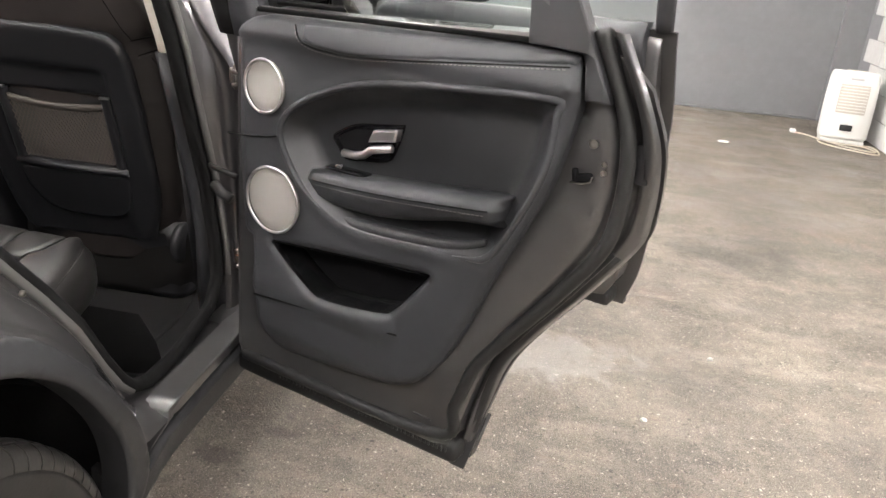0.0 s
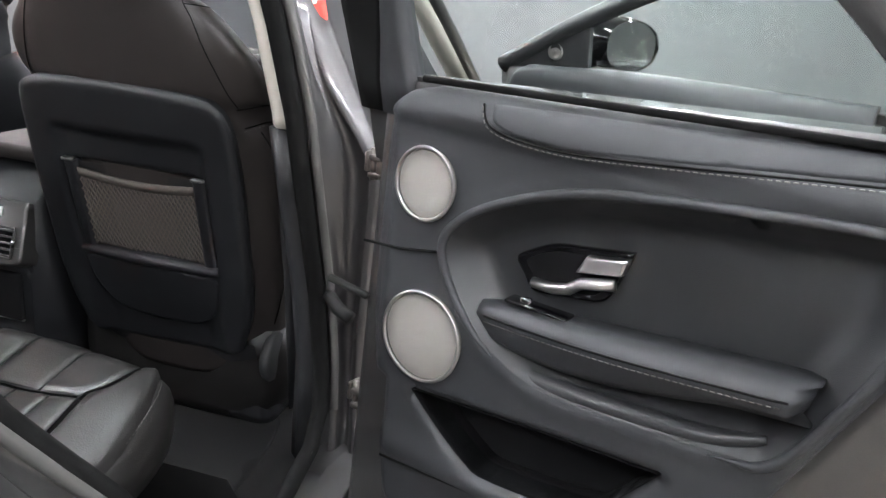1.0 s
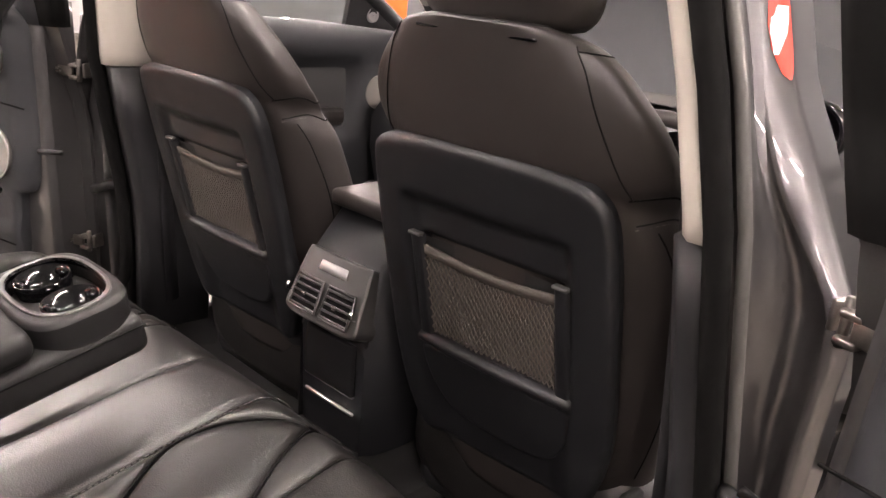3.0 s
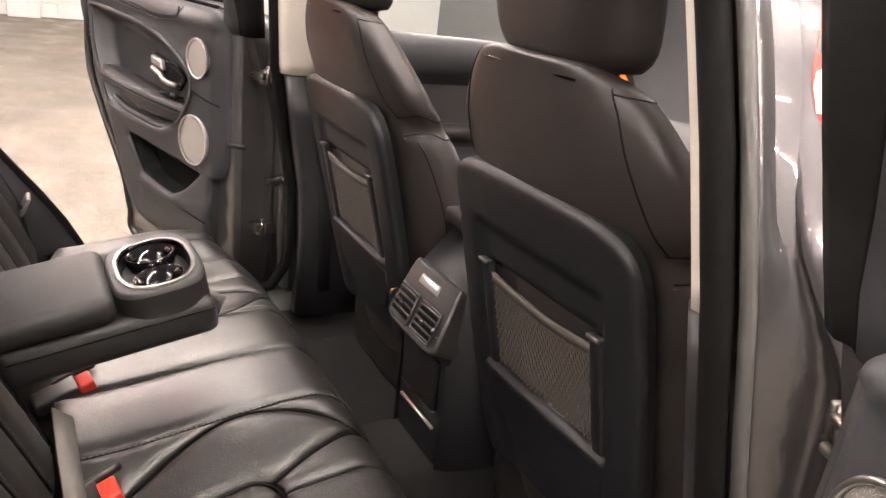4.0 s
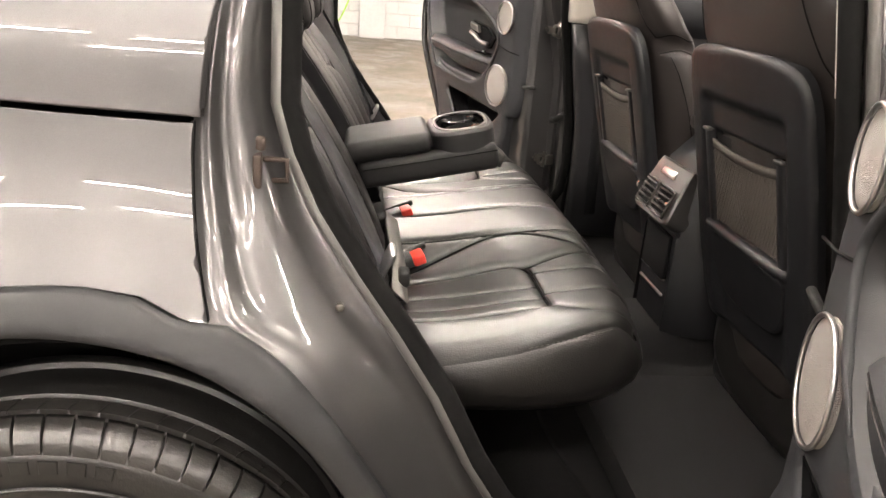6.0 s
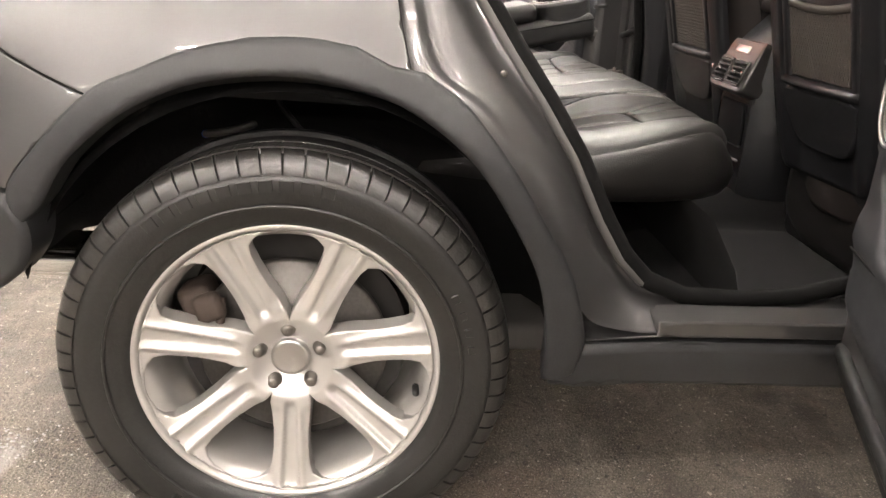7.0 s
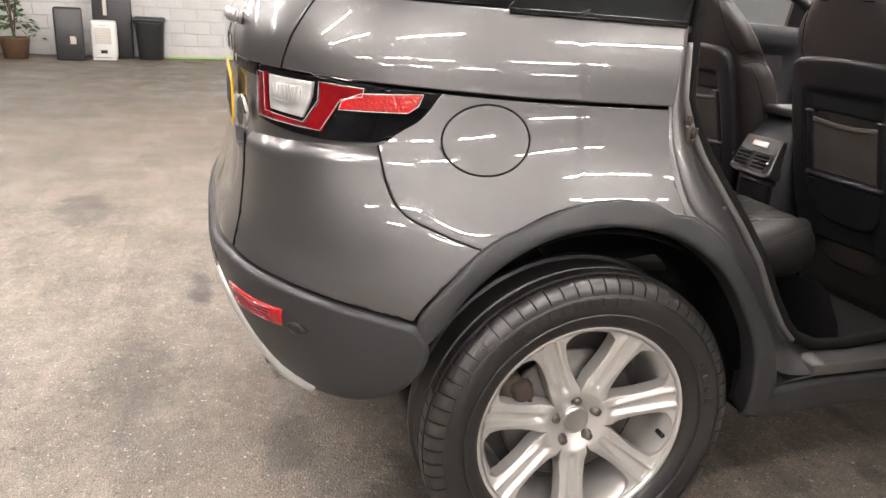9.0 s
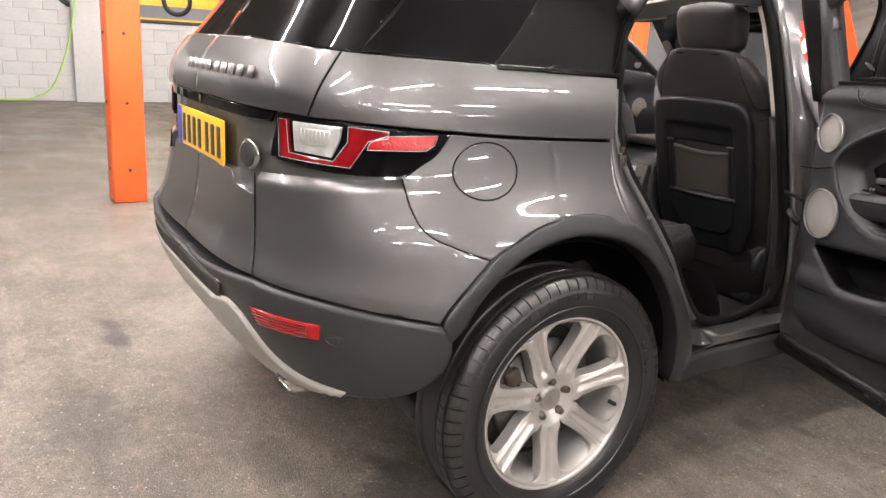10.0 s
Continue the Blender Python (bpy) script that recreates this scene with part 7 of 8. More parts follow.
# body structure: pillars, jambs, bulkheads, cantrails
for s in (1, -1):
    seal_b = [(0.805, 1.060, 0.56), (0.798, 1.068, 0.65), (0.786, 1.056, 0.80), (0.768, 1.017, 1.00), (0.753, 0.990, 1.15), (0.722, 0.972, 1.30), (0.684, 0.966, 1.42), (0.640, 0.968, 1.51)]
    bp, inner_face, outer_face = [], [], []
    for z, xo in ((0.42, 0.885), (0.50, 0.885), (0.58, 0.88), (0.70, 0.880), (0.90, 0.882), (1.00, 0.886), (1.05, 0.884), (1.08, 0.872), (1.11, 0.855), (1.14, 0.839), (1.17, 0.824), (1.20, 0.809), (1.24, 0.790), (1.275, 0.770), (1.31, 0.753), (1.35, 0.740), (1.39, 0.728), (1.46, 0.700), (1.55, 0.640)):
        sx, sy = interp([(p[2], p[0]) for p in seal_b], z), interp([(p[2], p[1]) for p in seal_b], z)
        bend = smooth(1.24, 1.08, z)
        share = 0.52 + 0.36 * bend
        mid, my = sx * (1 - share) + (xo - 0.010) * share, 1.064 + 0.026 * bend
        bp.append([(s * x, y, z) for x, y in ((sx - 0.025, sy + 0.020), (sx + 0.020, sy + 0.060), (mid, 1.135), (xo - 0.010, 1.140), (xo - 0.006, 1.20), (xo - 0.02, 1.23), (sx - 0.05, 1.23), (sx - 0.06, sy + 0.08))])
        step = max(my - sy - 0.034, 0.004)
        inner_face.append([(s * x, y, z) for x, y in ((sx + 0.016, sy + 0.016), (sx + 0.024, sy + 0.022), (sx + 0.029, sy + 0.034), (sx * 0.62 + mid * 0.38 + 0.010, sy + 0.034 + step * 0.55 + 0.024 * bend), (mid - 0.008 - 0.006 * bend, my - step * 0.08 + 0.003 + 0.016 * bend), (mid - 0.003, my + 0.0005), (mid, my))])
        wide, deep = xo - mid, 1.118 - my
        outer_face.append([(s * x, y, z) for x, y in ((mid, my), (mid + 0.003, my + 0.0010), (mid + 0.10 * wide + 0.003, my + 0.0035), (mid + wide * 0.35, my + deep * 0.17), (mid + wide * 0.66, my + deep * 0.40), (xo - 0.006, my + deep * 0.72), (xo - 0.002, my + deep * 0.88), (xo, 1.118), (xo, 1.128), (xo, 1.20))])
    part("b_pillar", loft(bp, caps=True), PILLAR, car, "grey painted centre pillar with black seals")
    part("pillar_inner_face", loft(inner_face, closed=False), PILLAR, car)
    part("pillar_outer_face", loft(outer_face, closed=False), PILLAR, car)
    part("pillar_loom", tube([(s * 0.800, 1.075, 0.80), (s * 0.82, 1.04, 0.815), (s * 0.84, 1.03, 0.80), (s * 0.87, 1.02, 0.79)], 0.013, 8), RUBBER, car, "ribbed rubber wiring sleeve")
    part("b_pillar_lining", loft([[(s * (xo + dx), yo + dy, z) for dx, dy in ((-0.012, 0.003), (-0.013, 0.024), (-0.055, 0.19), (-0.075, 0.19), (-0.054, 0.024), (-0.038, 0.003))] for xo, yo, z in ((0.756, 0.994, 1.125), (0.753, 0.990, 1.15), (0.722, 0.972, 1.30), (0.684, 0.966, 1.42), (0.640, 0.968, 1.51))], caps=True), BEIGE, car, "pale beige pillar lining")
    part("b_pillar_lower_trim", loft([[(s * (xo + dx), yo + dy, z) for dx, dy in ((-0.018, 0.012), (-0.016, 0.030), (-0.055, 0.19), (-0.085, 0.19), (-0.068, 0.030), (-0.050, 0.012))] for xo, yo, z in ((0.80, 1.065, 0.42), (0.798, 1.068, 0.65), (0.786, 1.056, 0.80), (0.768, 1.017, 1.00), (0.757, 0.995, 1.12))], caps=True), TRIM_HARD, car)
    seal_line = [p for p in reversed(seal_b)] + [(0.805, 1.02, 0.495), (0.808, 0.92, 0.468), (0.815, 0.80, 0.460), (0.822, 0.69, 0.468), (0.830, 0.615, 0.500), (0.834, 0.570, 0.545),
                 (0.832, 0.527, 0.612), (0.826, 0.475, 0.712), (0.812, 0.418, 0.798), (0.797, 0.358, 0.880), (0.778, 0.309, 0.952), (0.762, 0.276, 1.020), (0.750, 0.258, 1.08), (0.735, 0.258, 1.20), (0.69, 0.30, 1.35), (0.63, 0.42, 1.47), (0.61, 0.62, 1.535), (0.61, 0.85, 1.545)]
    part("door_seal", tube([(s * x, y, z) for x, y, z in seal_line], 0.0165, 10, True), SEAL, car, "black rubber door seal")
    part("outer_seal", tube([(s * (x + 0.023), y + 0.018, z) for x, y, z in seal_b], 0.0085, 8), SEAL_GREY, car, "grey rubber pillar seal")
    part("seal_lip", tube([(s * (x + 0.004), y - 0.010, z) for x, y, z in seal_line[8:22]], 0.011, 8), SEAL_GREY, car)
    part("front_belt", loft([[(s * (x + a), y + b, z) for a, b in ((-0.008, -0.021), (0.008, 0.021), (0.0095, 0.0205), (-0.0065, -0.0215))] for x, y, z in ((0.655, 1.085, 1.40), (0.660, 1.090, 1.30), (0.668, 1.100, 1.20), (0.680, 1.112, 1.05), (0.700, 1.13, 0.80), (0.715, 1.15, 0.50))], caps=True), TRIM_HARD, car, "black front belt webbing beside the pillar")
    if s > 0:
        # a red and white reflection, laid as coloured strips round the pillar's outer edge
        def on_edge(z, f, lift):
            rows = [r for r in outer_face if r[0][2] <= z][-1], [r for r in outer_face if r[0][2] > z][0]
            g = (z - rows[0][0][2]) / (rows[1][0][2] - rows[0][0][2])
            line = [Vector(a).lerp(Vector(b), g) for a, b in zip(*rows)][:8]
            q = f * (len(line) - 1)
            n = min(int(q), len(line) - 2)
            return line[n].lerp(line[n + 1], q - n) + Vector((0.7, -0.7, 0)) * lift
        def reflection_piece(edge_in, lift):
            return loft([[on_edge(z, f0 + (f1 - f0) * k / 7, lift) for k in range(8)] for z, f0, f1 in edge_in], closed=False)
        red_patch = part("pillar_red_reflection", reflection_piece([(1.308, 0.80, 0.86), (1.314, 0.66, 0.93), (1.324, 0.58, 0.97), (1.340, 0.50, 1.0), (1.365, 0.47, 1.0), (1.385, 0.50, 1.0), (1.41, 0.56, 1.0), (1.44, 0.62, 1.0)], 0.0008), BUCKLE_RED, car, "red reflection with a white band, painted on the pillar")
        part("white_band", reflection_piece([(1.334, 0.52, 0.60), (1.345, 0.51, 0.72), (1.358, 0.49, 0.84), (1.372, 0.52, 0.90), (1.386, 0.66, 0.92)], 0.0016), WHITE_PLASTIC, red_patch)
    # jamb from the skin's edge in to the seal
    edge = [(0.180, 1.235), (0.168, 1.14), (0.160, 1.068), (0.159, 1.01), (0.165, 0.94), (0.186, 0.850), (0.266, 0.805), (0.334, 0.726), (0.398, 0.629), (0.453, 0.537), (0.490, 0.468), (0.56, 0.440), (0.66, 0.430), (0.80, 0.428), (0.95, 0.428), (1.05, 0.430)]
    inner = [(0.735, 0.250, 1.235), (0.745, 0.245, 1.14), (0.757, 0.252, 1.068), (0.770, 0.270, 1.010), (0.787, 0.303, 0.940), (0.805, 0.352, 0.868), (0.820, 0.412, 0.785), (0.830, 0.468, 0.700), (0.836, 0.520, 0.600), (0.836, 0.560, 0.535), (0.832, 0.605, 0.488), (0.825, 0.66, 0.465), (0.815, 0.73, 0.455), (0.808, 0.82, 0.452), (0.80, 0.93, 0.452), (0.795, 1.0, 0.46)]
    rings = []
    for k, ((u, z), p) in enumerate(zip(edge, inner)):
        a, b = Vector(skin(u, z)), Vector(p)
        ridge = 1.0 - smooth(4, 7, k)
        row = []
        for f, up, low in ((0.0, -0.006, -0.004), (0.03, -0.015, -0.003), (0.09, -0.016, -0.002), (0.14, -0.003, 0.0), (0.19, -0.001, 0.001), (0.24, -0.012, 0.002), (0.30, -0.014, 0.003), (0.36, -0.004, 0.004),
                           (0.50, 0.006, 0.006), (0.62, 0.008, 0.007), (0.70, 0.006, 0.006), (0.75, -0.004, -0.001), (0.79, -0.016, -0.010), (0.88, -0.018, -0.013), (0.95, -0.012, -0.010), (1.0, 0.0, 0.0)):
            q = a.lerp(b, f)
            row.append(Vector((s * (q.x + up * ridge + low * (1 - ridge)), q.y, q.z)))
        rings.append(row)
    fine = []
    for k in range(len(rings) - 1):
        p0, p1, p2, p3 = rings[max(k - 1, 0)], rings[k], rings[k + 1], rings[min(k + 2, len(rings) - 1)]
        for t in (0.0, 0.25, 0.5, 0.75):
            fine.append([(b * 2 + (c - a) * t + (a * 2 - b * 5 + c * 4 - d) * t * t + (b * 3 - a - c * 3 + d) * t * t * t) * 0.5 for a, b, c, d in zip(p0, p1, p2, p3)])
    fine.append(rings[-1])
    part("door_jamb", loft(fine, closed=False), PAINT, car, "grey metallic door opening frame")
    part("shut_gap", tube(line_on(skin, [(u - 0.001, z) for u, z in spline(edge[2:6], False, 6)], -0.008) if s > 0 else [Vector((-v.x, v.y, v.z)) for v in line_on(skin, [(u - 0.001, z) for u, z in spline(edge[2:6], False, 6)], -0.008)], 0.003, 6), SEAL, car)
    part("jamb_plug", lathe([(-s * 0.004, 0.0055), (s * 0.001, 0.0055), (s * 0.002, 0.0035), (s * 0.002, 0.0005)], 12, "x", (s * 0.846, 0.332, 0.846)), STEEL, car, "small metal plug")
    part("striker", merge(block((0.022, 0.010, 0.042), (s * 0.806, 0.228, 1.006), 0.003), tube([(s * 0.796, 0.232, 0.992), (s * 0.796, 0.262, 0.992), (s * 0.796, 0.262, 1.018), (s * 0.796, 0.232, 1.018)], 0.004, 6), block((0.012, 0.012, 0.018), (s * 0.808, 0.232, 1.040), 0.004)), RUST, car, "dark greasy door striker")
    part("cantrail", tube([(s * 0.70, 0.30, 1.42), (s * 0.645, 0.42, 1.51), (s * 0.635, 0.70, 1.555), (s * 0.635, 1.10, 1.56), (s * 0.62, 1.50, 1.56), (s * 0.60, 1.72, 1.53)], 0.035, 8), PAINT_SHADED, car)
    part("c_pillar_lining", loft([[(s * x, y, z) for x, y in ((0.725, 0.25), (0.66, 0.20), (0.62, 0.0), (0.60, -0.25))] for z in (0.75, 1.0, 1.22)] + [[(s * x, y, z) for x, y in ((0.60, 0.42), (0.57, 0.36), (0.55, 0.2), (0.53, -0.2))] for z in (1.50,)], closed=False), TRIM_HARD, car)
    rim_run = [(0.730, 0.262, 1.20), (0.745, 0.264, 1.06), (0.770, 0.315, 0.945), (0.795, 0.378, 0.855), (0.812, 0.445, 0.76), (0.820, 0.51, 0.65)]
    bench_run = [(0.60, 0.12, 1.22), (0.60, 0.19, 1.08), (0.61, 0.25, 0.97), (0.62, 0.31, 0.86), (0.63, 0.37, 0.75), (0.65, 0.43, 0.66)]
    part("side_trim", loft([[(s * (a[0] * (1 - f) + b[0] * f), a[1] * (1 - f) + b[1] * f + 0.02 * math.sin(f * math.pi), a[2] * (1 - f) + b[2] * f) for f in (0, 0.1, 0.35, 0.65, 1.0)] for a, b in zip(rim_run, bench_run)], closed=False), TRIM_HARD, car, "black plastic trim beside the rear bench")
    part("front_jamb", loft([[(s * x, y, z) for x, z in ((0.885, 0.455), (0.80, 0.46), (0.78, 0.42))] for y in (1.0, 1.5, 2.1)], closed=False), PAINT_SHADED, car)
part("underbody", block((1.50, 3.4, 0.06), (0, 1.33, 0.335), 0.02), UNDER, car)
part("boot_floor", block((1.16, 0.9, 0.04), (0, -0.2, 0.74), 0.01), CARPET, car)
part("rear_structure", block((1.10, 0.10, 0.45), (0, -0.56, 0.62), 0.03), UNDER, car)
part("parcel_shelf", block((1.12, 0.55, 0.02), (0, -0.16, 1.14), 0.006), CARPET, car)
part("exhaust_tip", loft([[(0.525 + x, y - 0.5 * (z + 0.03) * (y < -0.6), 0.400 + z) for x, z in seat_loop(0.070, 0.036)] for y in (-0.46, -0.56, -0.645)] + [[(0.525 + x * 0.93, y - 0.5 * (z + 0.03) * (y < -0.6), 0.400 + z * 0.86) for x, z in seat_loop(0.070, 0.036)] for y in (-0.645, -0.55, -0.48)]), CHROME, car, "chrome exhaust tailpipe")
part("front_bulkhead", block((1.5, 0.04, 0.65), (0, 2.30, 0.72), 0.01), UNDER, car)

# the front end
both_sides("front_wing", sheet(spline([(2.13, 0.44, 1), (2.22, 0.52), (2.28, 0.66), (2.42, 0.80), (2.58, 0.86), (2.75, 0.86), (2.92, 0.80), (3.05, 0.74, 1), (3.05, 0.93), (2.8, 1.0), (2.4, 1.04), (2.13, 1.06, 1)]), skin, (), 0.06, 0.006, 0.03), PAINT)
both_sides("front_arch_cladding", sheet(spline([(2.16, 0.36, 1), (2.20, 0.50), (2.28, 0.66), (2.42, 0.80), (2.58, 0.86), (2.75, 0.86), (2.92, 0.80), (3.02, 0.70), (3.04, 0.56, 1), (2.99, 0.56, 1), (2.96, 0.66), (2.87, 0.76), (2.66, 0.82), (2.47, 0.76), (2.34, 0.65), (2.24, 0.48), (2.22, 0.36, 1)]), off_skin(0.014), (), 0.05, 0.006, 0.05), CLAD, "dark grey plastic wheel arch trim")
part("front_bumper", mirrored(sheet(spline([(3.06, 0.40, 1), (3.05, 0.72, 1), (3.3, 0.70), (3.65, 0.70, 1), (3.65, 0.35, 1), (3.3, 0.36)]), skin, (), 0.07, 0.006, 0.04)), PAINT, car)
part("grille", mirrored(sheet(spline([(3.36, 0.74, 1), (3.65, 0.73, 1), (3.65, 0.87, 1), (3.34, 0.86, 1)]), skin, (), 0.05, 0.006, 0.03)), GLOSS, car)
both_sides("headlamp", sheet(spline([(3.06, 0.745, 1), (3.33, 0.735, 1), (3.32, 0.86, 1), (3.06, 0.91, 1)]), off_skin(0.004), (), 0.04, 0.006, 0.03), LAMP_WHITE, "clear headlamp")
part("bonnet", sheet(spline([(-0.80, 2.38, 1), (0.80, 2.38, 1), (0.80, 2.75), (0.72, 3.05), (0.45, 3.30), (0.0, 3.38), (-0.45, 3.30), (-0.72, 3.05), (-0.80, 2.75)]), lambda x, y: (x, y, 1.075 - 0.05 * (x / 0.8) ** 2 - 0.14 * smooth(2.4, 3.5, y) - 0.08 * smooth(3.0, 3.5, y)), (), 0.09, 0.02, 0.05), PAINT, car)


# ---- things in the garage ----
def build_dehumidifier(m, label):
    d = thing("dehumidifier", label, "dehumidifier", "dehumidifiers", at=m)
    part("body", loft([[(x * w, y * dd, z) for x, y in seat_loop(0.17, 0.115, 28, 5)] for z, w, dd in ((0.03, 0.90, 0.9), (0.06, 0.98, 1), (0.30, 1.0, 1), (0.54, 0.97, 0.95), (0.585, 0.93, 0.88), (0.60, 0.85, 0.75))], caps=True), WHITE_PLASTIC, d)
    part("foot", block((0.30, 0.20, 0.03), (0, 0, 0.015), 0.008), WHITE_PLASTIC, d)
    grille = part("grille", block((0.20, 0.008, 0.24), (0, -0.117, 0.37), 0.004), BEIGE, d)
    for i in range(9):
        part("slat", block((0.19, 0.006, 0.006), (0, -0.122, 0.27 + 0.025 * i), 0.002), WHITE_PLASTIC, grille)
    part("tank_window", block((0.085, 0.008, 0.05), (0, -0.116, 0.13), 0.01), BLACK, d)
    part("handle", block((0.14, 0.05, 0.012), (0, -0.02, 0.603), 0.005), BEIGE, d)
    part("label", block((0.09, 0.003, 0.018), (0, -0.1125, 0.535), 0.004), SATIN, d)
    return d


dry = build_dehumidifier(pose(4.06, 6.74, 0, -6, 0, -8) @ Matrix.Diagonal((1.2, 1.1, 1.05, 1)), "white upright dehumidifier on the floor by the wall")
copy_thing(dry, pose(-11.9, -2.45, 0, 0, 0, 90))
run = [(3.72, 6.93, 0.012), (3.80, 6.86, 0.008), (3.95, 6.62, 0.008), (4.10, 6.47, 0.008), (4.26, 6.40, 0.008), (4.22, 6.58, 0.008), (4.02, 6.62, 0.010), (3.88, 6.72, 0.008), (3.86, 6.55, 0.008), (4.05, 6.38, 0.008), (4.24, 6.30, 0.008), (4.30, 6.48, 0.01), (4.28, 6.62, 0.01), (4.20, 6.64, 0.08)]
smooth_run = []
for a, b in zip(spline([(p[0], p[1]) for p in run], False, 6), range(1000)):
    smooth_run.append((a[0], a[1], 0.008))
lead = thing("power_cable", "coiled cream mains cable with its plug", "cable")
part("cord", tube(smooth_run, 0.006, 6), CABLE, lead)
part("plug", block((0.05, 0.05, 0.035), (3.70, 6.95, 0.018), 0.008), WHITE_PLASTIC, lead)
for k, (x, y, w) in enumerate(((2.95, 6.15, 0.05), (2.30, 2.10, 0.012), (2.02, 1.60, 0.012))):
    scrap = part("paper_scrap", loft([[(x + w * math.cos(a) * r, y + w * 0.7 * math.sin(a) * r, z) for a in [j * math.tau / 9 for j in range(9)]] for r, z in ((1.0, 0.001), (0.9, 0.008), (0.3, 0.012))], caps=True), WHITE_PLASTIC)
    tagged(scrap, "small pale scrap of paper on the floor", "litter", "floor litter")

# by the far wall: bin, loudspeaker, plants, pots
bin_ = thing("bin", "grey plastic bin with a pale handle by the block wall", "bin", at=pose(-12.25, -1.75, 0))
part("body", loft([[(x, y, z) for x, y in seat_loop(w, w * 0.9, 24, 5)] for z, w in ((0.0, 0.20), (0.02, 0.22), (0.60, 0.26), (0.62, 0.275))], caps=True), TRIM_HARD, bin_)
part("lid", block((0.54, 0.50, 0.08), (0, 0, 0.66), 0.03), TRIM_HARD, bin_)
case = thing("loudspeaker", "black boxy loudspeaker standing on the floor", "loudspeaker", at=pose(-11.75, -2.95, 0, 0, 0, 8))
part("cabinet", block((0.42, 0.42, 0.82), (0, 0, 0.41), 0.03), TRIM_HARD, case)
part("cone", lathe([(0.212, 0.12), (0.216, 0.11), (0.20, 0.04), (0.206, 0.001)], 28, "x", (0, 0, 0.30)), BLACK, case)
part("sticker", block((0.004, 0.09, 0.12), (0.213, 0.05, 0.32), 0.002), BEIGE, case)
screen_leaf = thing("folding_board", "tall dark board leaning on the wall", "board", at=pose(-12.35, -2.35, 0))
part("board", block((0.06, 0.62, 1.35), (0, 0, 0.675), 0.02), TRIM_HARD, screen_leaf)
part("pole", block((0.04, 0.06, 1.5), (0.10, -0.1, 1.45), 0.01), BEIGE, screen_leaf)


def build_plant(at, pot_mat, seed, tall):
    rng = random.Random(seed)
    p = thing("potted_plant", "leafy green plant in a %s pot" % ("terracotta" if pot_mat is POT else "dark wooden"), "plant", "potted plants", at=pose(*at))
    part("pot", lathe([(0.0, 0.001), (0.0, 0.17), (0.30, 0.22), (0.33, 0.23), (0.33, 0.20), (0.27, 0.19), (0.27, 0.001)], 24, "z"), pot_mat, p)
    bm = bmesh.new()
    for k in range(220):
        a, h = rng.uniform(0, math.tau), rng.uniform(0.30, tall)
        r = rng.uniform(0.05, 0.34) * (0.7 + 0.5 * math.sin(h * 5))
        c = Vector((r * math.cos(a), r * math.sin(a), h))
        ln = rng.uniform(0.07, 0.15)
        d = Vector((math.cos(a), math.sin(a), rng.uniform(-0.6, 0.8))).normalized() * ln
        w = d.cross(Vector((rng.uniform(-1, 1), rng.uniform(-1, 1), 1))).normalized() * ln * 0.28
        vs = [bm.verts.new(v) for v in (c, c + d * 0.5 + w, c + d + Vector((0, 0, -0.02)), c + d * 0.5 - w)]
        bm.faces.new(vs)
    part("leaves", bm, LEAF, p, smooth=False)
    for k in range(5):
        a = k * 1.3
        part("stem", tube([(0, 0, 0.25), (0.05 * math.cos(a), 0.05 * math.sin(a), 0.25 + tall * 0.3), (0.16 * math.cos(a), 0.16 * math.sin(a), tall * 0.8)], 0.010, 6), WOOD, p)


build_plant((-11.7, -3.75, 0), WOOD, 3, 1.45)
build_plant((-11.4, -4.45, 0), POT, 5, 1.25)
build_plant((-11.2, -5.05, 0), WOOD, 9, 1.5)
build_plant((-12.2, -4.3, 0), POT, 11, 1.9)

# hose on the far wall, posters
hose_run = spline([(0.62, 2.9), (0.60, 2.0), (0.50, 1.2), (0.30, 0.55), (0.10, 0.20), (-0.25, 0.06), (-0.75, 0.04), (-1.3, 0.03)], False, 8)
hose = part("garden_hose", tube([(X0 + 0.26 + (0.10 if z < 0.1 else 0.0), y - 0.2, max(z, 0.016)) for y, z in hose_run], 0.014, 8), GREEN)
tagged(hose, "bright green hose hanging down the block wall to the floor", "hose")
frame_ = thing("framed_poster", "wide yellow framed poster of an old racing car on the wall", "poster", at=pose(X0 + 0.03, 2.78, 1.43))
part("frame", merge(block((0.05, 3.1, 0.06), (0, 0, 0.0), 0.01), block((0.05, 3.1, 0.06), (0, 0, 1.5), 0.01), block((0.05, 0.06, 1.5), (0, -1.55, 0.75), 0.01), block((0.05, 0.06, 1.5), (0, 1.55, 0.75), 0.01)), BLACK, frame_)
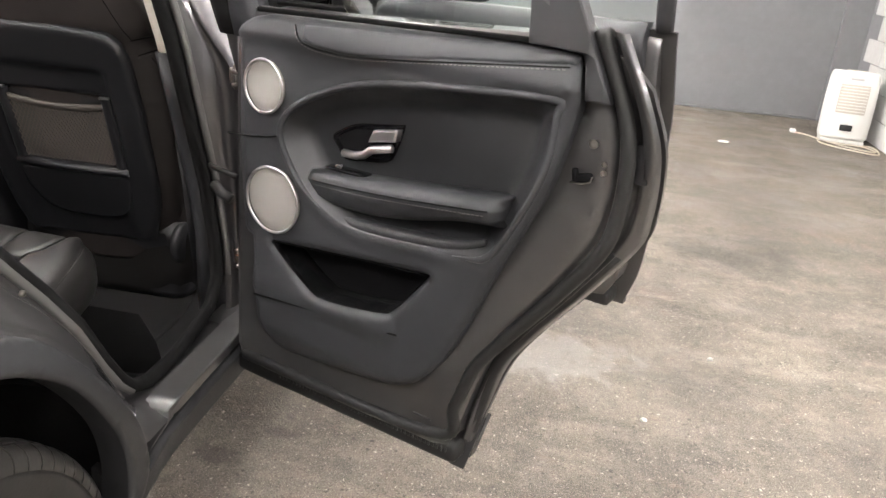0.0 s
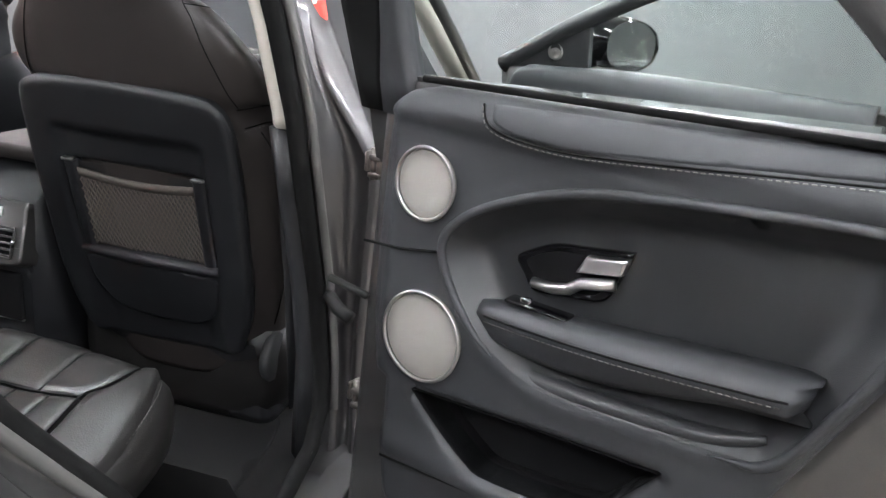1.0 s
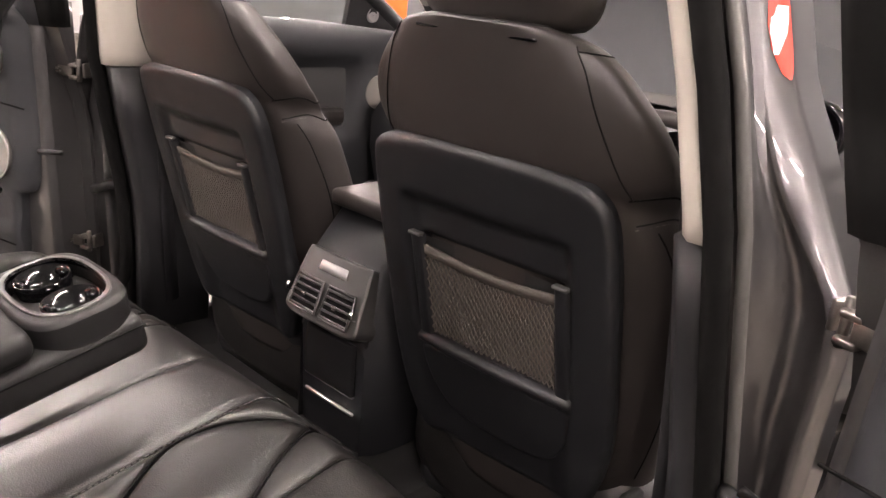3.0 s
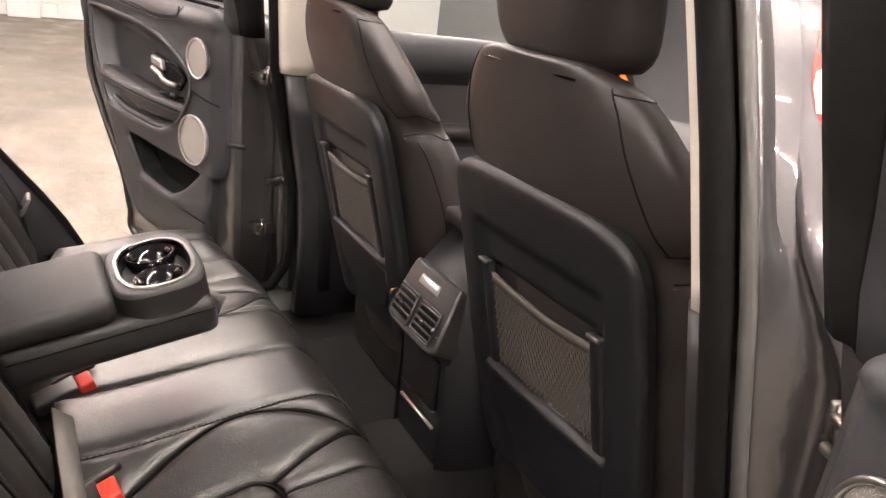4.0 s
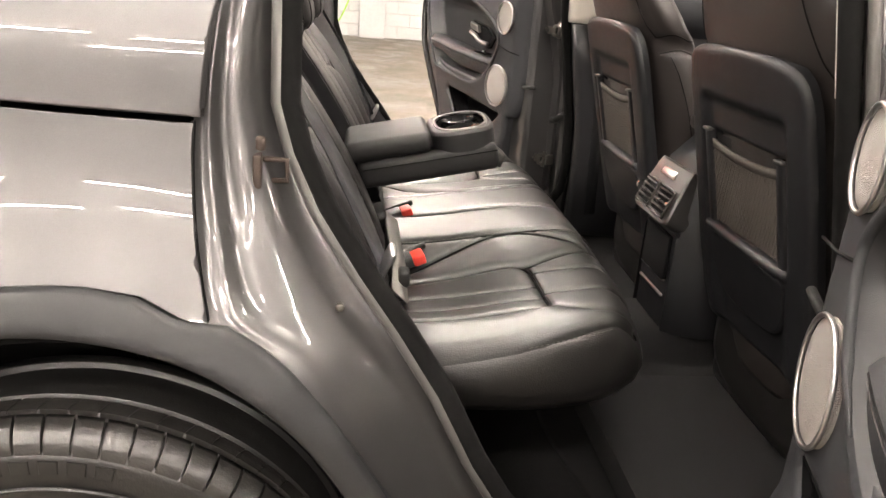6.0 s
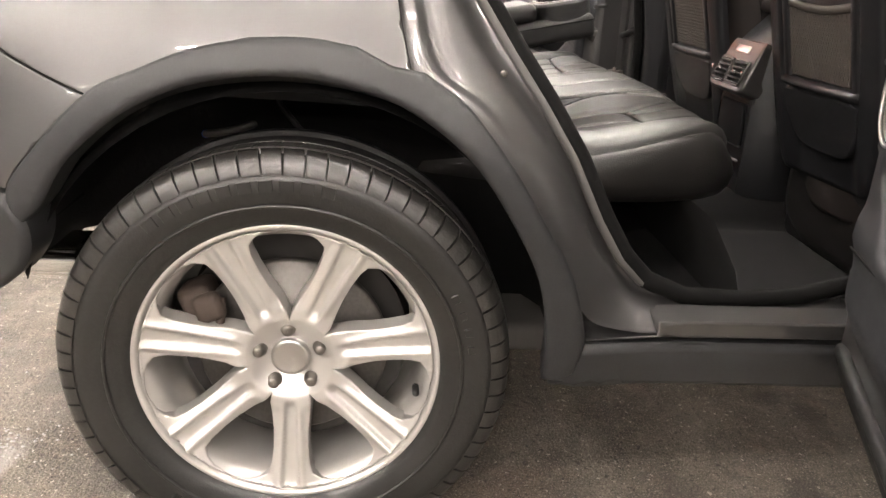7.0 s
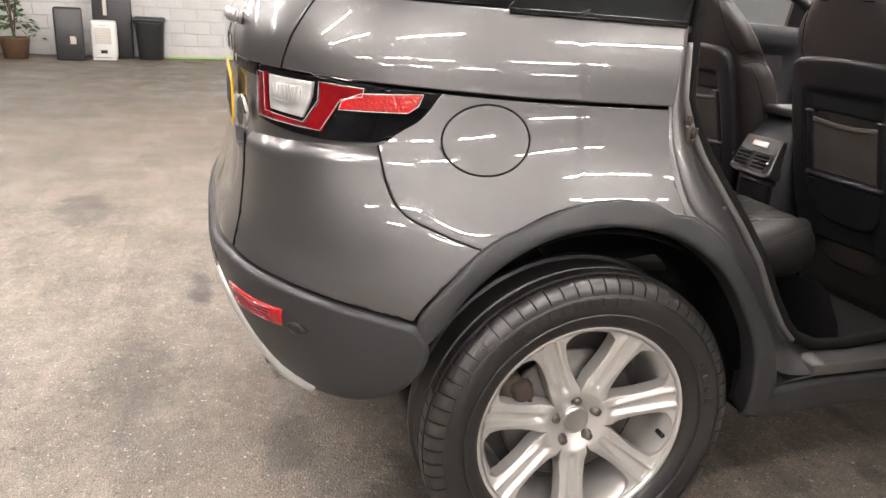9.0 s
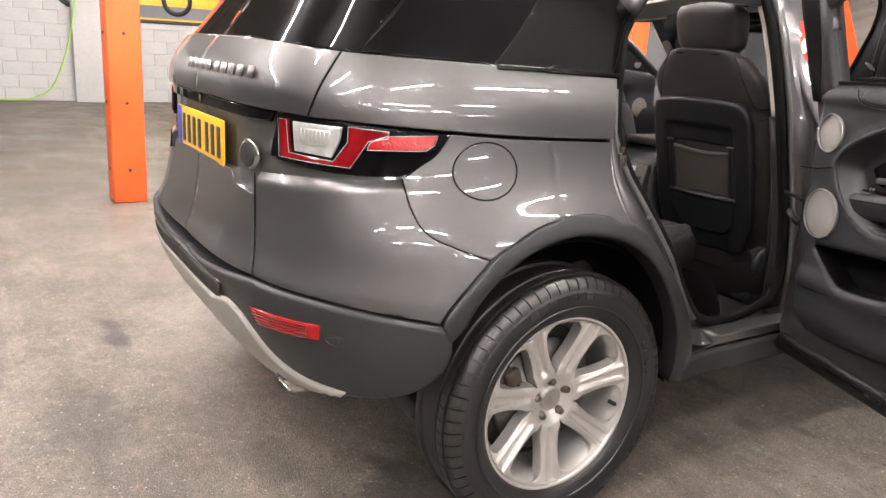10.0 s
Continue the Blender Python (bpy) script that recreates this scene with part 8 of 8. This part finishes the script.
part("print", block((0.01, 3.04, 1.46), (0.0, 0, 0.75), 0.0), PLATE, frame_, smooth=False)
part("picture_road", block((0.004, 3.0, 0.22), (0.008, 0, 0.17), 0.0), WALL_GREY, frame_, smooth=False)
part("picture_body", sheet(spline([(-1.1, 0.36), (-1.0, 0.60), (-0.3, 0.72), (0.1, 0.86), (0.6, 0.74), (1.15, 0.58), (1.2, 0.38)], sub=4), lambda y, z: (0.010, y, z), (), 0.2, 0.0, 0.004), YELLOW, frame_)
for y in (-0.68, 0.75):
    w_ = part("picture_wheel", lathe([(0.012, 0.27), (0.018, 0.27), (0.018, 0.20), (0.014, 0.19)], 28, "x", (0, y, 0.38)), BLACK, frame_)
    part("picture_hub", lathe([(0.016, 0.07), (0.020, 0.06), (0.020, 0.001)], 18, "x", (0, y, 0.38)), YELLOW, frame_)
round_sign = thing("round_sign", "dark round emblem painted on the wall", "sign", at=pose(X0 + 0.03, 0.45, 1.98))
part("ring", lathe([(0.0, 0.42), (0.02, 0.42), (0.02, 0.34), (0.0, 0.34)], 40, "x"), TRIM_HARD, round_sign)
part("bar", block((0.02, 0.55, 0.10), (0.01, 0, 0), 0.004), TRIM_HARD, round_sign)

# loose grit where the floor crumbles beside the car
grit = random.Random(31)
bm = bmesh.new()
for k in range(420):
    if k % 3:
        gx, gy = grit.gauss(0.64, 0.035), grit.gauss(-0.77, 0.11)
    else:
        gx, gy = grit.uniform(-0.6, 1.9), grit.uniform(-1.6, -0.5)
    size = grit.uniform(0.0018, 0.0050)
    ring = [bm.verts.new((gx + size * grit.uniform(0.7, 1.2) * math.cos(a), gy + size * grit.uniform(0.7, 1.2) * math.sin(a), 0.0003)) for a in (0.3, 1.6, 2.8, 4.1, 5.3)]
    tip = bm.verts.new((gx + size * 0.2, gy, size * grit.uniform(0.6, 1.0)))
    for a, b in zip(ring, ring[1:] + ring[:1]):
        bm.faces.new([a, b, tip])
    bm.faces.new(ring[::-1])
tagged(part("loose_grit", bm, GRIT, smooth=False), "pale loose grit scattered on the concrete floor", "grit", kind="stuff")
